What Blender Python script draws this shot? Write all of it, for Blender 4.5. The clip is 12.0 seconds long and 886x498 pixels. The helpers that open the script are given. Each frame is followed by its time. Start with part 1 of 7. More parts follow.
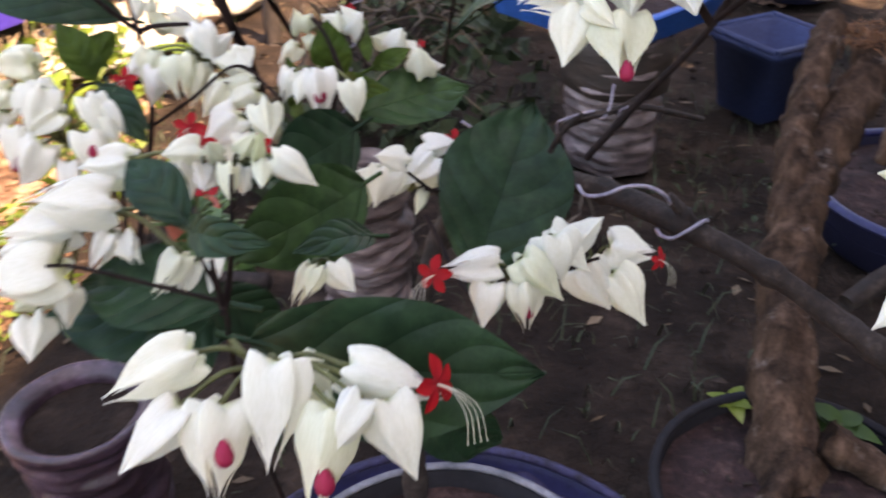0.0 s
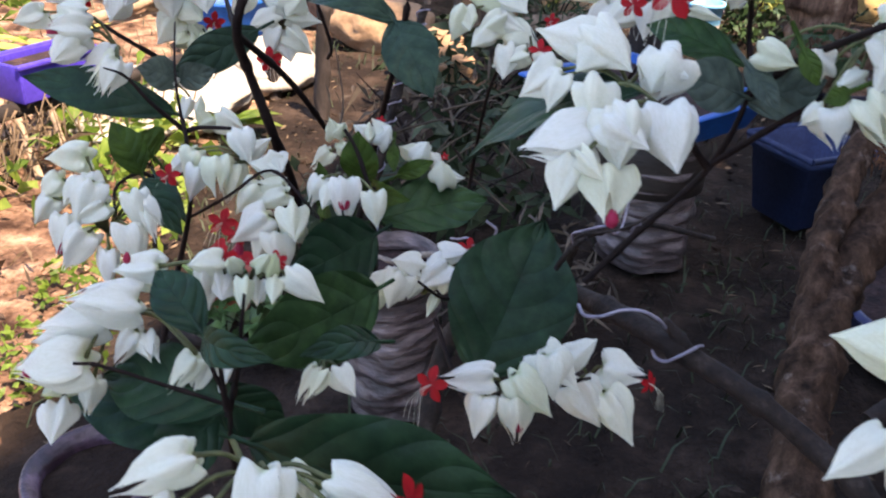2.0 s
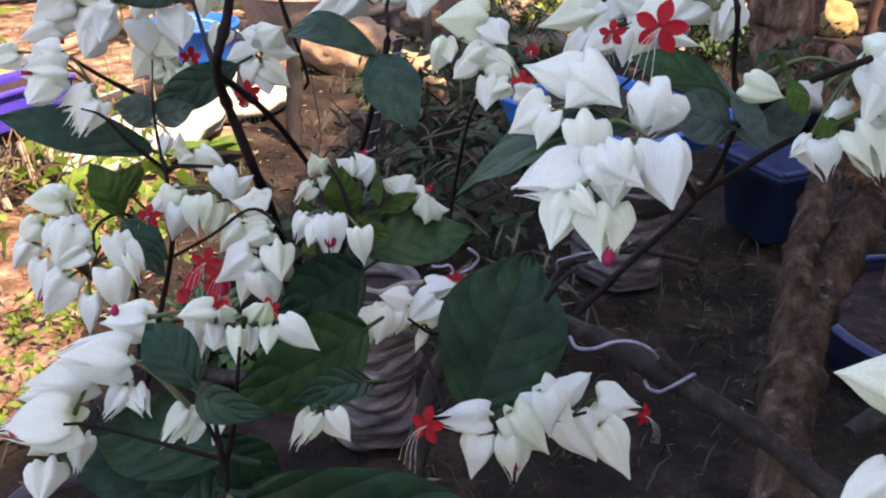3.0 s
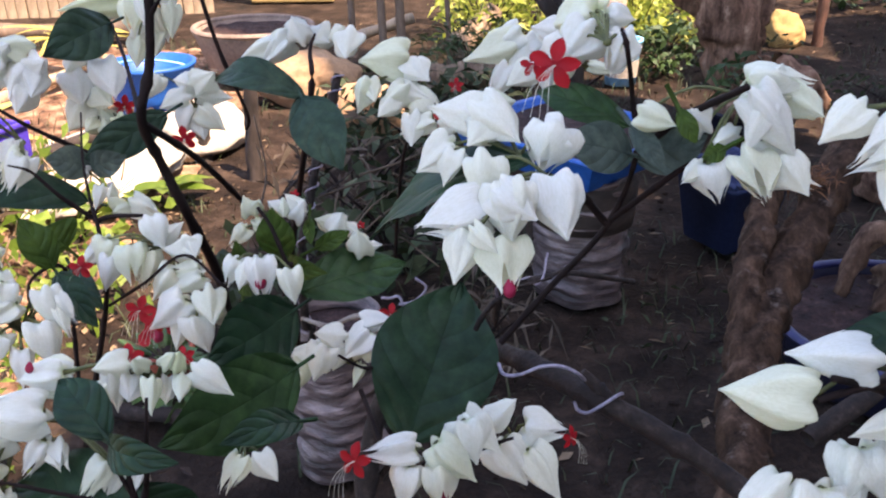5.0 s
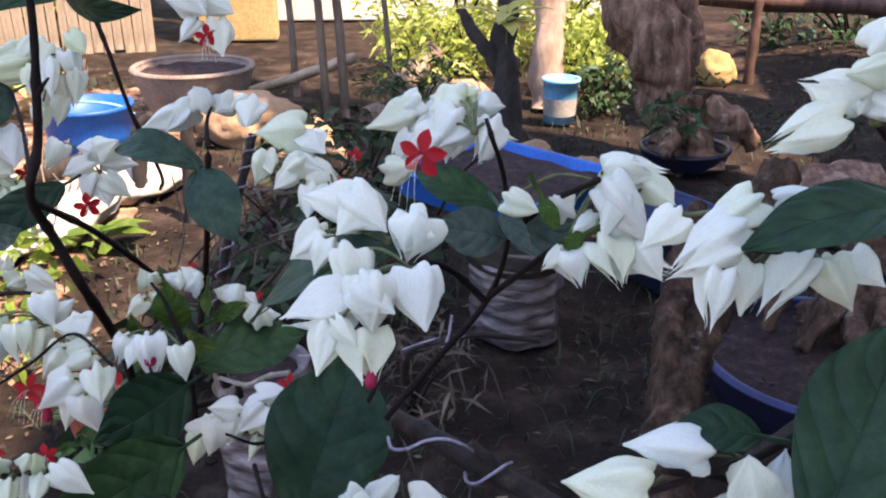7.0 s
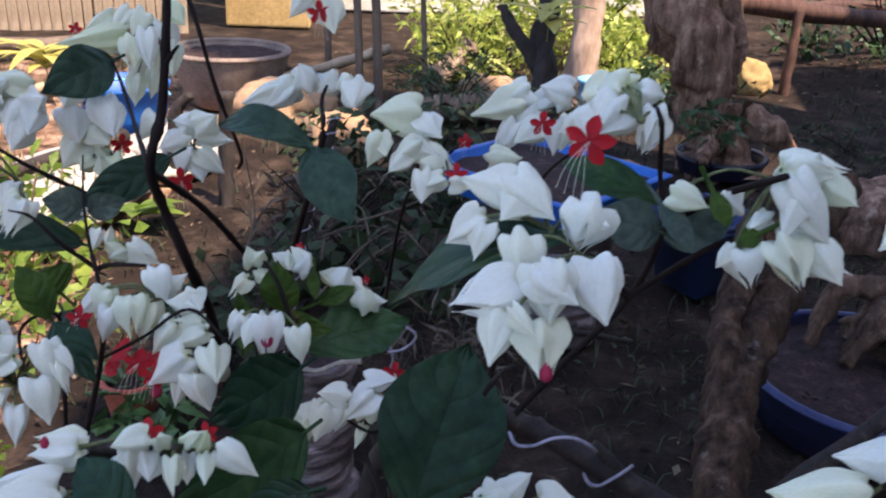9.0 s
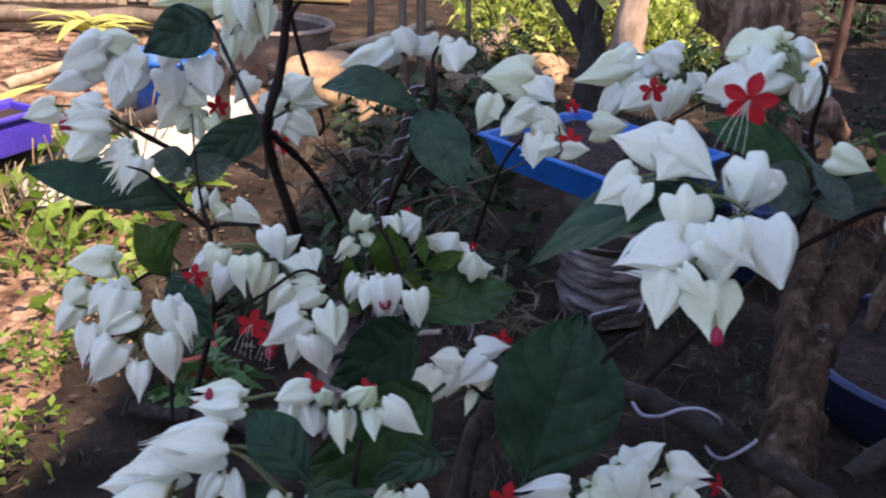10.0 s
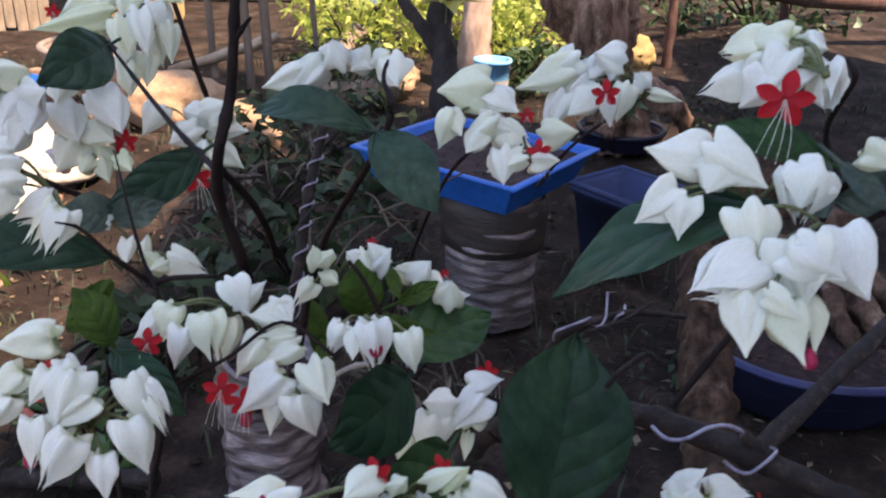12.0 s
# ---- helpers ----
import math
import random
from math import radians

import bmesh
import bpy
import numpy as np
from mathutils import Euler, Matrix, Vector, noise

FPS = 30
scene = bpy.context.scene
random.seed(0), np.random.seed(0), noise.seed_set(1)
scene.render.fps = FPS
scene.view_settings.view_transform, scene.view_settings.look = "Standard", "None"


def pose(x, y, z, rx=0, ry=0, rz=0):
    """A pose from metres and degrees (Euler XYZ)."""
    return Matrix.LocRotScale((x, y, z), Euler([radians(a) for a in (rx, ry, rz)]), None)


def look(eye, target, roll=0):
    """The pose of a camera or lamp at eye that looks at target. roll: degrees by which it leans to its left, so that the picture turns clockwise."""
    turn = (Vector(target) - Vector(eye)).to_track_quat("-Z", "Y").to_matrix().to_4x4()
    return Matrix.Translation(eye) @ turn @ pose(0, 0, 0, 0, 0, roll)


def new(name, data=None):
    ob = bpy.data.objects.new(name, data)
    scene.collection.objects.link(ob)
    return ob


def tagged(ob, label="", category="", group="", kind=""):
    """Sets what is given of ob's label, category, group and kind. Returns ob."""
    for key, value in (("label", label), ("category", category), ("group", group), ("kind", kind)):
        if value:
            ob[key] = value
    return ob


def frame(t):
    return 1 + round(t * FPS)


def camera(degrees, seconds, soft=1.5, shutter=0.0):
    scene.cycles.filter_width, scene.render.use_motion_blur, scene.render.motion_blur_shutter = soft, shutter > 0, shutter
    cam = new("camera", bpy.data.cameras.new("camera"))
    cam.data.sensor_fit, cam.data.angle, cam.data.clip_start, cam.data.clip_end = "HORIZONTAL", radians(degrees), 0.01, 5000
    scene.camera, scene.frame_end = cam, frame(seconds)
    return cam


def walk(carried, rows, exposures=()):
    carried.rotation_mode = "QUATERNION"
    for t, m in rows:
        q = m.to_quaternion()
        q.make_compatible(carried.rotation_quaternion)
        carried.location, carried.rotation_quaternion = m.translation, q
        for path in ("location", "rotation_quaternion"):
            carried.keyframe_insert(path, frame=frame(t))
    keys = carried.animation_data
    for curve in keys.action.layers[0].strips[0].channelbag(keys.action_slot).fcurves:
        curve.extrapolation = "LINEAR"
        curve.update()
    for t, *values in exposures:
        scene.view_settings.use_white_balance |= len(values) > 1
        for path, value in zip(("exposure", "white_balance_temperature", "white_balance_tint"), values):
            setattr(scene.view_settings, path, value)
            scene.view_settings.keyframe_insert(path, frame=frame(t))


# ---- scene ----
cam = camera(54.6, 12.0, 2.1, 0.4)
PATH = [
    (0, (0.027, -0.0015, 0.6575), (-0.0014, 1.6745, -0.4263), -0.15),
    (0.5, (0.0442, -0.0455, 0.6823), (-0.2086, 1.64, -0.3534), -0.67),
    (1, (0.0618, -0.0457, 0.7), (-0.1369, 1.7062, -0.2325), 0.77),
    (1.5, (0.0739, -0.0351, 0.69), (-0.0727, 1.717, -0.2501), 1),
    (2, (0.0419, -0.0151, 0.6866), (-0.0775, 1.7428, -0.2479), 2.47),
    (2.5, (0.0308, -0.0024, 0.6939), (-0.0488, 1.7723, -0.2103), 2.03),
    (2.7, (0.0315, -0.008, 0.692), (-0.041, 1.77, -0.206), 1.85),
    (4.3, (0.046, -0.007, 0.694), (0.039, 1.792, -0.18), 2.4),
    (4.5, (0.049, -0.01, 0.693), (0.039, 1.794, -0.171), 2),
    (5, (0.059, -0.015, 0.702), (0.058, 1.798, -0.142), -0.4),
    (5.5, (0.062, -0.022, 0.707), (0.056, 1.794, -0.13), -1.5),
    (6, (0.06, -0.023, 0.707), (0.032, 1.792, -0.131), -1.8),
    (6.5, (0.082, -0.014, 0.718), (0.13, 1.815, -0.089), -0.7),
    (6.7, (0.096, -0.015, 0.725), (0.204, 1.819, -0.064), -0.1),
    (8.5, (0.051, -0.012, 0.729), (0.13, 1.839, -0.025), 2),
    (9, (0.031, 0, 0.716), (0.116, 1.838, -0.067), 2.8),
    (9.5, (0.003, 0.003, 0.705), (0.053, 1.829, -0.108), 2.9),
    (10, (-0.018, 0.006, 0.702), (0.002, 1.826, -0.128), 3.1),
    (10.5, (-0.056, 0.014, 0.702), (-0.051, 1.838, -0.119), 3.3),
    (11, (-0.066, 0.034, 0.704), (0.033, 1.866, -0.092), 2.6),
    (11.5, (-0.064, 0.05, 0.706), (0.224, 1.865, -0.083), 1.7),
    (12, (-0.083, 0.056, 0.693), (0.277, 1.853, -0.107), 2.1),
]
walk(cam, [(t, look(eye, target, roll)) for t, eye, target, roll in PATH], [(0.0, 2.67, 8550, 21), (0.5, 2.50, 7400, 18), (1.0, 2.31, 6950, 16), (1.6, 2.20, 6850, 15), (2.5, 2.19, 7050, 17), (4.5, 2.27, 7150, 20), (5.5, 2.37, 7150, 20), (6.5, 2.32, 6900, 19), (8.5, 1.85, 6350, 16), (9.5, 1.77, 6350, 16), (10.5, 1.78, 6700, 17), (12.0, 2.03, 6900, 18)])

# ---- light ----
world = bpy.data.worlds.new("sky")
scene.world = world
world.use_nodes = True
wn = world.node_tree.nodes
sky = wn.new("ShaderNodeTexSky")
sky.sky_type, sky.sun_disc = "NISHITA", False
SUN_DIR = Vector((0.75, -0.66, 1.8)).normalized()
sky.sun_elevation = math.asin(SUN_DIR.z)
sky.sun_rotation = math.atan2(SUN_DIR.x, SUN_DIR.y)
world.node_tree.links.new(sky.outputs["Color"], wn["Background"].inputs["Color"])
wn["Background"].inputs["Strength"].default_value = 0.14
sun = new("sun", bpy.data.lights.new("sun", "SUN"))
sun.data.energy, sun.data.angle, sun.data.color = 4.4, radians(0.6), (1.0, 0.84, 0.64)
sun.matrix_world = look(SUN_DIR * 20, (0, 0, 0))


# ---- materials ----
def material(name, rough=0.7, metal=0.0, spec=0.4):
    m = bpy.data.materials.new(name)
    m.use_nodes = True
    b = m.node_tree.nodes["Principled BSDF"]
    b.inputs["Roughness"].default_value = rough
    b.inputs["Metallic"].default_value = metal
    b.inputs["Specular IOR Level"].default_value = spec
    return m, m.node_tree.nodes, m.node_tree.links, b


def ramp(nodes, links, fac, stops):
    r = nodes.new("ShaderNodeValToRGB")
    while len(r.color_ramp.elements) < len(stops):
        r.color_ramp.elements.new(0.5)
    for e, (p, c) in zip(r.color_ramp.elements, stops):
        e.position, e.color = p, (*c, 1)
    links.new(fac, r.inputs["Fac"])
    return r.outputs["Color"]


def noise_tex(nodes, links, scale, detail=5.0, rough=0.6, stretch=None, generated=False):
    tc = nodes.new("ShaderNodeTexCoord")
    n = nodes.new("ShaderNodeTexNoise")
    n.inputs["Scale"].default_value, n.inputs["Detail"].default_value, n.inputs["Roughness"].default_value = scale, detail, rough
    src = tc.outputs["Object"]
    if stretch:
        mp = nodes.new("ShaderNodeMapping")
        mp.inputs["Scale"].default_value = stretch
        links.new(src, mp.inputs["Vector"])
        src = mp.outputs["Vector"]
    links.new(src, n.inputs["Vector"])
    return n.outputs["Fac"]


def mix(nodes, links, fac, a, b, mode="MIX"):
    m = nodes.new("ShaderNodeMix")
    m.data_type, m.blend_type = "RGBA", mode
    for sock, v in ((m.inputs["Factor"], fac), (m.inputs["A"], a), (m.inputs["B"], b)):
        if hasattr(v, "is_linked"):
            links.new(v, sock)
        else:
            sock.default_value = v if isinstance(v, float) else (*v, 1)
    return m.outputs["Result"]


def bump(nodes, links, b, height, strength=0.4, distance=0.002):
    n = nodes.new("ShaderNodeBump")
    n.inputs["Strength"].default_value, n.inputs["Distance"].default_value = strength, distance
    links.new(height, n.inputs["Height"])
    links.new(n.outputs["Normal"], b.inputs["Normal"])


def rough_surface(name, stops, scale, fine, rough=0.8, strength=0.5, distance=0.003, stretch=None, metal=0.0, spec=0.3):
    """Two scales of noise: stains in the colour and grain in the relief."""
    m, nodes, links, b = material(name, rough, metal, spec)
    big = noise_tex(nodes, links, scale, 6, 0.65, stretch)
    small = noise_tex(nodes, links, fine, 4, 0.6, stretch)
    col = ramp(nodes, links, big, stops)
    grain = ramp(nodes, links, small, [(0.3, (0.55, 0.55, 0.55)), (0.7, (1.25, 1.25, 1.25))])
    col = mix(nodes, links, 0.6, col, grain, "MULTIPLY")
    links.new(col, b.inputs["Base Color"])
    bump(nodes, links, b, small, strength, distance)
    return m


def petal_material(name, body, base, vein=0.12, back=0.35):
    """Thin bracts that let some light through; the stalk end is greener."""
    m, nodes, links, b = material(name, 0.55, 0, 0.25)
    tc = nodes.new("ShaderNodeTexCoord")
    reach = nodes.new("ShaderNodeVectorMath")
    reach.operation = "LENGTH"
    links.new(tc.outputs["Object"], reach.inputs[0])
    col = ramp(nodes, links, reach.outputs["Value"], [(0.05, base), (0.30, body), (0.9, body), (1.0, tuple(v * 0.96 for v in body))])
    info = nodes.new("ShaderNodeObjectInfo")
    tint = ramp(nodes, links, info.outputs["Random"], [(0.0, (0.96, 0.98, 0.84)), (0.3, (1, 1, 0.95)), (1.0, (0.99, 0.99, 1.0))])
    col = mix(nodes, links, 1.0, col, tint, "MULTIPLY")
    streak = noise_tex(nodes, links, 7.0, 3, 0.5, (5, 5, 0.8))
    shade = ramp(nodes, links, streak, [(0.35, (1 - vein, 1 - vein, 1 - vein * 1.5)), (0.6, (1, 1, 1))])
    col = mix(nodes, links, 0.8, col, shade, "MULTIPLY")
    links.new(col, b.inputs["Base Color"])
    bump(nodes, links, b, streak, 0.2, 0.015)
    tr = nodes.new("ShaderNodeBsdfTranslucent")
    links.new(col, tr.inputs["Color"])
    mx = nodes.new("ShaderNodeMixShader")
    mx.inputs["Fac"].default_value = back
    links.new(b.outputs["BSDF"], mx.inputs[1])
    links.new(tr.outputs["BSDF"], mx.inputs[2])
    links.new(mx.outputs["Shader"], nodes["Material Output"].inputs["Surface"])
    return m


def leaf_material(name, dark, light, vein, rough=0.42, back=0.18):
    """Blade coordinates lie in the UV map: u across, v along. Side veins run forward from the midrib."""
    m, nodes, links, b = material(name, rough + 0.02, 0, 0.15)
    uv = nodes.new("ShaderNodeUVMap")
    uv.uv_map = "UVMap"
    sep = nodes.new("ShaderNodeSeparateXYZ")
    links.new(uv.outputs["UV"], sep.inputs["Vector"])

    def op(kind, a, c=0.0):
        n = nodes.new("ShaderNodeMath")
        n.operation = kind
        for sock, v in ((n.inputs[0], a), (n.inputs[1], c)):
            if hasattr(v, "is_linked"):
                links.new(v, sock)
            else:
                sock.default_value = v
        return n.outputs["Value"]

    across = op("ABSOLUTE", op("SUBTRACT", sep.outputs["X"], 0.5))
    uneven = noise_tex(nodes, links, 38.0, 2, 0.5)
    reach = op("ADD", op("MULTIPLY", across, 0.30), op("MULTIPLY", op("MULTIPLY", across, across), 0.72))
    slant = op("ADD", op("SUBTRACT", sep.outputs["Y"], reach), op("MULTIPLY", op("SUBTRACT", uneven, 0.5), 0.055))
    wave = op("ABSOLUTE", op("SINE", op("MULTIPLY", slant, 15.0)))
    side = op("SMOOTH_MIN", op("MULTIPLY", wave, 1.0), op("MULTIPLY", across, 22.0))
    patch = noise_tex(nodes, links, 45.0, 5, 0.6)
    col = ramp(nodes, links, patch, [(0.3, dark), (0.7, light)])
    veincol = ramp(nodes, links, side, [(0.0, vein), (0.07, (0.85, 0.85, 0.85)), (0.5, (1, 1, 1))])
    col = mix(nodes, links, 0.42, col, veincol, "MULTIPLY")
    mottle = noise_tex(nodes, links, 130.0, 4, 0.7)
    col = mix(nodes, links, 0.7, col, ramp(nodes, links, mottle, [(0.35, (0.6, 0.6, 0.62)), (0.68, (1.35, 1.3, 1.2))]), "MULTIPLY")
    info = nodes.new("ShaderNodeObjectInfo")
    tint = ramp(nodes, links, info.outputs["Random"], [(0.0, (0.8, 0.85, 0.8)), (1.0, (1.2, 1.15, 1.0))])
    col = mix(nodes, links, 0.7, col, tint, "MULTIPLY")
    links.new(col, b.inputs["Base Color"])
    soft = ramp(nodes, links, side, [(0.0, (0, 0, 0)), (0.3, (0.55, 0.55, 0.55)), (0.8, (1, 1, 1))])
    fine = noise_tex(nodes, links, 420.0, 3, 0.6)
    bump(nodes, links, b, mix(nodes, links, 0.35, soft, fine), 0.55, 0.0012)
    tr = nodes.new("ShaderNodeBsdfTranslucent")
    links.new(col, tr.inputs["Color"])
    mx = nodes.new("ShaderNodeMixShader")
    mx.inputs["Fac"].default_value = back
    links.new(b.outputs["BSDF"], mx.inputs[1])
    links.new(tr.outputs["BSDF"], mx.inputs[2])
    links.new(mx.outputs["Shader"], nodes["Material Output"].inputs["Surface"])
    return m


def foliage_material(name, stops, scale):
    m, nodes, links, b = material(name, 0.5, 0, 0.3)
    col = ramp(nodes, links, noise_tex(nodes, links, scale, 4, 0.7), stops)
    info = nodes.new("ShaderNodeNewGeometry")
    tint = ramp(nodes, links, info.outputs["Random Per Island"], [(0.0, (0.55, 0.6, 0.5)), (1.0, (1.2, 1.15, 1.0))])
    col = mix(nodes, links, 0.8, col, tint, "MULTIPLY")
    links.new(col, b.inputs["Base Color"])
    tr = nodes.new("ShaderNodeBsdfTranslucent")
    links.new(col, tr.inputs["Color"])
    mx = nodes.new("ShaderNodeMixShader")
    mx.inputs["Fac"].default_value = 0.45
    links.new(b.outputs["BSDF"], mx.inputs[1])
    links.new(tr.outputs["BSDF"], mx.inputs[2])
    links.new(mx.outputs["Shader"], nodes["Material Output"].inputs["Surface"])
    return m


def bark_material(name, dark, mid, light, patch, scale=45.0):
    """Upright cracks and ridges with scattered pale lichen patches."""
    m, nodes, links, b = material(name, 0.95, 0, 0.1)
    crack = noise_tex(nodes, links, scale, 6, 0.68, (1, 1, 0.2))
    col = ramp(nodes, links, crack, [(0.34, dark), (0.52, mid), (0.70, light)])
    lichen = ramp(nodes, links, noise_tex(nodes, links, scale * 0.9, 6, 0.7, (1, 1, 0.6)), [(0.58, (0, 0, 0)), (0.72, (0.7, 0.7, 0.7))])
    col = mix(nodes, links, lichen, col, patch)
    fine = noise_tex(nodes, links, scale * 5, 4, 0.7)
    col = mix(nodes, links, 0.7, col, ramp(nodes, links, fine, [(0.3, (0.6, 0.6, 0.6)), (0.7, (1.3, 1.3, 1.3))]), "MULTIPLY")
    links.new(col, b.inputs["Base Color"])
    bump(nodes, links, b, mix(nodes, links, 0.3, crack, fine), 0.9, 0.004)
    return m


WHITE = petal_material("white_bract", (0.85, 0.85, 0.80), (0.58, 0.62, 0.38), 0.10, 0.42)
IVORY = petal_material("green_white_bract", (0.74, 0.76, 0.62), (0.42, 0.52, 0.24))
RED = petal_material("scarlet_petal", (0.40, 0.006, 0.014), (0.34, 0.010, 0.02), 0.2, 0.25)
CRIMSON = petal_material("crimson_bud", (0.34, 0.018, 0.065), (0.42, 0.06, 0.10), 0.3, 0.12)
STAMEN = petal_material("pale_stamen", (0.75, 0.72, 0.62), (0.7, 0.6, 0.5), 0.05, 0.2)
LEAF = leaf_material("dark_leaf", (0.008, 0.024, 0.013), (0.018, 0.046, 0.024), (0.35, 0.45, 0.35), 0.42, 0.05)
YOUNG = leaf_material("young_leaf", (0.035, 0.07, 0.014), (0.065, 0.11, 0.022), (0.7, 0.8, 0.5), 0.48, 0.25)
GREY = leaf_material("grey_leaf", (0.055, 0.080, 0.074), (0.10, 0.135, 0.122), (0.45, 0.55, 0.5), 0.5)
MIDLEAF = leaf_material("mid_green_leaf", (0.014, 0.038, 0.014), (0.032, 0.072, 0.026), (0.4, 0.5, 0.4), 0.42, 0.08)
GREYGREEN = leaf_material("grey_green_leaf", (0.016, 0.036, 0.024), (0.036, 0.066, 0.044), (0.45, 0.55, 0.45), 0.46, 0.08)
TWIG = rough_surface("dark_twig", [(0.3, (0.006, 0.004, 0.004)), (0.7, (0.021, 0.012, 0.011))], 60, 400, 0.75, 0.5, 0.0008, None, 0, 0.12)
STALK = rough_surface("green_stalk", [(0.3, (0.05, 0.055, 0.022)), (0.7, (0.13, 0.14, 0.055))], 80, 300, 0.6, 0.3, 0.0005)
BARK = rough_surface("branch_bark", [(0.3, (0.008, 0.006, 0.006)), (0.55, (0.024, 0.016, 0.014)), (0.78, (0.085, 0.065, 0.055))], 70, 350, 0.85, 0.9, 0.0016)
TRUNK = bark_material("trunk_bark", (0.010, 0.006, 0.005), (0.044, 0.026, 0.018), (0.105, 0.062, 0.043), (0.17, 0.135, 0.118))
PALETRUNK = bark_material("pale_trunk_bark", (0.040, 0.021, 0.015), (0.17, 0.098, 0.070), (0.34, 0.215, 0.155), (0.45, 0.32, 0.24), 26.0)
KNOTBARK = bark_material("knotty_bark", (0.020, 0.012, 0.009), (0.085, 0.050, 0.036), (0.19, 0.12, 0.085), (0.28, 0.20, 0.15), 26.0)
CANE = rough_surface("brown_cane", [(0.3, (0.06, 0.042, 0.032)), (0.7, (0.17, 0.12, 0.088))], 14, 80, 0.7, 0.4, 0.002, (1, 1, 0.25))
RAILWOOD = rough_surface("reddish_wood", [(0.3, (0.028, 0.013, 0.010)), (0.6, (0.085, 0.040, 0.029)), (0.8, (0.18, 0.105, 0.078))], 10, 60, 0.85, 0.7, 0.004, (6, 1, 1))
POTBLUE = rough_surface("dull_blue_plastic", [(0.3, (0.016, 0.026, 0.075)), (0.7, (0.036, 0.052, 0.14))], 10, 140, 0.65, 0.25, 0.001)
# dry earth; sunlit brightness and dappled shade are mixed into its colours
LITDRYSOIL = rough_surface("sunlit_dry_soil", [(0.36, (0.036, 0.018, 0.012)), (0.50, (0.165, 0.092, 0.060)), (0.68, (0.42, 0.275, 0.19))], 13, 90, 0.95, 1.0, 0.016, None, 0, 0.12)
RIMGREY = rough_surface("scuffed_rim", [(0.3, (0.05, 0.05, 0.06)), (0.7, (0.26, 0.25, 0.28))], 30, 200, 0.5, 0.3, 0.001)
DARKTRUNK = rough_surface("dark_trunk_bark", [(0.3, (0.013, 0.010, 0.010)), (0.7, (0.046, 0.034, 0.031))], 24, 120, 0.9, 0.8, 0.004, (1, 1, 0.35))
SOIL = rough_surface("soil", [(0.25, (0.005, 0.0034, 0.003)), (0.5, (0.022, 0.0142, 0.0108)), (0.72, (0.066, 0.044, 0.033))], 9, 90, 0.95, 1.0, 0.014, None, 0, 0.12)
POTSOIL = rough_surface("pot_soil", [(0.25, (0.008, 0.004, 0.004)), (0.55, (0.034, 0.017, 0.016)), (0.75, (0.095, 0.052, 0.043))], 40, 160, 0.95, 1.0, 0.006)
WIRE = rough_surface("grey_wire", [(0.3, (0.17, 0.15, 0.20)), (0.7, (0.34, 0.31, 0.38))], 90, 400, 0.45, 0.2, 0.0004, None, 0.3)
# the palest streaks put highlights of the film's folds into its colour
SACK = rough_surface("grey_film", [(0.30, (0.024, 0.015, 0.014)), (0.48, (0.080, 0.056, 0.056)), (0.60, (0.19, 0.140, 0.138)), (0.74, (0.38, 0.30, 0.30))], 20, 60, 0.36, 1.0, 0.008, (0.6, 0.6, 2.2), 0, 0.5)
BLUE = rough_surface("blue_plastic", [(0.3, (0.005, 0.062, 0.27)), (0.7, (0.010, 0.10, 0.40))], 14, 150, 0.5, 0.2, 0.001, None, 0, 0.35)
SKYBLUE = rough_surface("light_blue_plastic", [(0.3, (0.10, 0.30, 0.52)), (0.6, (0.20, 0.45, 0.66)), (0.8, (0.45, 0.55, 0.6))], 9, 150, 0.5, 0.2, 0.001)
NAVY = rough_surface("navy_plastic", [(0.3, (0.005, 0.005, 0.013)), (0.7, (0.011, 0.012, 0.031))], 10, 160, 0.45, 0.25, 0.001)
NAVYRIM = rough_surface("navy_rim", [(0.3, (0.010, 0.011, 0.042)), (0.7, (0.026, 0.028, 0.095))], 12, 160, 0.4, 0.2, 0.001)
BLACK = rough_surface("black_plastic", [(0.3, (0.005, 0.005, 0.006)), (0.7, (0.018, 0.016, 0.019))], 12, 150, 0.7, 0.3, 0.001, None, 0, 0.12)
BAGBAND = rough_surface("dark_bag_band", [(0.3, (0.010, 0.007, 0.006)), (0.6, (0.034, 0.023, 0.019)), (0.8, (0.07, 0.05, 0.043))], 18, 90, 0.6, 0.6, 0.004, (0.6, 0.6, 2))
BASIN = rough_surface("purple_basin_with_soil", [(0.38, (0.012, 0.008, 0.009)), (0.50, (0.030, 0.027, 0.062)), (0.7, (0.050, 0.046, 0.115))], 34, 160, 0.6, 0.5, 0.003, None, 0, 0.2)
BROWNLEAF = rough_surface("dead_brown_leaf", [(0.3, (0.014, 0.009, 0.007)), (0.7, (0.06, 0.036, 0.024))], 20, 80, 0.85, 0.3, 0.002)
GLAZE = rough_surface("purple_grey_pot", [(0.30, (0.014, 0.007, 0.010)), (0.5, (0.042, 0.024, 0.034)), (0.75, (0.125, 0.080, 0.115))], 18, 60, 0.34, 0.9, 0.006, None, 0, 0.5)
WETRIM = rough_surface("shiny_purple_rim", [(0.34, (0.018, 0.009, 0.014)), (0.52, (0.050, 0.028, 0.042)), (0.75, (0.17, 0.105, 0.16))], 40, 130, 0.36, 0.8, 0.003, None, 0, 0.5)
PURPLE = rough_surface("purple_plastic", [(0.3, (0.040, 0.024, 0.26)), (0.7, (0.075, 0.045, 0.40))], 6, 120, 0.4, 0.15, 0.001)
REDPOT = rough_surface("red_plastic", [(0.3, (0.45, 0.02, 0.03)), (0.7, (0.62, 0.05, 0.06))], 8, 120, 0.45, 0.15, 0.001)
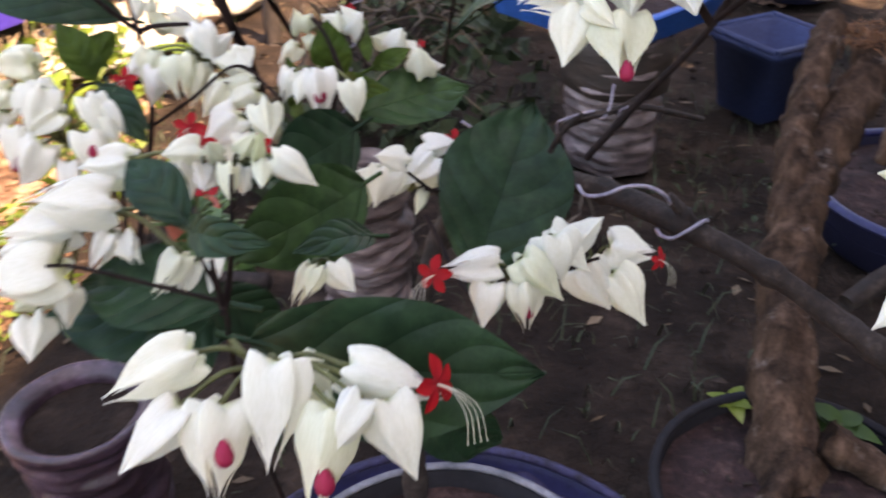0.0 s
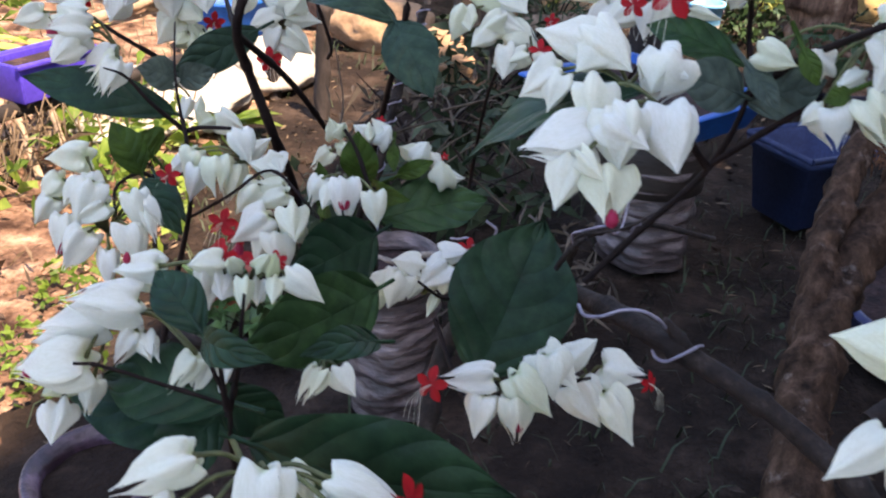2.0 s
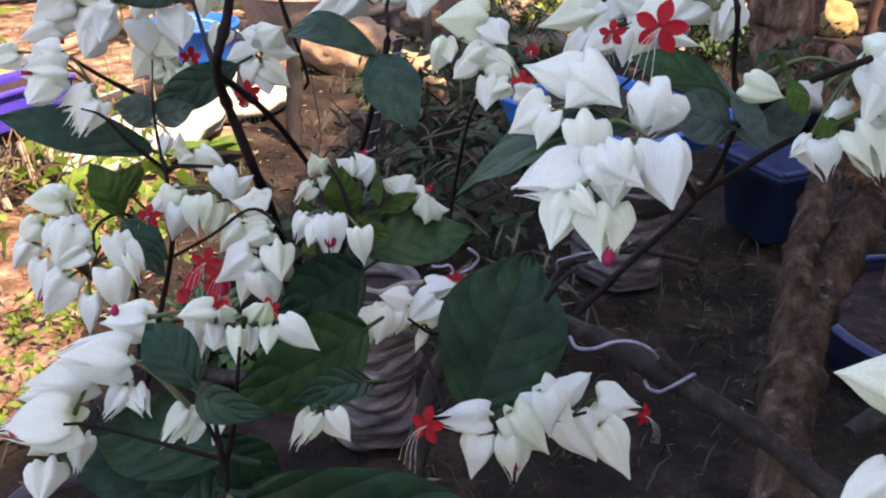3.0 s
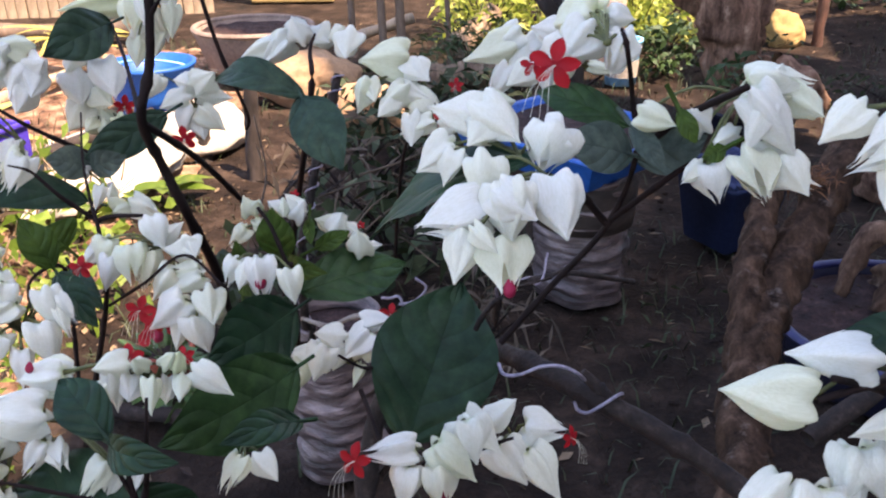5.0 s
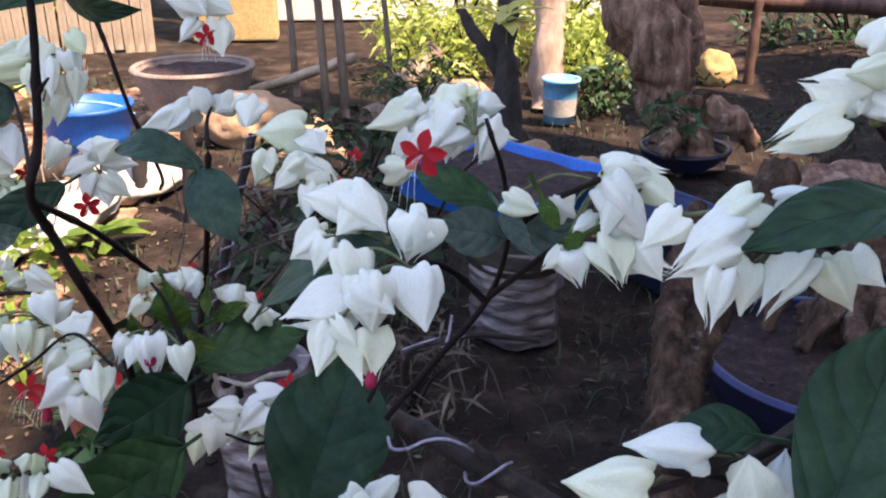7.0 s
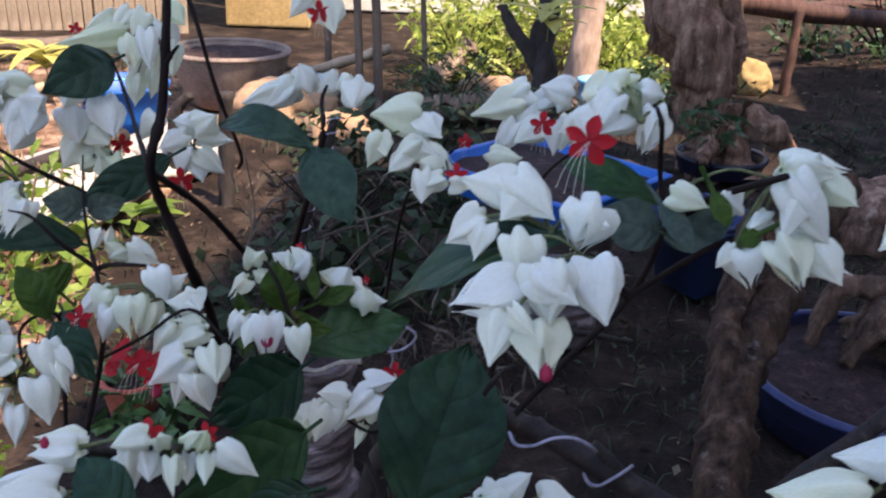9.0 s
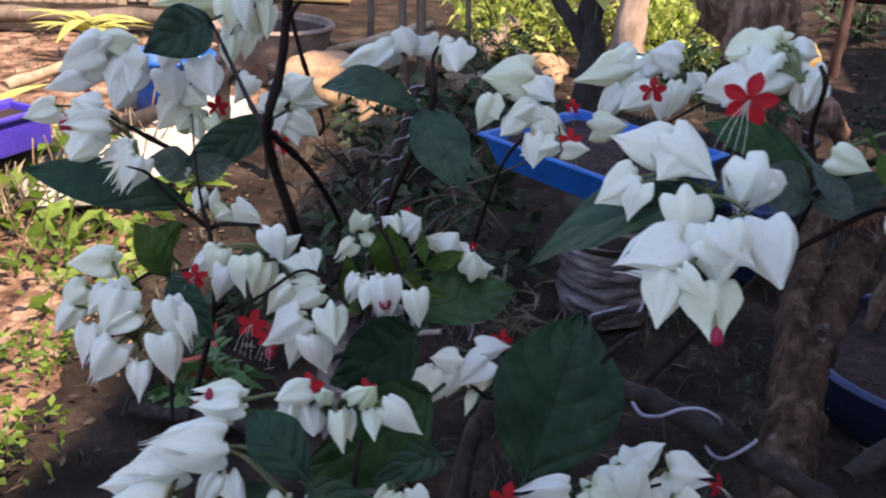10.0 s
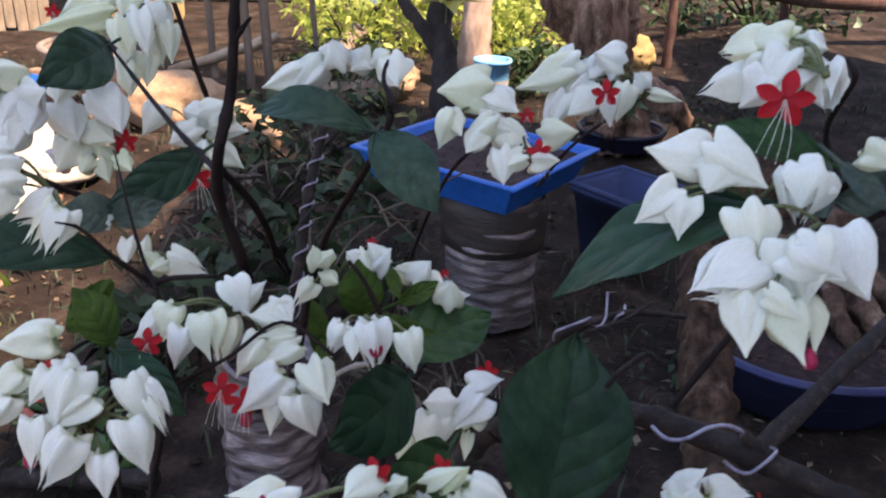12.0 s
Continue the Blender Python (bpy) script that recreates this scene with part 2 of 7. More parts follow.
TERRARED = rough_surface("terracotta_red", [(0.3, (0.24, 0.055, 0.035)), (0.7, (0.40, 0.10, 0.06))], 20, 140, 0.7, 0.3, 0.001)
SUCCULENT = rough_surface("fleshy_leaf", [(0.3, (0.030, 0.070, 0.022)), (0.7, (0.085, 0.15, 0.045))], 40, 200, 0.4, 0.2, 0.001, None, 0, 0.4)
CLAY = rough_surface("clay", [(0.3, (0.12, 0.088, 0.072)), (0.7, (0.26, 0.19, 0.155))], 12, 120, 0.85, 0.4, 0.002)
TERRA = rough_surface("orange_stone", [(0.3, (0.22, 0.13, 0.075)), (0.7, (0.36, 0.23, 0.14))], 8, 70, 0.9, 0.6, 0.005)
CONCRETE = rough_surface("pale_concrete", [(0.3, (0.24, 0.21, 0.18)), (0.7, (0.40, 0.36, 0.32))], 6, 80, 0.9, 0.5, 0.004)
WOOD = rough_surface("weathered_wood", [(0.3, (0.08, 0.055, 0.04)), (0.55, (0.20, 0.14, 0.10)), (0.75, (0.33, 0.26, 0.20))], 10, 60, 0.85, 0.7, 0.004, (6, 1, 1))
BAMBOO = rough_surface("bamboo", [(0.3, (0.20, 0.14, 0.09)), (0.7, (0.40, 0.30, 0.21))], 14, 80, 0.6, 0.4, 0.002, (1, 1, 0.25))
OCHRE = rough_surface("ochre_wall_paint", [(0.3, (0.26, 0.165, 0.06)), (0.7, (0.42, 0.28, 0.12))], 3, 60, 0.85, 0.4, 0.003)
PALEWALL = rough_surface("pale_wall_paint", [(0.3, (0.50, 0.44, 0.37)), (0.7, (0.68, 0.62, 0.55))], 3, 60, 0.85, 0.4, 0.003)
# yellow-green leaves; the palest tones carry sunlight in the colour
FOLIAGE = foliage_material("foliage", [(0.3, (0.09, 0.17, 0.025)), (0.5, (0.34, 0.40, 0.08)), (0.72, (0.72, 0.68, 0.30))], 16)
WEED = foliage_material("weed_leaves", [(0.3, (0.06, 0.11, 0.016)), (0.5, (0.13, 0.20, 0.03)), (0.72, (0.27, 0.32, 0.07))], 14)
PALETWIG = rough_surface("pale_dry_twig", [(0.3, (0.14, 0.11, 0.095)), (0.7, (0.34, 0.29, 0.25))], 60, 300, 0.8, 0.5, 0.0008)
RUST = rough_surface("rusty_fibre", [(0.3, (0.07, 0.030, 0.016)), (0.7, (0.22, 0.10, 0.05))], 30, 120, 0.9, 0.3, 0.001)
# darker copy of the litter straw, with the shade put into its colour
SHADESTRAW = rough_surface("shaded_stalks", [(0.25, (0.026, 0.018, 0.013)), (0.5, (0.072, 0.053, 0.038)), (0.75, (0.17, 0.13, 0.095))], 5, 60, 0.85, 0.3, 0.002)
# bark paled in its base colour to carry the sunlight on the trunk
SUNLITBARK = rough_surface("pale_sunlit_bark", [(0.3, (0.15, 0.095, 0.070)), (0.55, (0.36, 0.25, 0.19)), (0.75, (0.52, 0.40, 0.32))], 9, 60, 0.9, 0.7, 0.005, (1, 1, 0.4))
# leaf green darkened further; the tangle's shade is part of this colour
SHADELEAF = rough_surface("shaded_tangle_leaf", [(0.3, (0.013, 0.022, 0.011)), (0.7, (0.042, 0.056, 0.026))], 9, 60, 0.6, 0.2, 0.002, None, 0, 0.15)
# dark green for plants out of the sun, shade included in the tone
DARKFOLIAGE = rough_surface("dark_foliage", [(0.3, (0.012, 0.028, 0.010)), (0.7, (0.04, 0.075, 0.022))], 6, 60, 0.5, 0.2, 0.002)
GRASS = rough_surface("grass", [(0.3, (0.013, 0.022, 0.009)), (0.7, (0.040, 0.052, 0.020))], 6, 50, 0.6, 0.2, 0.002)
MIDGREEN = foliage_material("seedling_leaf", [(0.3, (0.030, 0.075, 0.018)), (0.7, (0.075, 0.14, 0.035))], 18)
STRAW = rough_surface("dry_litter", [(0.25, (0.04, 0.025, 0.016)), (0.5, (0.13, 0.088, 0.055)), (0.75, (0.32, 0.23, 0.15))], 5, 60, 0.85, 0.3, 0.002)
YELLOWLEAF = foliage_material("yellow_variegated_leaf", [(0.3, (0.42, 0.38, 0.08)), (0.7, (0.70, 0.64, 0.26))], 20)
SHADEWALLPAINT = rough_surface("shade_wall_paint", [(0.3, (0.42, 0.38, 0.33)), (0.7, (0.55, 0.51, 0.46))], 2, 50, 0.9, 0.4, 0.003)


# ---- building blocks ----
def mesh_object(name, bm, mat, smooth=True):
    me = bpy.data.meshes.new(name)
    bm.to_mesh(me)
    bm.free()
    if smooth:
        me.shade_smooth()
    for x in mat if isinstance(mat, (list, tuple)) else [mat]:
        me.materials.append(x)
    return new(name, me)


def part(name, bm, mat, parent, label="", smooth=True):
    ob = mesh_object(name, bm, mat, smooth)
    ob.parent = parent
    return tagged(ob, label)


def base(name, place, label, category, group="", kind=""):
    ob = new(name)
    ob.location = place
    ob.empty_display_size = 0.05
    bpy.context.view_layer.update()
    return tagged(ob, label, category, group, kind)


def tube(bm, points, radii, sides=8, closed_ends=True, wobble=0.0):
    """A swept tube through the points, with a radius at each."""
    pts = [Vector(p) for p in points]
    rings = []
    up = Vector((0.13, 0.21, 1)).normalized()
    for i, p in enumerate(pts):
        d = (pts[min(i + 1, len(pts) - 1)] - pts[max(i - 1, 0)]).normalized()
        a = d.cross(up)
        if a.length < 1e-3:
            a = d.cross(Vector((1, 0, 0)))
        a.normalize()
        c = d.cross(a)
        ring = []
        for k in range(sides):
            t = 2 * math.pi * k / sides
            r = radii[i] * (1 + wobble * (noise.noise(Vector((i * 0.28, math.cos(t) * 1.3, math.sin(t) * 1.3 + p.x * 9))))) if wobble else radii[i]
            ring.append(bm.verts.new(p + (a * math.cos(t) + c * math.sin(t)) * r))
        rings.append(ring)
    for r0, r1 in zip(rings, rings[1:]):
        for k in range(sides):
            bm.faces.new((r0[k], r0[(k + 1) % sides], r1[(k + 1) % sides], r1[k]))
    if closed_ends:
        bm.faces.new(rings[0])
        bm.faces.new(rings[-1])


def spline(points, steps=6):
    """Catmull-Rom through the points."""
    p = [Vector(q) for q in points]
    p = [p[0] * 2 - p[1]] + p + [p[-1] * 2 - p[-2]]
    out = []
    for i in range(1, len(p) - 2):
        for s in range(steps):
            t = s / steps
            a, b, c, d = p[i - 1], p[i], p[i + 1], p[i + 2]
            out.append(0.5 * ((2 * b) + (c - a) * t + (2 * a - 5 * b + 4 * c - d) * t * t + (3 * b - a - 3 * c + d) * t ** 3))
    out.append(p[-2])
    return out


def lathe(bm, profile, sides=40, centre=(0, 0, 0), wobble=0.0, folds=0.0, seed=0.0):
    """Rings of (radius, height); wobble bends them out of round, folds adds creases round the wall."""
    c = Vector(centre)
    rings = []
    for r, z in profile:
        if r <= 1e-6:
            rings.append([bm.verts.new(c + Vector((0, 0, z)))])
            continue
        ring = []
        for k in range(sides):
            t = 2 * math.pi * k / sides
            rr = r
            if wobble or folds:
                rr += wobble * noise.noise(Vector((math.cos(t) * 1.5, math.sin(t) * 1.5, z * 9 + seed)))
                rr += folds * noise.noise(Vector((math.cos(t) * 1.2 + seed, math.sin(t) * 1.2, z * 75)))
            ring.append(bm.verts.new(c + Vector((rr * math.cos(t), rr * math.sin(t), z))))
        rings.append(ring)
    for r0, r1 in zip(rings, rings[1:]):
        n = max(len(r0), len(r1))
        for k in range(n):
            q = [r0[k % len(r0)], r0[(k + 1) % len(r0)], r1[(k + 1) % len(r1)], r1[k % len(r1)]]
            q = list(dict.fromkeys(q))
            if len(q) > 2:
                bm.faces.new(q)
    bmesh.ops.recalc_face_normals(bm, faces=bm.faces)


def box(bm, centre, size, turn=0.0, bevel=0.004, tilt=0.0):
    m = Matrix.Translation(centre) @ Matrix.Rotation(turn, 4, "Z") @ Matrix.Rotation(tilt, 4, "X") @ Matrix.Diagonal((*size, 1))
    made = bmesh.ops.create_cube(bm, size=1.0, matrix=m)
    edges = {e for v in made["verts"] for e in v.link_edges}
    if bevel:
        bmesh.ops.bevel(bm, geom=list(edges), offset=bevel, segments=2, affect="EDGES", profile=0.6)


# ---- flowers ----
def profile_at(s):
    knots = [(0.0, 0.05), (0.015, 0.20), (0.05, 0.36), (0.11, 0.455), (0.20, 0.51), (0.30, 0.50), (0.42, 0.445), (0.55, 0.36), (0.68, 0.255), (0.80, 0.15), (0.90, 0.065), (1.0, 0.006)]
    for (a, ra), (b, rb) in zip(knots, knots[1:]):
        if s <= b:
            return ra + (rb - ra) * (s - a) / (b - a)
    return 0.006


def calyx_mesh(name, opened, seed, mat):
    """Five broad bracts joined in rounded wavy lobes, heart-shaped at the stalk, pointed at the tip; unit length along z."""
    rnd = random.Random(seed)
    bm = bmesh.new()
    steps = [0.0, 0.015, 0.045, 0.09, 0.15, 0.22, 0.30, 0.38, 0.46, 0.54, 0.62, 0.70, 0.78, 0.86, 0.93, 1.0]
    across = (-1.0, -0.86, -0.68, -0.45, -0.22, 0.0, 0.22, 0.45, 0.68, 0.86, 1.0)
    lift = [rnd.uniform(0.15, 1.25) for _ in range(5)]
    keels = [2 * math.pi * k / 5 + rnd.uniform(-0.24, 0.24) for k in range(5)]
    wing = [rnd.uniform(-0.06, 0.20) for _ in range(5)]
    lobe = [rnd.uniform(0.10, 0.21) for _ in range(5)]
    ruff = [rnd.uniform(0, 40) for _ in range(5)]
    hook, side = rnd.uniform(0.03, 0.15), rnd.uniform(0, 6.28)
    flat, depth = rnd.uniform(0.74, 0.95), rnd.uniform(0.07, 0.13)
    for k in range(5):
        n = (k + 1) % 5
        a0, a1 = keels[k], keels[n] + (2 * math.pi if k == 4 else 0)
        mid, half = (a0 + a1) / 2, (a1 - a0) / 2
        long = 1.0 + (rnd.uniform(-0.14, 0.02) if opened else 0.0)
        rows = []
        for s in steps:
            row = []
            free = max(0.0, (s - 0.45) / 0.55)
            narrow = 1 - (free ** 1.3) * 0.9 if opened else 1.0
            for u in across:
                a = mid + half * u * narrow
                near = k if u < 0 else n
                edge = 0.5 - 0.5 * math.cos(math.pi * u)
                sharp = edge ** 3
                frill = noise.noise(Vector((ruff[near], s * 4.0, seed))) * 0.14 + noise.noise(Vector((ruff[near] + 7, s * 12.0, seed))) * 0.05
                face = 1.0 - depth * 2 * (1 - edge) + (wing[near] + frill) * sharp
                r = profile_at(s) * face + opened * lift[k] * free ** 1.5 * 0.42
                cord = max(0.0, min(s / 0.07, (0.36 - s) / 0.29))
                z = s * long - lobe[near] * cord * (0.12 + 0.88 * edge)
                if opened:
                    z -= 0.05 * abs(u) * free
                calm = min(1.0, s * 9)
                way = Vector((math.cos(a), math.sin(a), 0))
                wob = 0.05 * noise.noise(way * 1.3 + Vector((seed, 0, s * 2.2))) * calm
                wob += 0.026 * noise.noise(way * 4.0 + Vector((0, seed, s * 3.2))) * calm * (1 - 0.6 * s)
                wob += 0.010 * noise.noise(way * 9.0 + Vector((0, seed, s * 9.0))) * calm * (1 - 0.6 * s)
                bx, by = math.cos(side) * hook * s * s, math.sin(side) * hook * s * s
                row.append(bm.verts.new(((r + wob) * math.cos(a) + bx, (r + wob) * math.sin(a) * flat + by, z)))
            rows.append(row)
        for r0, r1 in zip(rows, rows[1:]):
            for j in range(len(across) - 1):
                bm.faces.new((r0[j], r0[j + 1], r1[j + 1], r1[j]))
    bmesh.ops.remove_doubles(bm, verts=bm.verts, dist=0.0015)
    me = bpy.data.meshes.new(name)
    bm.to_mesh(me)
    bm.free()
    me.shade_smooth()
    me.materials.append(mat)
    return me


CLOSED = [calyx_mesh("calyx", 0.0, s, WHITE) for s in (1, 2, 3, 4, 21, 22, 23)]
PARTED = [calyx_mesh("calyx", 0.32, s, WHITE) for s in (5, 6, 7, 24, 25)]
OPEN = [calyx_mesh("calyx", 0.75, s, WHITE) for s in (8, 9, 26)]
GREEN = [calyx_mesh("calyx", 0.0, s, IVORY) for s in (10, 11)]
pick = random.Random(11)


def petal_grid(bm, m, length, width, cup, steps=7):
    rows = []
    for i in range(steps + 1):
        s = i / steps
        w = width * math.sin(math.pi * min(1, 0.12 + 0.88 * s) ** 1.25) ** 0.8 * 0.5 + 0.0004
        rows.append([bm.verts.new(m @ Vector((u * w, s * length, cup * (s * s) * length + abs(u) * w * 0.25))) for u in (-1, -0.5, 0, 0.5, 1)])
    for r0, r1 in zip(rows, rows[1:]):
        for j in range(4):
            bm.faces.new((r0[j], r0[j + 1], r1[j + 1], r1[j]))


def corolla_mesh():
    """Five reflexed petals on a short tube; unit span, facing +z."""
    bm = bmesh.new()
    for k in range(5):
        turn = 2 * math.pi * k / 5 + (0.1 if k % 2 else -0.08)
        petal_grid(bm, Matrix.Rotation(turn, 4, "Z") @ Matrix.Translation((0, 0.05, 0)), 0.47, 0.31 - 0.02 * (k % 3), -0.20 + 0.12 * (k % 2))
    tube(bm, [(0, 0, 0.0), (0, 0, -0.25), (0.01, 0.02, -0.6)], [0.075, 0.055, 0.04], 8)
    me = bpy.data.meshes.new("corolla")
    bm.to_mesh(me)
    bm.free()
    me.shade_smooth()
    me.materials.append(RED)
    return me


def stamen_mesh():
    bm = bmesh.new()
    for k in range(4):
        a = 0.35 * (k - 1.5)
        pts = spline([(0.01 * k, 0, -0.05), (0.10 * a, -0.10, 0.35), (0.35 * a, -0.42, 0.62), (0.5 * a, -0.85 - 0.06 * k, 0.62)], 4)
        tube(bm, pts, [0.0052] * len(pts), 5)
        bmesh.ops.create_icosphere(bm, subdivisions=1, radius=0.016, matrix=Matrix.Translation(pts[-1]))
    me = bpy.data.meshes.new("stamen")
    bm.to_mesh(me)
    bm.free()
    me.shade_smooth()
    me.materials.append(STAMEN)
    return me


def bud_mesh():
    bm = bmesh.new()
    lathe(bm, [(0, -0.75), (0.17, -0.66), (0.30, -0.42), (0.41, -0.15), (0.45, 0.1), (0.37, 0.36), (0.2, 0.52), (0, 0.58)], 12)
    me = bpy.data.meshes.new("flower_bud")
    bm.to_mesh(me)
    bm.free()
    me.shade_smooth()
    me.materials.append(CRIMSON)
    return me


COROLLA, STAMENS, BUDS = corolla_mesh(), stamen_mesh(), bud_mesh()


def axis_pose(place, axis, spin):
    q = Vector(axis).to_track_quat("Z", "Y").to_matrix().to_4x4()
    return Matrix.Translation(place) @ q @ Matrix.Rotation(spin, 4, "Z")


def flower_head(plant, node, label=""):
    """The common stalk of a head of flowers; each calyx adds its own thin stalk."""
    bm = bmesh.new()
    bmesh.ops.create_icosphere(bm, subdivisions=1, radius=0.0022)
    ob = mesh_object("flower_head", bm, STALK)
    ob.matrix_world = Matrix.Translation(node)
    ob.parent = plant
    ob.matrix_parent_inverse = Matrix.Translation(-plant.location)
    return tagged(ob, label)


def hang(ob, parent):
    ob.parent = parent
    ob.matrix_parent_inverse = Matrix.Translation(-NODE(parent))
    return ob


def NODE(ob):
    return ob.matrix_basis.translation


def stalk(cl, tip, radius=0.0006):
    a, b = Vector((0, 0, 0)), Vector(tip) - NODE(cl)
    bend = (a + b) * 0.5 + Vector((0, 0, 0.18 * b.length))
    bm = bmesh.new()
    bm.from_mesh(cl.data)
    pts = spline([a, bend, b], 4)
    tube(bm, pts, [radius * 1.3] * (len(pts) - 1) + [radius * 1.9], 6)
    bm.to_mesh(cl.data)
    bm.free()
    cl.data.shade_smooth()


def calyx(cl, foot, tip, width, kinds):
    f, t = Vector(foot), Vector(tip)
    ob = new("calyx", pick.choice(kinds))
    length = (t - f).length
    ob.matrix_basis = axis_pose(f, t - f, pick.uniform(0, 6.3)) @ Matrix.Diagonal((width * pick.uniform(1.0, 1.14), width * pick.uniform(0.98, 1.1), length * 1.04, 1))
    if (f - NODE(cl)).length < 0.06:
        stalk(cl, f)
    return hang(ob, cl)


def corolla(cl, place, face, size):
    ob = new("corolla", COROLLA)
    ob.matrix_basis = axis_pose(place, face, pick.uniform(-0.3, 0.3)) @ Matrix.Scale(size, 4)
    hang(ob, cl)
    tagged(ob, "scarlet star-shaped corolla")
    st = new("stamen", STAMENS)
    st.matrix_basis = ob.matrix_basis.copy()
    hang(st, cl)
    tagged(st, "long pale thread-like stamens")


def flower_bud(cl, place, axis, size):
    ob = new("flower_bud", BUDS)
    ob.matrix_basis = axis_pose(place, axis, 0) @ Matrix.Scale(size, 4)
    tagged(ob, "round crimson flower bud")
    return hang(ob, cl)


def leaf(plant, foot, tip, up, width, bend=0.1, fold=0.1, mat=None, label=""):
    """A pointed blade with sunken veins, bent along its length, with a stalk at its foot."""
    f, t, n = Vector(foot), Vector(tip), Vector(up)
    y = t - f
    length = y.length
    y.normalize()
    x = y.cross(n).normalized()
    n = x.cross(y)
    bm = bmesh.new()
    uv = bm.loops.layers.uv.new("UVMap")
    rows, NU, NV = [], 14, 34
    seed = f.x * 31 + f.z * 17
    for i in range(NV + 1):
        s = i / NV
        shape = math.sin(math.pi * s ** 0.97) ** (0.60 + 0.46 * s) if 0 < s < 1 else 0
        w = width * 0.5 * shape + (0.0006 if 0 < i else 0.0008)
        row = []
        for j in range(NU + 1):
            u = j / NU * 2 - 1
            vein = math.cos((s - abs(u) * 0.15 - u * u * 0.18 + 0.03 * noise.noise(Vector((u * 2, s * 3, seed + 5)))) * 15 * 2)
            quilt = -0.012 * width * vein * abs(u) * (1 - abs(u)) * 4
            rim = 0.075 * width * noise.noise(Vector((u * 1.5, s * 5, seed)))
            h = bend * length * (math.sin(math.pi * s) - 0.0) + fold * w * (abs(u) ** 0.8) * 1.2 - 0.25 * fold * w * u * u + quilt + rim * abs(u)
            row.append((bm.verts.new(f + x * (u * w) + y * (s * length) + n * h), (j / NU, s)))
        rows.append(row)
    for r0, r1 in zip(rows, rows[1:]):
        for j in range(NU):
            face = bm.faces.new([q[0] for q in (r0[j], r0[j + 1], r1[j + 1], r1[j])])
            for loop, q in zip(face.loops, (r0[j], r0[j + 1], r1[j + 1], r1[j])):
                loop[uv].uv = q[1]
    tube(bm, [f - y * 0.012 - n * 0.003, f, f + y * length * 0.3 + n * (bend * length * 0.8 - 0.0004), f + y * length * 0.93 + n * (bend * length * 0.2 - 0.0004)], [0.0011, 0.0011, 0.0008, 0.0003], 6)
    ob = mesh_object("leaf", bm, mat or LEAF)
    ob.parent = plant
    ob.matrix_parent_inverse = Matrix.Translation(-plant.location)
    return tagged(ob, label)


def stem(plant, points, r0, r1, mat, name="stem"):
    bm = bmesh.new()
    pts = spline(points, 6)
    n = len(pts) - 1
    radii = [(r0 + (r1 - r0) * i / n) * (1 + 0.12 * noise.noise(Vector((i * 0.9, r0 * 900, 3)))) for i in range(n + 1)]
    for i in range(4, n, 9):
        radii[i] *= 1.3
    tube(bm, pts, radii, 10, True, 0.18 if name == "branch" else 0.08)
    ob = mesh_object(name, bm, mat)
    ob.parent = plant
    ob.matrix_parent_inverse = Matrix.Translation(-plant.location)
    return ob


# ---- ground and walls ----
def ground_height(x, y):
    h = 0.010 * noise.noise(Vector((x * 2.2, y * 2.2, 0))) + 0.006 * noise.noise(Vector((x * 9, y * 9, 4)))
    h += 0.004 * noise.noise(Vector((x * 26, y * 26, 7)))
    bank = max(0.0, min(1.0, (x - 0.9) / 1.2)) * max(0.0, min(1.0, (y - 2.2) / 1.5))
    return h + 0.10 * bank - 0.012


bm = bmesh.new()
xs = [-40, -15, -7] + [-4 + 0.04 * i for i in range(201)] + [7, 15, 40]
ys = [-40, -15, -6] + [-1.5 + 0.04 * i for i in range(201)] + [10, 18, 40]
grid = [[bm.verts.new((x, y, ground_height(x, y))) for x in xs] for y in ys]
for a, b in zip(grid, grid[1:]):
    for i in range(len(xs) - 1):
        bm.faces.new((a[i], a[i + 1], b[i + 1], b[i]))
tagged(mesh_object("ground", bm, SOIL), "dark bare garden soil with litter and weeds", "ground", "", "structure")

# paler sheet over the soil where the sun falls, brightening the lit ground
bm = bmesh.new()
cols = []
for i in range(131):
    y = -6.0 + 0.074 * i
    right = -0.51 + 0.07 * noise.noise(Vector((y * 1.6, 2, 0))) + 0.05 * noise.noise(Vector((y * 7, 5, 0)))
    left = -2.5 + 0.5 * noise.noise(Vector((y * 0.8, 9, 0))) + 0.12 * noise.noise(Vector((y * 4, 3, 0)))
    row = []
    for j in range(61):
        f = j / 60
        x = left + (right - left) * f
        lip = min(1.0, (1 - f) * 16, f * 16, i / 6, (130 - i) / 6)
        row.append(bm.verts.new((x, y, ground_height(x, y) - 0.006 + 0.014 * lip + 0.008 * noise.noise(Vector((x * 13, y * 13, 3))))))
    cols.append(row)
for a, b in zip(cols, cols[1:]):
    for j in range(60):
        bm.faces.new((a[j], a[j + 1], b[j + 1], b[j]))
tagged(mesh_object("path", bm, LITDRYSOIL), "dry earth with the sunlit tone in its colour", "path", "", "structure")

# added wall, always out of view; its stepped heights shape the yard's shade
along, away = Vector((0.2, 0.98, 0)), Vector((0.98, -0.2, 0))
edge = Vector((-0.50, 0.90, 0)) + away * 2.6
bm = bmesh.new()
for s0, s1, tall in ((-7.0, -0.06, 5.36), (-0.06, 0.08, 3.67), (0.08, 0.75, 7.2), (0.75, 1.15, 2.3), (1.15, 1.74, 3.45), (1.74, 2.55, 2.3)):
    c = edge + along * (s0 + s1) / 2 + away * 0.1
    box(bm, (c.x, c.y, tall / 2), (s1 - s0, 0.2, tall), math.atan2(along.y, along.x), 0.0)
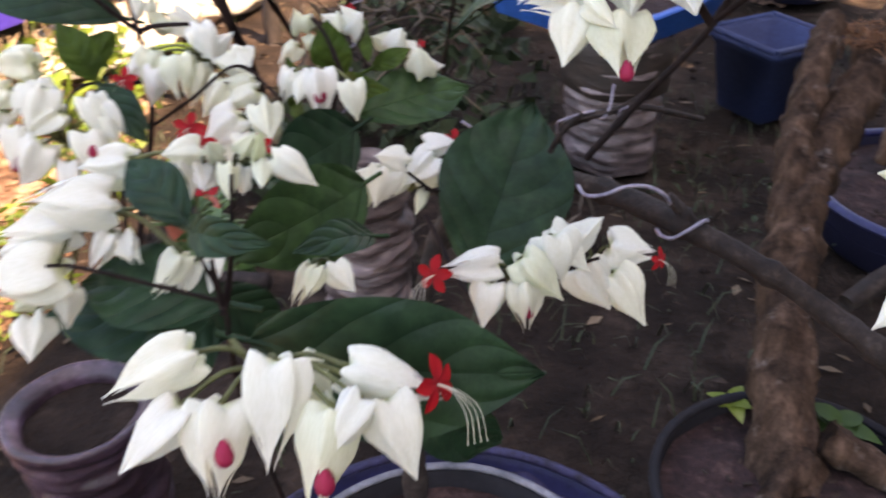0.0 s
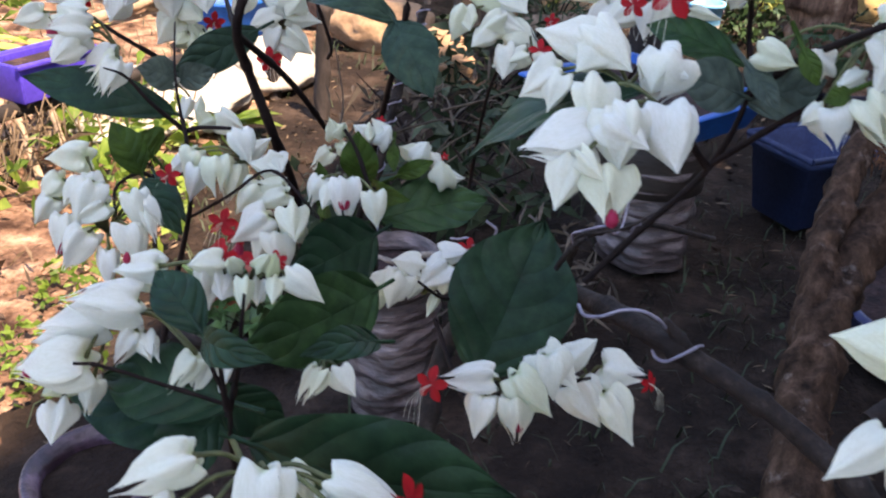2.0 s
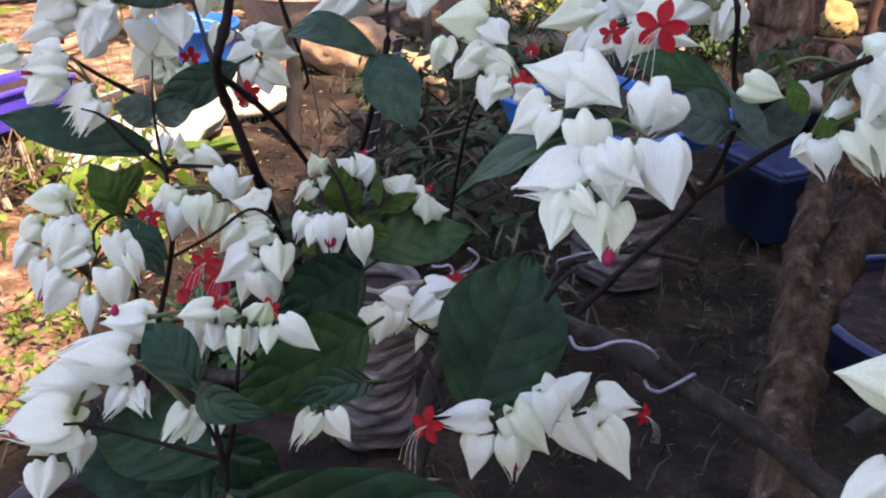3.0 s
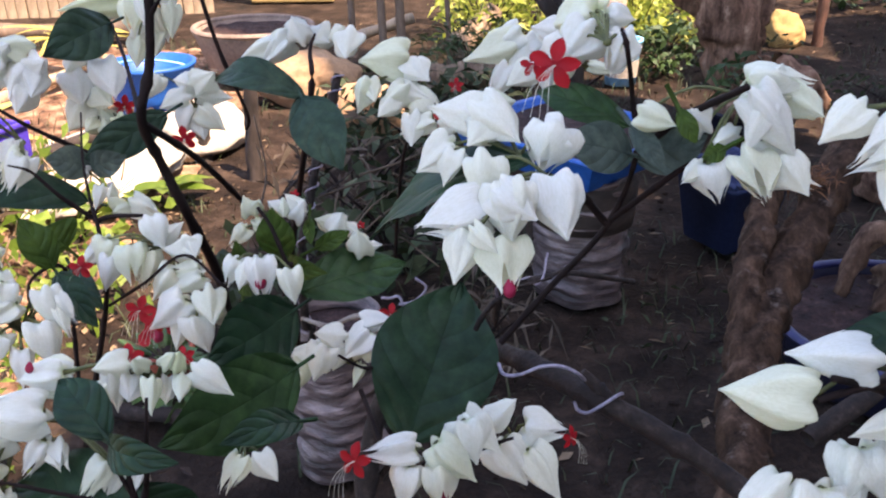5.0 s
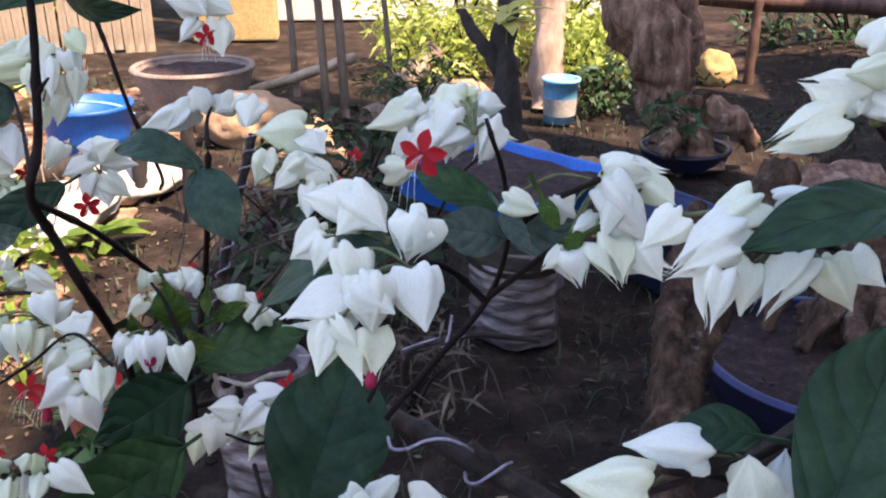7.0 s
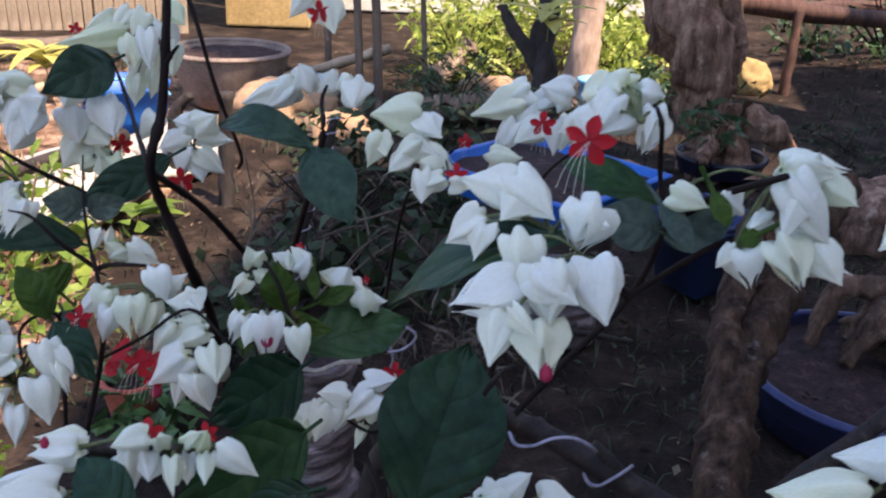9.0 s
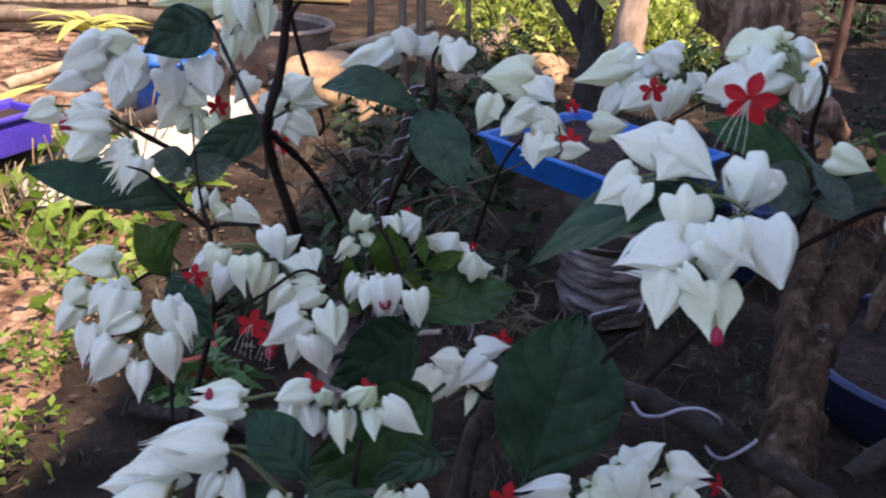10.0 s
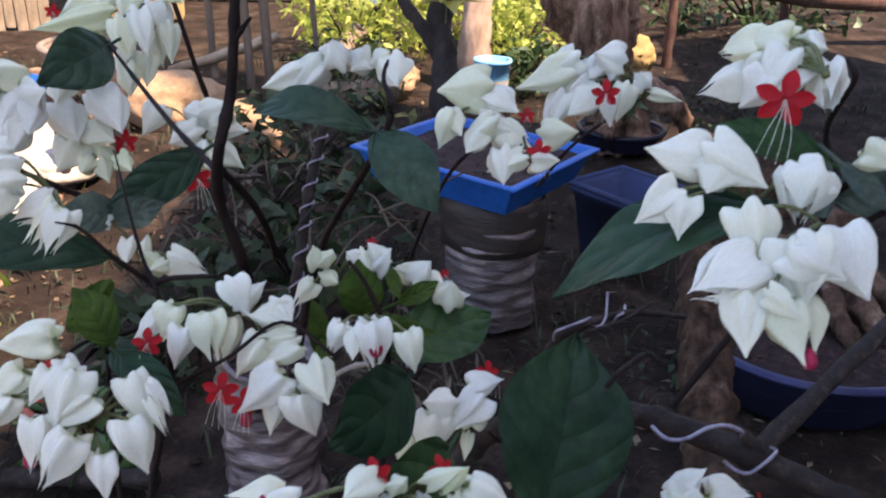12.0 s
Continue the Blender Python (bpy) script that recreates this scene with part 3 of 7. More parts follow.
tagged(mesh_object("shade_wall", bm, SHADEWALLPAINT, False), "unseen stepped wall added to shade the yard", "wall", "", "structure")

# ---- pots and vessels ----
def round_pot(name, centre, r_top, r_foot, height, wall, mats, label, category, soil_drop=0.03, wobble=0.0, folds=0.0, rim=0.008, seed=0.0, sides=44):
    """A pot with body, thick rim and its soil as parts."""
    wall_mat, rim_mat, soil_mat = mats
    ob = base(name, centre, label, category)
    bm = bmesh.new()
    steps = 14
    prof = [(0, 0.004), (r_foot * 0.9, 0.002), (r_foot, 0.008)]
    prof += [(r_foot + (r_top - r_foot) * (i / steps) ** 0.85, height * i / steps) for i in range(1, steps + 1)]
    prof += [(r_top - wall, height), (r_top - wall * 1.2, height - soil_drop - 0.02)]
    lathe(bm, prof, sides, (0, 0, 0), wobble, folds, seed)
    part("body", bm, wall_mat, ob)
    bm = bmesh.new()
    pr = []
    for k in range(11):
        a = 2 * math.pi * k / 10
        pr.append((r_top - wall * 0.3 + rim * math.cos(a), height + 0.003 + rim * 0.8 * math.sin(a)))
    lathe(bm, pr, sides, (0, 0, 0), wobble, 0.0, seed)
    part("rim", bm, rim_mat, ob)
    bm = bmesh.new()
    top = []
    for i in range(9):
        r = (r_top - wall * 0.9) * (1 - i / 8)
        top.append((r, height - soil_drop + 0.012 * (i / 8) * 0.6))
    lathe(bm, top, 36, (0, 0, 0), 0.0)
    for v in bm.verts:
        v.co.z += 0.008 * noise.noise(Vector((v.co.x * 28 + seed, v.co.y * 28, 1)))
    part("soil", bm, soil_mat, ob)
    return ob


def folded_pot(centre, r, height, seed, label):
    """A pot of thick film: creased side, broad folded rim that slopes inwards, bare soil."""
    ob = base("plant_pot", centre, label, "plant pot")
    bm = bmesh.new()
    n = 48
    prof = [(0, 0.003), (r * 0.80, 0.0)]
    for i in range(n + 1):
        s = i / n
        fold = 0.040 * r * (abs(math.sin(s * 15 + seed + 1.3 * math.sin(s * 6 + seed))) - 0.5) + 0.014 * r * math.sin(s * 41 + seed)
        prof.append((r * (0.95 + 0.05 * s) + fold, 0.003 + (height - 0.009) * s))
    lathe(bm, prof, 64, (0, 0, 0), r * 0.10, r * 0.10, seed)
    part("body", bm, GLAZE, ob, "creased purple-grey side")
    bm = bmesh.new()
    outline = [(0.97, -0.011), (1.05, -0.010), (1.075, -0.005), (1.075, 0.0), (1.05, 0.0035), (1.01, 0.0042), (0.96, 0.0025), (0.91, 0.0), (0.86, -0.0025), (0.825, -0.005), (0.81, -0.009), (0.81, -0.03)]
    lathe(bm, [(r * a, height + b) for a, b in outline], 56, (0, 0, 0), r * 0.05, 0.0, seed)
    part("rim", bm, WETRIM, ob, "broad shiny folded rim")
    bm = bmesh.new()
    lathe(bm, [(r * 0.84 * (1 - i / 8), height - 0.013 + 0.003 * i / 8) for i in range(9)], 36, (0, 0, 0), 0.0)
    for v in bm.verts:
        v.co.z += 0.004 * noise.noise(Vector((v.co.x * 40 + seed, v.co.y * 40, 1)))
    part("soil", bm, SOIL, ob)
    return ob


folded_pot((-0.305, 0.553, 0), 0.060, 0.138, 1.0, "purple-grey creased pot with a broad shiny rim and bare soil")
round_pot("plant_pot", (0.022, 0.39, 0.006), 0.131, 0.10, 0.10, 0.007, (BLACK, RIMGREY, POTSOIL), "black pot with a worn pale rim under the vine", "plant pot", 0.02, 0.002, 0.0, 0.0035, 2.0)
round_pot("basin", (0.03, 0.385, 0), 0.205, 0.16, 0.055, 0.006, (NAVYRIM, BASIN, BASIN), "wide dark blue plastic basin round the pot", "basin", 0.014, 0.004, 0.0, 0.005, 2.5)
round_pot("plant_pot", (0.32, 0.495, 0), 0.125, 0.10, 0.10, 0.006, (BLACK, BLACK, POTSOIL), "wide black pot of dark soil and bark bits", "plant pot", 0.012, 0.002, 0.0, 0.005, 3.0)
round_pot("plant_tub", (0.71, 1.06, 0), 0.185, 0.15, 0.085, 0.010, (NAVY, NAVYRIM, POTSOIL), "big navy tub with blue rim and reddish soil", "plant tub", 0.015, 0.002, 0.0, 0.008, 4.0)
round_pot("plant_tub", (0.90, 2.29, 0), 0.125, 0.11, 0.045, 0.010, (NAVY, NAVY, POTSOIL), "round blue tub round the foot of an old trunk", "plant tub", 0.02, 0.002, 0.0, 0.008, 5.0)
round_pot("clay_pot", (-0.57, 2.86, 0.0), 0.197, 0.13, 0.175, 0.018, (CLAY, CLAY, POTSOIL), "large weathered clay pot full of dark soil", "plant pot", 0.012, 0.003, 0.0, 0.011, 6.0)


def sack_pot(centre, r, height, seed, label):
    ob = base("grow_bag", centre, label, "grow bag")
    bm = bmesh.new()
    n = 46
    prof = [(0, 0.003), (r * 0.85, 0.0)]
    for i in range(n + 1):
        s = i / n
        fold = 0.032 * r * (abs(math.sin(s * 17 + seed + 1.5 * math.sin(s * 5 + seed))) - 0.5) + 0.015 * r * math.sin(s * 47 + seed)
        prof.append((r * (0.94 + 0.06 * s) + fold, 0.004 + (height - 0.004) * s))
    prof += [(r * 0.93, height + 0.004), (r * 0.85, height - 0.02)]
    lathe(bm, prof, 64, (0, 0, 0), r * 0.12, r * 0.17, seed)
    part("bag", bm, SACK, ob, "creased grey plastic film")
    bm = bmesh.new()
    lathe(bm, [(r * 0.9, height - 0.022), (r * 0.4, height - 0.016), (0, height - 0.015)], 30)
    part("soil", bm, POTSOIL, ob)
    return ob


bag = sack_pot((0.284, 1.318, 0), 0.079, 0.225, 1.3, "grey plastic grow bag with a blue tray on top")
# darker band round the upper part of the bag, just below the tray
bm = bmesh.new()
lathe(bm, [(0.080, 0.138), (0.0865, 0.142), (0.0875, 0.165), (0.086, 0.19), (0.0875, 0.215), (0.080, 0.224)], 56, (0, 0, 0), 0.006, 0.004, 5.0)
part("upper_band", bm, BAGBAND, bag, "dark brown band round the upper part of the bag")
sack_pot((-0.080, 0.86, 0), 0.056, 0.215, 4.1, "wrinkled grey plastic grow bag behind the flowers")


def open_tray(name, corner, right, left, height, mat, label, category):
    """A shallow tray: corner towards the path, with flared walls, a lip and soil."""
    c, a, b = Vector(corner), Vector(right), Vector(left)
    u, v = a - c, b - c
    m = (a + b) / 2
    ob = base(name, (m.x, m.y, c.z - height), label, category)

    def ring(bm, grow, z):
        out = []
        for p in (c, a, a + b - c, b):
            d = p - m
            out.append(bm.verts.new((d.x * grow, d.y * grow, z)))
        return out

    bm = bmesh.new()
    rings = [ring(bm, g2, z) for g2, z in ((0.86, 0.0), (0.99, height - 0.008), (1.06, height - 0.006), (1.06, height), (0.97, height), (0.84, 0.006))]
    for r0, r1 in zip(rings, rings[1:]):
        for k in range(4):
            bm.faces.new((r0[k], r0[(k + 1) % 4], r1[(k + 1) % 4], r1[k]))
    bm.faces.new(rings[0][::-1])
    bm.faces.new(rings[-1])
    bmesh.ops.recalc_face_normals(bm, faces=bm.faces)
    bmesh.ops.bevel(bm, geom=[e for e in bm.edges], offset=0.0025, segments=2, affect="EDGES", profile=0.5)
    part("tray_body", bm, mat, ob)
    bm = bmesh.new()
    low = ring(bm, 0.93, height - 0.014)
    f = bm.faces.new(low)
    bmesh.ops.subdivide_edges(bm, edges=bm.edges, cuts=12, use_grid_fill=True)
    for w in bm.verts:
        w.co.z += 0.008 * noise.noise(w.co * 40)
    part("soil", bm, POTSOIL, ob)
    return ob


open_tray("planter_tray", (0.272, 1.182, 0.280), (0.462, 1.364, 0.280), (0.066, 1.410, 0.280), 0.056, BLUE, "bright blue plastic tray of soil on a grow bag", "planter tray")


def bucket(centre, r_top, r_foot, height, mat, label, handle_mat, band=None):
    ob = base("bucket", centre, label, "bucket")
    bm = bmesh.new()
    lathe(bm, [(0, 0.003), (r_foot, 0.0), (r_foot + (r_top - r_foot) * 0.5, height * 0.5), (r_top, height), (r_top + 0.006, height + 0.001), (r_top + 0.006, height + 0.012), (r_top - 0.004, height + 0.012), (r_top - 0.006, height * 0.5), (r_foot - 0.006, 0.012), (0, 0.012)], 40)
    part("body", bm, mat, ob)
    bm = bmesh.new()
    pts = [(r_top * math.cos(a) * 1.05, r_top * math.sin(a) * 0.35 - r_top * 0.6 * math.sin(a), height - 0.02 + r_top * 0.35 * math.sin(a)) for a in [math.pi * i / 14 for i in range(15)]]
    tube(bm, pts, [0.0035] * len(pts), 8)
    part("handle", bm, handle_mat, ob)
    if band:
        bm = bmesh.new()
        z0, z1 = height * 0.2, height * 0.62
        ra = lambda z: r_foot + (r_top - r_foot) * z / height + 0.0015
        lathe(bm, [(ra(z0), z0), (ra(z1), z1)], 40)
        part("label_band", bm, band, ob, "faded pale printed band")
    return ob


bucket((-0.785, 2.44, 0), 0.122, 0.100, 0.145, BLUE, "bright blue plastic bucket beside the clay pot", SKYBLUE)
bucket((0.635, 2.78, 0.0), 0.058, 0.050, 0.135, SKYBLUE, "small light blue bucket with a faded band", WIRE, CONCRETE)


def square_bin(centre, top, foot, height, turn, label):
    ob = base("square_pot", centre, label, "plant pot")
    bm = bmesh.new()
    rings = []
    for w, z in ((foot, 0), (top, height - 0.02), (top + 0.012, height - 0.018), (top + 0.012, height), (top - 0.008, height), (foot - 0.01, 0.02)):
        rings.append([bm.verts.new((w * math.cos(turn + math.pi / 4 + k * math.pi / 2), w * math.sin(turn + math.pi / 4 + k * math.pi / 2), z)) for k in range(4)])
    for r0, r1 in zip(rings, rings[1:]):
        for k in range(4):
            bm.faces.new((r0[k], r0[(k + 1) % 4], r1[(k + 1) % 4], r1[k]))
    bm.faces.new(rings[0][::-1])
    bm.faces.new(rings[-1])
    bmesh.ops.recalc_face_normals(bm, faces=bm.faces)
    bmesh.ops.bevel(bm, geom=list(bm.edges), offset=0.004, segments=2, affect="EDGES")
    part("body", bm, POTBLUE, ob)
    bm = bmesh.new()
    w = top + 0.008
    for k in range(4):
        a0, a1 = turn + math.pi / 4 + k * math.pi / 2, turn + math.pi / 4 + (k + 1) * math.pi / 2
        tube(bm, [(w * math.cos(a0), w * math.sin(a0), height), (w * math.cos(a1), w * math.sin(a1), height)], [0.006, 0.006], 8)
    part("rim", bm, POTBLUE, ob)
    return ob


square_bin((0.605, 1.53, 0), 0.105, 0.080, 0.150, 0.5, "dark navy square pot with a blue rim")

# ---- trunks, stumps and posts ----
def trunk(name, points, radii, mat, label, category, wobble=0.5, sides=18, extra=()):
    ob = base(name, points[0], label, category)
    o = Vector(points[0])

    def one(pname, pts, rr):
        bm = bmesh.new()
        p = spline([Vector(q) - o for q in pts], 10)
        n = len(p) - 1
        r = []
        for i in range(n + 1):
            s = i / n * (len(rr) - 1)
            k = min(int(s), len(rr) - 2)
            r.append(rr[k] + (rr[k + 1] - rr[k]) * (s - k))
        tube(bm, p, r, sides, True, wobble * 0.35)
        bm.normal_update()
        for v in bm.verts:
            q = 1.7 / max(rr)
            k = Vector((v.co.x * q, v.co.y * q, v.co.z * q * 0.22))
            v.co += Vector((noise.noise(k), noise.noise(k + Vector((9, 1, 3))), 0.3 * noise.noise(k * 2.2))) * max(rr) * 0.24
            v.co += Vector((noise.noise(k * 2.9), noise.noise(k * 2.9 + Vector((4, 7, 3))), 0)) * max(rr) * 0.09
            v.co -= v.normal * abs(noise.noise(Vector((k.x * 2.0, k.y * 2.0, k.z * 1.2)) + Vector((2, 5, 8)))) * max(rr) * 0.24
        part(pname, bm, mat, ob)

    one("trunk", points, radii)
    for pname, pts, rr in extra:
        one(pname, pts, rr)
    return ob


trunk("old_stump", [(0.318, 0.52, 0.075), (0.326, 0.60, 0.145), (0.342, 0.665, 0.186), (0.358, 0.712, 0.213), (0.375, 0.763, 0.242), (0.414, 0.82, 0.271), (0.459, 0.879, 0.299), (0.513, 0.947, 0.336), (0.574, 1.019, 0.385)], [0.034, 0.029, 0.027, 0.028, 0.029, 0.027, 0.026, 0.026, 0.025], TRUNK,
      "rugged dark brown forked trunk rooted in a black pot", "tree trunk", 0.6, 34,
      [("trunk_limb", [(0.358, 0.735, 0.228), (0.366, 0.775, 0.262), (0.378, 0.812, 0.288), (0.396, 0.850, 0.308), (0.419, 0.898, 0.339), (0.443, 0.941, 0.365)], [0.021, 0.019, 0.018, 0.018, 0.017, 0.015]),
       ("root", [(0.35, 0.545, 0.12), (0.40, 0.52, 0.10), (0.43, 0.47, 0.085)], [0.018, 0.014, 0.006]),
       ("root", [(0.33, 0.53, 0.11), (0.29, 0.49, 0.10), (0.26, 0.46, 0.088)], [0.016, 0.012, 0.005])])
trunk("stump", [(0.80, 1.16, 0.06), (0.805, 1.17, 0.12), (0.815, 1.18, 0.18), (0.83, 1.19, 0.23)], [0.075, 0.062, 0.055, 0.035], KNOTBARK,
      "knotty weathered stump with pale twisted roots in a navy tub", "stump", 0.9, 26,
      [("root", [(0.77, 1.14, 0.16), (0.72, 1.10, 0.13), (0.68, 1.09, 0.08)], [0.028, 0.021, 0.014]),
       ("root", [(0.78, 1.12, 0.14), (0.75, 1.06, 0.115), (0.76, 1.00, 0.075)], [0.024, 0.018, 0.012]),
       ("root", [(0.80, 1.12, 0.13), (0.80, 1.05, 0.11), (0.83, 0.97, 0.075)], [0.026, 0.02, 0.012]),
       ("root", [(0.76, 1.16, 0.17), (0.69, 1.16, 0.17), (0.65, 1.14, 0.085)], [0.024, 0.018, 0.013]),
       ("root", [(0.84, 1.14, 0.13), (0.88, 1.08, 0.10), (0.88, 1.02, 0.075)], [0.024, 0.02, 0.012])])
trunk("old_tree", [(0.90, 2.28, 0.0), (0.89, 2.29, 0.08), (0.845, 2.30, 0.17), (0.825, 2.31, 0.25), (0.785, 2.33, 0.36), (0.745, 2.36, 0.50), (0.71, 2.42, 0.85)], [0.115, 0.092, 0.078, 0.080, 0.098, 0.108, 0.095], PALETRUNK,
      "thick gnarled brown trunk standing in a blue tub", "tree", 0.8, 30,
      [("root", [(0.93, 2.26, 0.16), (1.02, 2.24, 0.13), (1.09, 2.27, 0.05)], [0.050, 0.038, 0.02]),
       ("root", [(0.85, 2.24, 0.13), (0.81, 2.16, 0.10), (0.78, 2.10, 0.08)], [0.040, 0.028, 0.012]),
       ("branch", [(0.84, 2.31, 0.24), (0.905, 2.33, 0.31), (0.90, 2.36, 0.38), (0.87, 2.42, 0.56)], [0.040, 0.034, 0.032, 0.026])])
trunk("forked_tree", [(0.415, 2.38, 0.0), (0.405, 2.42, 0.18), (0.405, 2.50, 0.30), (0.425, 2.56, 0.50), (0.43, 2.6, 0.85)], [0.055, 0.043, 0.037, 0.03, 0.026], DARKTRUNK,
      "small dark forked tree behind the blue tray", "tree", 0.35, 14,
      [("branch", [(0.405, 2.46, 0.22), (0.355, 2.48, 0.29), (0.315, 2.50, 0.34), (0.28, 2.53, 0.40)], [0.028, 0.023, 0.019, 0.016])])
trunk("pale_tree", [(0.64, 3.0, 0.0), (0.63, 3.05, 0.25), (0.66, 3.1, 0.6), (0.7, 3.1, 1.0)], [0.068, 0.058, 0.054, 0.05], SUNLITBARK, "pale sunlit trunk behind the buckets", "tree", 0.4, 14)
trunk("wooden_post", [(-0.40, 1.92, -0.02), (-0.395, 1.93, 0.12), (-0.385, 1.92, 0.26)], [0.019, 0.018, 0.016], DARKTRUNK, "short brown wooden post in the soil", "post", 0.25, 14)
trunk("wooden_post", [(-0.55, 2.05, -0.02), (-0.54, 2.06, 0.16), (-0.50, 2.05, 0.22)], [0.02, 0.018, 0.012], DARKTRUNK, "thin forked dark stake in soil", "post", 0.25, 12)
for k, (x, y, h, r) in enumerate([(-0.16, 2.92, 0.75, 0.014), (-0.10, 2.95, 0.75, 0.016), (0.06, 3.0, 0.7, 0.010), (-0.3, 3.3, 0.8, 0.014)]):
    trunk("bamboo_cane", [(x + 0.02, y - 0.06, -0.01), (x, y, h * 0.5), (x - 0.04, y + 0.06, h)], [r, r, r * 0.95], CANE, "upright brown bamboo cane", "cane", 0.08, 12)
for x, y, h in [(1.46, 3.24, 0.34), (2.05, 3.42, 0.32), (1.12, 3.5, 0.8)]:
    trunk("wooden_post", [(x, y, 0.0), (x + 0.01, y + 0.02, h * 0.5), (x + 0.02, y + 0.05, h)], [0.022, 0.02, 0.018], RAILWOOD, "brown wooden fence post at the bank", "post", 0.25, 12)


def log(name, a, b, r, mat, label, category="log"):
    a, b = Vector(a), Vector(b)
    m = (a + b) / 2
    ob = base(name, m, label, category)
    bm = bmesh.new()
    n = 9
    pts = [a + (b - a) * i / n - m + Vector((0, 0, 0.15 * r * math.sin(i * 2.1))) for i in range(n + 1)]
    tube(bm, pts, [r * (1 + 0.1 * math.sin(i * 1.7)) for i in range(n + 1)], 12, True, 0.25)
    part("wood", bm, mat, ob)
    return ob


log("rail", (1.16, 3.29, 0.355), (2.9, 3.46, 0.215), 0.036, RAILWOOD, "horizontal weathered wooden rail on posts", "rail")
log("rail", (1.6, 3.6, 0.30), (3.6, 4.4, 0.34), 0.026, RAILWOOD, "lower weathered wooden rail on posts", "rail")
log("rail", (-1.14, 1.08, 0.10), (-0.68, 2.10, 0.10), 0.016, DARKTRUNK, "dark wooden pole carrying plastic planters", "rail")
for x, y in ((-1.07, 1.24), (-0.895, 1.63), (-0.72, 2.02)):
    trunk("wooden_post", [(x, y, -0.02), (x + 0.004, y, 0.04), (x, y, 0.085)], [0.014, 0.013, 0.013], WOOD, "short post under the planter pole", "post", 0.2, 10)
for x, y in ((-0.90, 1.50), (-0.865, 1.56), (-0.84, 1.70)):
    log("stake", (x + 0.05, y - 0.05, 0.0), (x, y, 0.10), 0.007, BAMBOO, "thin split stake propped against the pole", "stake")
log("fallen_branch", (-0.40, 0.955, 0.012), (-0.22, 0.925, 0.014), 0.011, BARK, "broken dead branch on the soil", "branch")
log("fallen_branch", (0.435, 0.727, 0.132), (0.78, 0.917, 0.24), 0.0102, BARK, "bare grey branch leaning over the tub", "branch")
log("plank", (-0.05, 3.1, 0.16), (-0.45, 3.0, 0.05), 0.018, BAMBOO, "pale stick propped behind the pots", "stick")
log("log", (0.0, 2.62, 0.05), (0.30, 2.80, 0.05), 0.045, WOOD, "short weathered log on the ground")
log("log", (0.10, 3.05, 0.06), (0.24, 3.3, 0.14), 0.04, WOOD, "broken sunlit log on the ground")

# the long purple planter on its pole, and the red pot beside it
ob = base("window_box", (-0.905, 1.645, 0.116), "purple plastic trough planter on a wooden pole", "planter")
bm = bmesh.new()
ang = math.atan2(1.02, 0.46)
for sgn, zc in ((-1, 0), (1, 0)):
    box(bm, (-math.sin(ang) * 0.05 * sgn, math.cos(ang) * 0.05 * sgn, 0.040), (0.20, 0.007, 0.075), ang, 0.003)
for sgn in (-1, 1):
    box(bm, (math.cos(ang) * 0.10 * sgn, math.sin(ang) * 0.10 * sgn, 0.040), (0.007, 0.108, 0.075), ang, 0.003)
box(bm, (0, 0, 0.006), (0.20, 0.10, 0.008), ang, 0.002)
part("body", bm, PURPLE, ob)
bm = bmesh.new()
for sgn in (-1, 1):
    box(bm, (-math.sin(ang) * 0.055 * sgn, math.cos(ang) * 0.055 * sgn, 0.076), (0.215, 0.012, 0.010), ang, 0.003)
part("rim", bm, PURPLE, ob)
bm = bmesh.new()
box(bm, (0, 0, 0.058), (0.19, 0.095, 0.012), ang, 0.003)
part("soil", bm, POTSOIL, ob)
round_pot("plant_pot", (-0.964, 1.472, 0.114), 0.036, 0.028, 0.072, 0.006, (REDPOT, REDPOT, POTSOIL), "red plastic pot on the wooden pole", "plant pot", 0.015, 0, 0, 0.005, 8.0)

# ---- stones and slabs ----
def stone(name, centre, size, mat, label, seed, sink=0.25, flat=0.8):
    ob = base(name, centre, label, "stone")
    bm = bmesh.new()
    bmesh.ops.create_icosphere(bm, subdivisions=4, radius=1.0)
    for v in bm.verts:
        d = 1 + 0.30 * noise.noise(v.co * 1.1 + Vector((seed, 0, 0))) + 0.07 * noise.noise(v.co * 8 + Vector((0, seed, 2))) + 0.14 * noise.noise(v.co * 3.3 + Vector((0, seed, 0)))
        v.co = Vector((v.co.x * size[0] * d, v.co.y * size[1] * d, v.co.z * size[2] * d + size[2] * (1 - sink) * flat))
    part("rock", bm, mat, ob)
    return ob


stone("concrete_slab", (-0.78, 1.88, 0.0), (0.20, 0.28, 0.05), CONCRETE, "pale sunlit concrete lump in the soil", 1.0)
stone("concrete_slab", (-0.62, 2.20, 0.0), (0.15, 0.18, 0.05), CONCRETE, "pale sunlit slab behind the post", 2.0)
stone("stone", (-0.16, 2.30, 0.0), (0.10, 0.09, 0.085), TERRA, "orange brown stone lit by the sun", 3.0)
stone("stone", (-0.36, 2.62, 0.0), (0.15, 0.10, 0.09), TERRA, "flat orange brown stone lying on soil", 4.0)
stone("stone", (1.10, 1.80, 0.0), (0.13, 0.11, 0.09), PALETRUNK, "rounded dark brown stone on soil", 5.0)
stone("stone", (1.35, 3.29, 0.02), (0.075, 0.07, 0.075), OCHRE, "pale yellowish stone on the bank", 6.0)
stone("stone", (0.47, 2.32, 0.0), (0.07, 0.05, 0.04), TERRA, "small brown stone on the soil", 7.0)
stone("stone", (0.60, 2.2, 0.0), (0.06, 0.05, 0.03), TERRA, "small flat brown stone", 8.0)
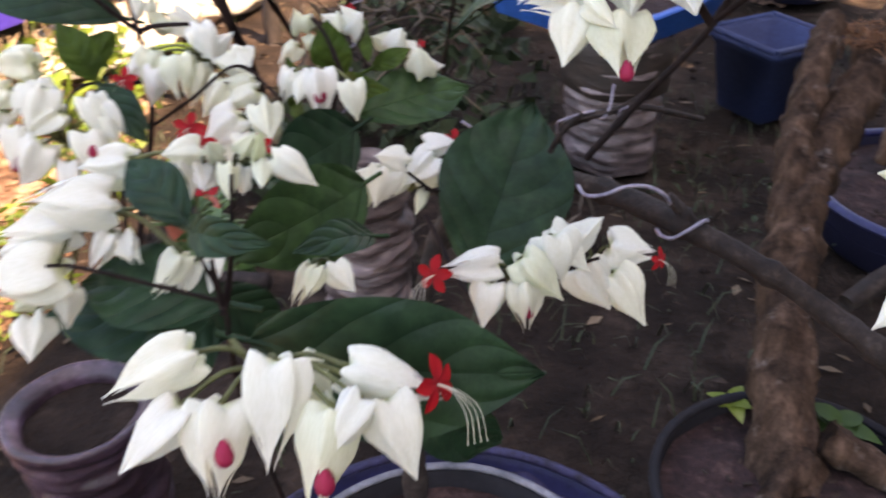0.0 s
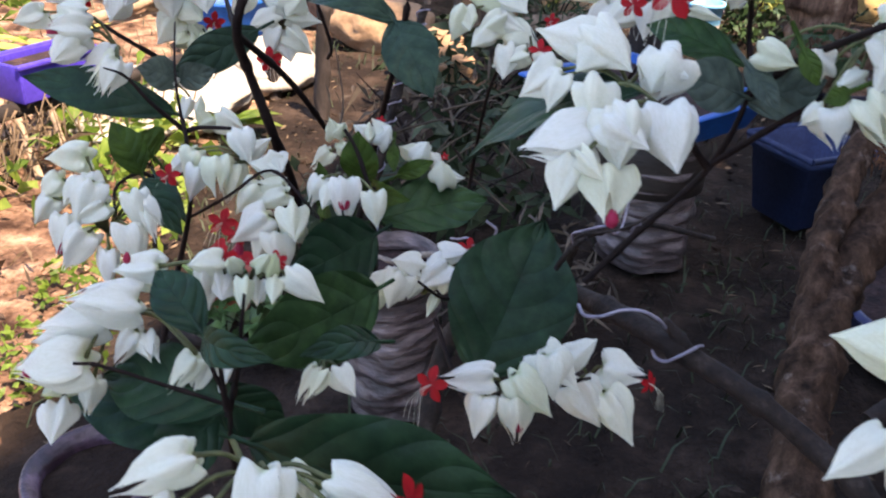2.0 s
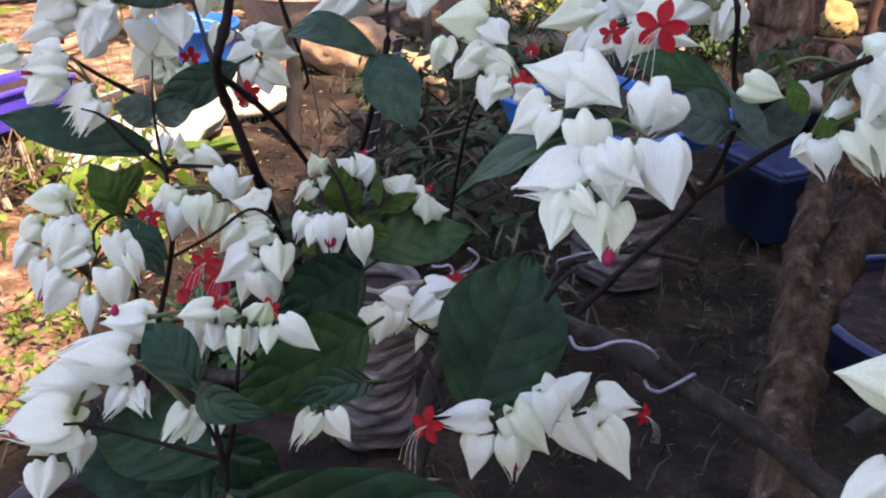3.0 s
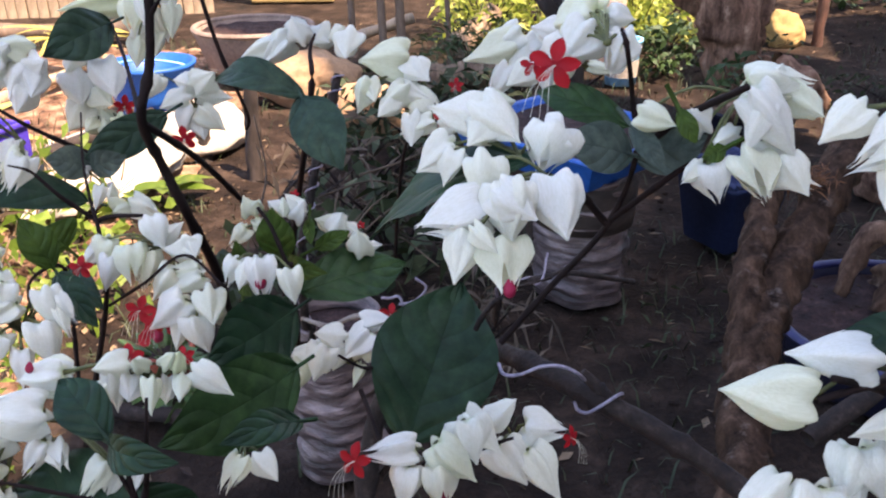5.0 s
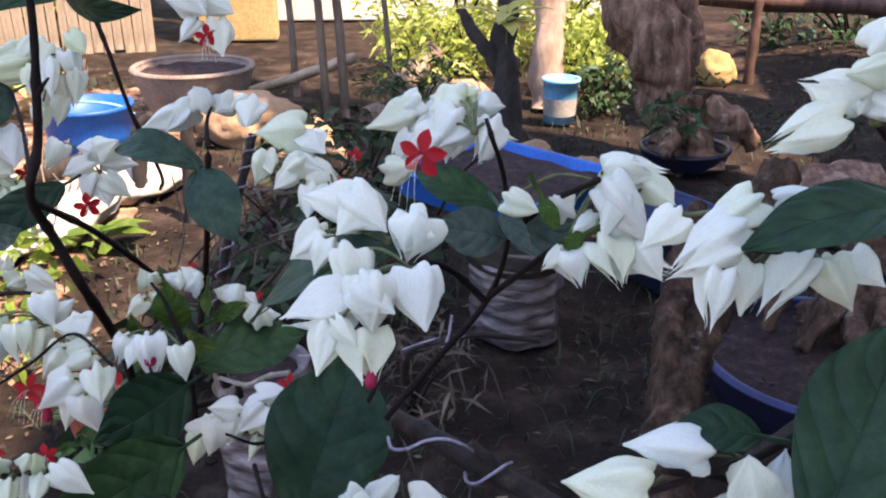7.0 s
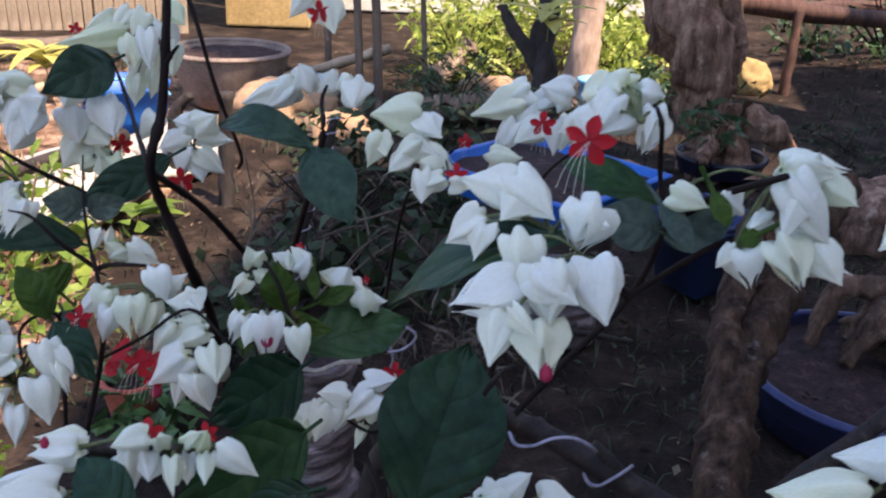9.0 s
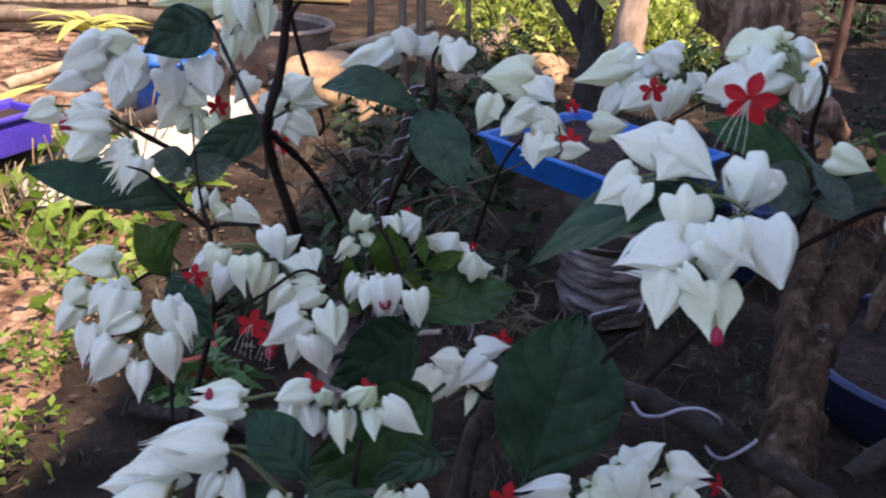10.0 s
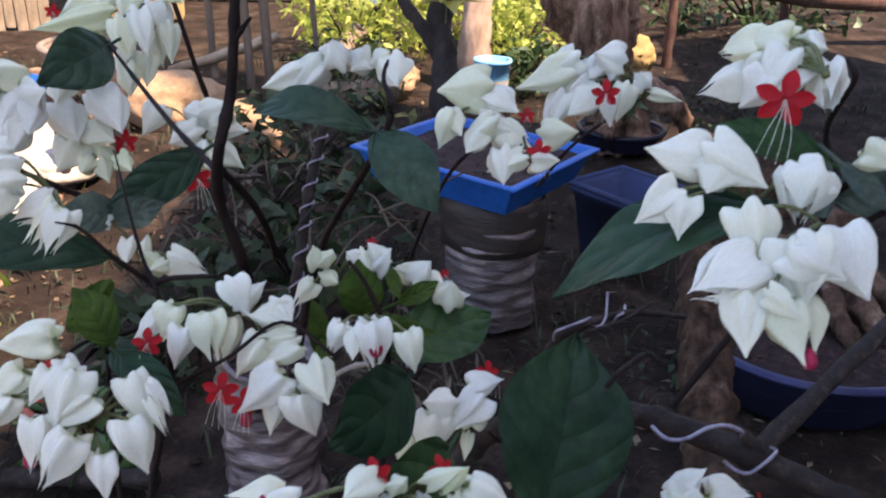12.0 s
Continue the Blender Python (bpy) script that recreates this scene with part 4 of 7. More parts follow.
stone("stone", (0.30, 2.95, 0.0), (0.12, 0.08, 0.07), TERRA, "brown stone under the bush", 12.0)

# ---- fences and walls at the back ----
def slat_fence(x0, y0, x1, y1, height, mat, label, gap=0.05, width=0.045):
    a, b = Vector((x0, y0, 0)), Vector((x1, y1, 0))
    ob = base("fence", (a + b) / 2, label, "fence")
    n = int((b - a).length / gap)
    rnd = random.Random(5)
    ang = math.atan2(y1 - y0, x1 - x0)
    shared = []
    for k in range(4):
        bm = bmesh.new()
        box(bm, (0, 0, height / 2), (width * rnd.uniform(0.85, 1.05), 0.014, height * rnd.uniform(0.97, 1.03)), 0, 0.004)
        me = bpy.data.meshes.new("slat")
        bm.to_mesh(me)
        bm.free()
        me.materials.append(mat)
        shared.append(me)
    for i in range(n):
        p = a + (b - a) * (i + 0.5) / n - (a + b) / 2
        s = new("slat", shared[rnd.randrange(4)])
        s.parent = ob
        s.matrix_basis = Matrix.Translation((p.x, p.y + rnd.uniform(-0.006, 0.006), 0)) @ Matrix.Rotation(ang, 4, "Z") @ Matrix.Rotation(rnd.uniform(-0.02, 0.02), 4, "Y")
    bm = bmesh.new()
    tube(bm, [a - (a + b) / 2 + Vector((0, 0.02, height * 0.75)), b - (a + b) / 2 + Vector((0, 0.02, height * 0.75))], [0.015, 0.015], 8)
    part("rail", bm, mat, ob)
    return ob


slat_fence(-4.2, 3.9, -1.05, 4.25, 1.3, BAMBOO, "weathered split bamboo fence lit by the sun", 0.048)
bm = bmesh.new()
box(bm, (-0.71, 4.55, 0.9), (0.42, 0.15, 1.8), 0.04, 0.01)
tagged(mesh_object("wall_ochre", bm, OCHRE, False), "sunlit ochre painted wall", "wall", "", "structure")
bm = bmesh.new()
box(bm, (0.42, 5.3, 0.9), (2.9, 0.15, 1.8), 0.04, 0.01)
tagged(mesh_object("wall_pale", bm, PALEWALL, False), "pale sunlit wall behind the bushes", "wall", "", "structure")
slat_fence(1.9, 5.6, 6.0, 5.0, 1.4, WOOD, "dark wooden board fence at the back", 0.11, 0.10)
log("log", (-1.15, 3.55, 0.05), (-2.4, 3.3, 0.06), 0.032, CANE, "weathered log in front of the bamboo fence")
log("log", (-1.30, 2.50, 0.02), (-1.12, 2.98, 0.05), 0.017, BAMBOO, "pale fallen branch on sunlit ground")

# ---- leaves, weeds and litter ----
def scatter_leaves(bm, rnd, centre, spread, count, length, width, droop=0.3, upward=0.3):
    for _ in range(count):
        while True:
            p = Vector((rnd.uniform(-1, 1), rnd.uniform(-1, 1), rnd.uniform(-1, 1)))
            if 0.25 < p.length < 1 and noise.noise(p * 2.2 + Vector(centre)) > -0.18:
                break
        p = Vector((p.x * spread[0], p.y * spread[1], p.z * spread[2])) + Vector(centre)
        if p.z < 0.01:
            p.z = 0.01 + abs(p.z) * 0.2
        d = Vector((rnd.gauss(0, 1), rnd.gauss(0, 1), rnd.gauss(upward, 0.7))).normalized()
        s = d.cross(Vector((rnd.gauss(0, 1), rnd.gauss(0, 1), rnd.gauss(0, 1)))).normalized()
        L, w = length * rnd.uniform(0.6, 1.3), width * rnd.uniform(0.6, 1.3)
        dn = Vector((0, 0, -droop * L))
        v = [bm.verts.new(q) for q in (p, p + d * L * 0.4 + s * w / 2, p + d * L * 0.45 + dn * 0.1, p + d * L * 0.4 - s * w / 2, p + d * L + dn)]
        bm.faces.new((v[0], v[1], v[2]))
        bm.faces.new((v[0], v[2], v[3]))
        bm.faces.new((v[1], v[4], v[2]))
        bm.faces.new((v[2], v[4], v[3]))


def bush(name, centre, spread, count, length, width, mat, label, seed, category="bush"):
    rnd = random.Random(seed)
    ob = base(name, (centre[0], centre[1], 0), label, category)
    for k in range(6):
        a = rnd.uniform(0, 6.28)
        top = Vector((math.cos(a) * spread[0] * 0.7, math.sin(a) * spread[1] * 0.7, centre[2] + spread[2] * rnd.uniform(0.2, 0.9)))
        pts = spline([(rnd.uniform(-0.03, 0.03), rnd.uniform(-0.03, 0.03), -0.01), (top.x * 0.35, top.y * 0.35, top.z * 0.5), top], 5)
        bm = bmesh.new()
        tube(bm, pts, [min(0.008, spread[2] * 0.03) * (1 - 0.07 * i) for i in range(len(pts))], 6)
        part("stem", bm, TWIG, ob)
    bm = bmesh.new()
    scatter_leaves(bm, rnd, (0, 0, centre[2]), spread, count, length, width)
    tagged(part("foliage", bm, mat, ob, smooth=False), kind="stuff")
    return ob


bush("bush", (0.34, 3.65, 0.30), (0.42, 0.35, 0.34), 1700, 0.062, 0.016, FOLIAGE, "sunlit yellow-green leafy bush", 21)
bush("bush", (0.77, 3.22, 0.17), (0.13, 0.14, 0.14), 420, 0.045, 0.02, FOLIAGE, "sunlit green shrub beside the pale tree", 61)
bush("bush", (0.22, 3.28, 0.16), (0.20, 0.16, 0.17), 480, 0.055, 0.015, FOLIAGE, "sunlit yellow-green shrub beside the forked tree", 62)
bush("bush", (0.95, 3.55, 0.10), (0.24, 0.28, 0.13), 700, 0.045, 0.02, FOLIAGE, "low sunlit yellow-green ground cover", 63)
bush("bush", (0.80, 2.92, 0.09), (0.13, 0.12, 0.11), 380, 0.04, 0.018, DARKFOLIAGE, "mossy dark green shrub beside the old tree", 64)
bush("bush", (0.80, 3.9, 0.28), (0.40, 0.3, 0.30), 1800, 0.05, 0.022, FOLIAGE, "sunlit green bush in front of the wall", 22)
bush("bush", (1.10, 3.00, 0.06), (0.26, 0.25, 0.06), 120, 0.03, 0.012, SHADELEAF, "dark green bush in the shade", 23)
bush("bush", (1.38, 2.5, 0.05), (0.30, 0.24, 0.05), 110, 0.03, 0.012, SHADELEAF, "low dark broad-leaved weeds on the bank", 24)
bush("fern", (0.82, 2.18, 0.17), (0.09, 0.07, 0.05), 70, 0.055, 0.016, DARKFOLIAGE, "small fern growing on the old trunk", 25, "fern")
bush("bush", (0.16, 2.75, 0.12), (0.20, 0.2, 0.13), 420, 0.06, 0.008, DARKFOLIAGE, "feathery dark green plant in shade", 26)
bush("weed", (-0.68, 1.56, 0.05), (0.18, 0.16, 0.07), 110, 0.05, 0.028, WEED, "bright green weeds on sunlit soil", 27, "weed")
bush("weed", (-0.95, 1.30, 0.05), (0.20, 0.16, 0.07), 110, 0.05, 0.024, WEED, "sunlit leafy weeds on brown soil", 28, "weed")
bush("weed", (-0.55, 1.25, 0.03), (0.12, 0.12, 0.04), 40, 0.04, 0.02, WEED, "small sunlit weeds on bare soil", 29, "weed")
bush("bush", (-1.42, 2.10, 0.12), (0.28, 0.22, 0.14), 320, 0.08, 0.020, WEED, "sunlit yellowish grassy shrub behind the planter", 30)
bush("bush", (0.0, 2.05, 0.10), (0.30, 0.2, 0.13), 380, 0.06, 0.02, SHADELEAF, "dim tangle of weeds behind the flowers", 31)
bush("bush", (-0.12, 1.62, 0.10), (0.2, 0.16, 0.14), 160, 0.07, 0.010, SHADESTRAW, "dim dry tangle of stems and leaves", 32)
bush("bush", (-0.03, 1.42, 0.10), (0.20, 0.16, 0.12), 260, 0.055, 0.024, SHADELEAF, "dim leafy tangle behind the grow bags", 65)
bush("bush", (0.10, 1.08, 0.07), (0.12, 0.12, 0.08), 120, 0.07, 0.006, SHADESTRAW, "dim dry stalks between the bags", 66)
bush("bush", (-0.22, 1.22, 0.07), (0.14, 0.16, 0.08), 140, 0.05, 0.022, SHADELEAF, "dim dark weeds beside the grow bags", 67)
bush("moss", (0.475, 0.925, 0.352), (0.034, 0.028, 0.012), 260, 0.016, 0.002, RUST, "rusty brown fibrous moss on the forked trunk", 93, "moss")
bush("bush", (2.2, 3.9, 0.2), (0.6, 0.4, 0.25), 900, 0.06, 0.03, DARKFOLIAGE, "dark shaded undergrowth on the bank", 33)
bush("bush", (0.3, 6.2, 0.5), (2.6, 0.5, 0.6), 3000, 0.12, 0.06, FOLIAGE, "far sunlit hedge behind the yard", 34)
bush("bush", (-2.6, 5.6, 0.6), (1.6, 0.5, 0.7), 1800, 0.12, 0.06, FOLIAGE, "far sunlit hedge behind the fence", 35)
bush("weed", (0.50, 1.15, 0.02), (0.20, 0.16, 0.03), 60, 0.020, 0.008, SHADELEAF, "small dark weeds between the pots", 36, "weed")


def rosette(centre, n, length, width, mat, label, seed, name="seedling", rise=0.5):
    rnd = random.Random(seed)
    ob = base(name, centre, label, "plant")
    bm = bmesh.new()
    tube(bm, [(0, 0, -0.004), (0.001, 0.001, length * rise * 0.5), (0, 0, length * rise)], [0.0025, 0.002, 0.0015], 6)
    part("stem", bm, STALK, ob)
    for k in range(n):
        a = k * 2.4 + rnd.uniform(-0.2, 0.2)
        d = Vector((math.cos(a), math.sin(a), rnd.uniform(0.15, 0.7))).normalized()
        s = d.cross(Vector((0, 0, 1))).normalized()
        up = s.cross(d)
        bm = bmesh.new()
        rows = []
        foot = Vector((0, 0, length * rise * (0.5 + 0.5 * k / n)))
        L = length * rnd.uniform(0.7, 1.15)
        for i in range(8):
            t = i / 7
            w = width * 0.5 * math.sin(math.pi * min(1, 0.06 + 0.94 * t) ** 0.85) + 0.0005
            rows.append([bm.verts.new(foot + d * L * t + s * u * w + up * (abs(u) * w * 0.3 - 0.35 * L * t * t)) for u in (-1, 0, 1)])
        for r0, r1 in zip(rows, rows[1:]):
            for j in range(2):
                bm.faces.new((r0[j], r0[j + 1], r1[j + 1], r1[j]))
        part("leaf", bm, mat, ob)
    return ob


rosette((0.292, 0.612, 0.088), 6, 0.024, 0.014, FOLIAGE, "bright yellow-green seedling in the black pot", 41)
rosette((0.380, 0.575, 0.09), 10, 0.036, 0.020, MIDGREEN, "green leafy seedling in the black pot", 42)
rosette((-1.20, 2.93, 0.0), 18, 0.22, 0.045, YELLOWLEAF, "pale yellow long-leaved plant in the sun", 43, "potted_plant", 0.7)
rosette((-1.10, 1.95, 0.0), 8, 0.20, 0.05, YELLOWLEAF, "sunlit yellowish plant by the planter", 44, "garden_plant", 0.6)
rosette((0.395, 2.37, 0.33), 9, 0.14, 0.05, YELLOWLEAF, "sunlit yellow leaves beside the forked tree", 45, "garden_plant", 0.6)
rosette((-0.55, 1.75, 0.0), 6, 0.10, 0.05, WEED, "bright green broad-leaved weed", 46, "weed", 0.4)

rnd = random.Random(77)
bm = bmesh.new()
for _ in range(9000):
    x, y = rnd.uniform(-1.6, 2.2), rnd.uniform(0.35, 3.6)
    n0 = noise.noise(Vector((x * 1.7, y * 1.7, 3)))
    if n0 < -0.05 and rnd.random() < 0.8:
        continue
    z = ground_height(x, y)
    a, h = rnd.uniform(0, 6.28), rnd.uniform(0.012, 0.05)
    lean = Vector((math.cos(a), math.sin(a), 0))
    sd = Vector((-lean.y, lean.x, 0)) * rnd.uniform(0.0008, 0.002)
    p = Vector((x, y, z - 0.002))
    q = p + lean * h * 0.35 + Vector((0, 0, h * 0.7))
    t = p + lean * h * 1.0 + Vector((0, 0, h * 0.8))
    v = [bm.verts.new(w) for w in (p - sd, p + sd, q + sd * 0.8, q - sd * 0.8, t)]
    bm.faces.new((v[0], v[1], v[2], v[3]))
    bm.faces.new((v[3], v[2], v[4]))
tagged(mesh_object("grass", bm, GRASS), "thin patches of short green grass and moss", "grass", "", "stuff")
bm = bmesh.new()
for _ in range(2600):
    x, y = rnd.uniform(-1.8, 2.2), rnd.uniform(0.35, 4.0)
    z = ground_height(x, y) + 0.003
    a, L = rnd.uniform(0, 6.28), rnd.uniform(0.006, 0.03)
    d = Vector((math.cos(a), math.sin(a), rnd.uniform(-0.05, 0.25)))
    s = Vector((-d.y, d.x, rnd.uniform(-0.4, 0.4))) * rnd.choice((0.03, 0.04, 0.06, 0.22))
    p = Vector((x, y, z))
    v = [bm.verts.new(w) for w in (p, p + d * L * 0.5 + s * L + Vector((0, 0, L * 0.1)), p + d * L, p + d * L * 0.5 - s * L)]
    bm.faces.new(v)
for _ in range(900):
    x, y = rnd.uniform(-1.5, -0.42), rnd.uniform(0.6, 2.3)
    z = ground_height(x, y) + 0.004
    a, L = rnd.uniform(0, 6.28), rnd.uniform(0.006, 0.022)
    d = Vector((math.cos(a), math.sin(a), rnd.uniform(-0.05, 0.3)))
    s = Vector((-d.y, d.x, rnd.uniform(-0.3, 0.3))) * rnd.choice((0.06, 0.2, 0.25))
    p = Vector((x, y, z))
    v = [bm.verts.new(w) for w in (p, p + d * L * 0.35 + s * L, p + d * L * 0.75 + s * L * 0.7 + Vector((0, 0, L * 0.12)), p + d * L, p + d * L * 0.5 - s * L)]
    bm.faces.new(v)
tagged(mesh_object("litter", bm, STRAW, False), "dry leaf bits and twigs on the soil", "litter", "", "stuff")
bm = bmesh.new()
for _ in range(500):
    x, y = rnd.uniform(-1.6, 1.8), rnd.uniform(0.35, 3.6)
    r = rnd.uniform(0.003, 0.011)
    m = Matrix.Translation((x, y, ground_height(x, y) + r * 0.2)) @ Matrix.Rotation(rnd.uniform(0, 6), 4, "Z") @ Matrix.Diagonal((1, rnd.uniform(0.6, 1), 0.6, 1))
    bmesh.ops.create_icosphere(bm, subdivisions=1, radius=r, matrix=m)
tagged(mesh_object("pebbles", bm, SOIL, False), "small pebbles and soil crumbs", "pebbles", "", "stuff")
# bark bits on the tub soils
bm = bmesh.new()
for _ in range(110):
    cx, cy, rr, zz = rnd.choice(((0.71, 1.06, 0.15, 0.075), (0.32, 0.495, 0.10, 0.092), (0.285, 1.32, 0.08, 0.270)))
    a, q = rnd.uniform(0, 6.28), rr * math.sqrt(rnd.random())
    box(bm, (cx + q * math.cos(a), cy + q * math.sin(a), zz + 0.002), (rnd.uniform(0.003, 0.010), rnd.uniform(0.002, 0.004), 0.002), rnd.uniform(0, 3), 0.0, rnd.uniform(-0.6, 0.6))
tagged(mesh_object("bark_chips", bm, BROWNLEAF, False), "bark chips and leaf bits on pot soil", "bark chips", "", "stuff")

bm = bmesh.new()
for _ in range(1500):
    x, y = rnd.uniform(-1.5, -0.6), rnd.uniform(0.9, 2.3)
    r = rnd.choice((0.003, 0.004, 0.005, 0.006, 0.008, 0.013)) * rnd.uniform(0.8, 1.2)
    m = Matrix.Translation((x, y, ground_height(x, y) + 0.008 + r * 0.1)) @ Matrix.Rotation(rnd.uniform(0, 6), 4, "Z") @ Matrix.Rotation(rnd.uniform(-0.5, 0.5), 4, "X") @ Matrix.Diagonal((1, rnd.uniform(0.5, 1), rnd.uniform(0.4, 0.7), 1))
    made = bmesh.ops.create_icosphere(bm, subdivisions=1, radius=r, matrix=m)
    for v in made["verts"]:
        v.co += Vector((noise.noise(v.co * 90), noise.noise(v.co * 90 + Vector((3, 1, 2))), noise.noise(v.co * 90 + Vector((7, 5, 2))))) * r * 0.35
tagged(mesh_object("earth_clods", bm, LITDRYSOIL, False), "crumbled dry earth clods in the sunlit earth colour", "clods", "", "stuff")
bm = bmesh.new()
for _ in range(210):
    x = rnd.gauss(-0.92, 0.16)
    y = 1.55 + (x + 0.92) * 1.6 + rnd.gauss(0, 0.18)
    if x > -0.62:
        continue
    h, r = rnd.uniform(0.05, 0.19), rnd.uniform(0.0012, 0.0032)
    p = Vector((x, y, ground_height(x, y) - 0.004))
    lean = Vector((rnd.gauss(0, 0.3), rnd.gauss(0, 0.3), 1)) * h
    bend = Vector((rnd.gauss(0, 0.08), rnd.gauss(0, 0.08), 0)) * h
    tube(bm, [p, p + lean * 0.5 + bend, p + lean], [r, r * 0.9, r * 0.6], 5)
tagged(mesh_object("dry_stalks", bm, STRAW), "standing dry plant stalks beside the planter pole", "stalks", "", "stuff")
bm = bmesh.new()
for _ in range(650):
    x, y = rnd.uniform(-1.7, 0.7), rnd.uniform(0.35, 2.9)
    if x > -0.45 and rnd.random() < 0.6:
        continue
    z = ground_height(x, y) + rnd.uniform(0.006, 0.016)
    a, L = rnd.uniform(0, 6.28), rnd.uniform(0.008, 0.024)
    d = Vector((math.cos(a), math.sin(a), rnd.uniform(-0.1, 0.35)))
    s = Vector((-d.y, d.x, rnd.uniform(-0.3, 0.3))) * rnd.uniform(0.12, 0.3)
    p = Vector((x, y, z))
    v = [bm.verts.new(w) for w in (p, p + d * L * 0.4 + s * L + Vector((0, 0, L * 0.15)), p + d * L, p + d * L * 0.5 - s * L + Vector((0, 0, L * 0.12)), p + d * L * 0.5)]
    bm.faces.new((v[0], v[1], v[4]))
    bm.faces.new((v[1], v[2], v[4]))
    bm.faces.new((v[2], v[3], v[4]))
    bm.faces.new((v[3], v[0], v[4]))
tagged(mesh_object("dead_leaves", bm, BROWNLEAF, False), "curled dead brown leaves on the ground", "leaves", "", "stuff")
bush("weed", (-0.90, 1.42, 0.06), (0.14, 0.20, 0.07), 200, 0.08, 0.006, STRAW, "dry upright stalks under the planter pole", 51, "weed")
bush("weed", (-0.80, 1.75, 0.06), (0.12, 0.16, 0.07), 150, 0.06, 0.018, WEED, "yellow-green weeds beside the planter pole", 52, "weed")
bush("weed", (-0.66, 1.36, 0.03), (0.10, 0.10, 0.035), 70, 0.034, 0.016, WEED, "low sunlit weeds on the pale earth", 53, "weed")
bush("weed", (-0.555, 0.86, 0.018), (0.10, 0.11, 0.022), 190, 0.020, 0.010, WEED, "low sunlit weeds beside the glazed pot", 54, "weed")
bush("weed", (-0.58, 1.07, 0.018), (0.08, 0.09, 0.022), 130, 0.022, 0.010, WEED, "low sunlit weeds at the edge of the shade", 56, "weed")
bush("weed", (-0.78, 1.02, 0.03), (0.16, 0.14, 0.03), 90, 0.05, 0.007, STRAW, "flattened dry grass stalks on the pale earth", 55, "weed")


def fallen_blossom(place, size, turn):
    ob = base("fallen_blossom", place, "dropped scarlet blossom lying on soil", "flower")
    c = new("corolla", COROLLA)
    c.matrix_basis = Matrix.Rotation(turn, 4, "Z") @ Matrix.Rotation(0.5, 4, "X") @ Matrix.Scale(size, 4)
    c.parent = ob


fallen_blossom((0.775, 1.08, 0.082), 0.034, 0.4)
fallen_blossom((0.73, 0.98, 0.080), 0.028, 2.0)
fallen_blossom((0.015, 0.541, 0.050), 0.012, 1.1)

# ---- the flowering vines ----
def potted_succulent(centre):
    """A red clay pot with a low tuft of fleshy leaves and round red flowers."""
    ob = round_pot("potted_succulent", centre, 0.040, 0.032, 0.050, 0.004, (TERRARED, TERRARED, POTSOIL), "terracotta-red pot of fleshy green leaves and red flowers", "potted plant", 0.010, 0.0, 0.0, 0.005, 9.0)
    rnd = random.Random(91)
    for k in range(22):
        a, r = k * 2.4, 0.010 + 0.0012 * k
        d = Vector((math.cos(a), math.sin(a), rnd.uniform(0.5, 1.4))).normalized()
        side = d.cross(Vector((0, 0, 1))).normalized()
        foot = Vector((math.cos(a) * r, math.sin(a) * r, 0.040))
        length, wide = rnd.uniform(0.034, 0.052), rnd.uniform(0.014, 0.020)
        bm = bmesh.new()
        rows = []
        for i in range(7):
            t = i / 6
            w = wide * 0.5 * math.sin(math.pi * (0.10 + 0.88 * t) ** 1.1) + 0.0008
            mid = foot + d * length * t + Vector((0, 0, -0.010 * t * t))
            up = side.cross(d)
            rows.append([bm.verts.new(mid + side * w), bm.verts.new(mid + up * 0.0022), bm.verts.new(mid - side * w), bm.verts.new(mid - up * 0.0022)])
        for r0, r1 in zip(rows, rows[1:]):
            for j in range(4):
                bm.faces.new((r0[j], r0[(j + 1) % 4], r1[(j + 1) % 4], r1[j]))
        part("leaf", bm, SUCCULENT, ob)
    for k in range(9):
        a = k * 2.1
        p = Vector((math.cos(a) * rnd.uniform(0.012, 0.040), math.sin(a) * rnd.uniform(0.012, 0.036), rnd.uniform(0.074, 0.100)))
        bm = bmesh.new()
        tube(bm, [(p.x * 0.4, p.y * 0.4, 0.042), (p.x * 0.8, p.y * 0.8, p.z - 0.016), p], [0.0011, 0.0010, 0.0009], 5)
        part("flower_stalk", bm, STALK, ob)
        bm = bmesh.new()
        face = axis_pose(p, (rnd.uniform(-0.5, 0.3), -1.0, rnd.uniform(0.2, 0.9)), rnd.uniform(0, 3))
        for q in range(4):
            petal_grid(bm, face @ Matrix.Rotation(q * math.pi / 2, 4, "Z"), 0.011, 0.014, 0.10, 4)
        part("flower", bm, RED, ob, "round red flower")
    return ob


potted_succulent((-0.352, 1.05, 0.0))
bush("weed", (-0.30, 0.985, 0.025), (0.075, 0.045, 0.035), 60, 0.045, 0.022, SUCCULENT, "low dark green weeds beside the red pot", 92, "weed")

# the whole yard, laid out above in its own scale, is set to its true size round this point
MID = Vector((0.025, 0.0, 0.698))
YARD = Matrix.Translation(MID) @ Matrix.Scale(1.33, 4) @ Matrix.Translation(-MID)
for ob in bpy.data.objects:
    if ob.parent is None and ob.type in ("MESH", "EMPTY"):
        ob.matrix_basis = YARD @ ob.matrix_basis

vine_middle = base("flowering_vine", (0.021, 0.519, -0.116), "white and red flowering vine trained on a wired woody branch", "flowering plant", "flowering vines")
vine_left = base("flowering_vine", (-0.115, 1.140, 0.030), "tall white and red flowering vine rising from a grow bag", "flowering plant", "flowering vines")
vine_front = base("flowering_vine", (-0.02, 0.45, -0.116), "low white flowering shoots with large dark leaves", "flowering plant", "flowering vines")

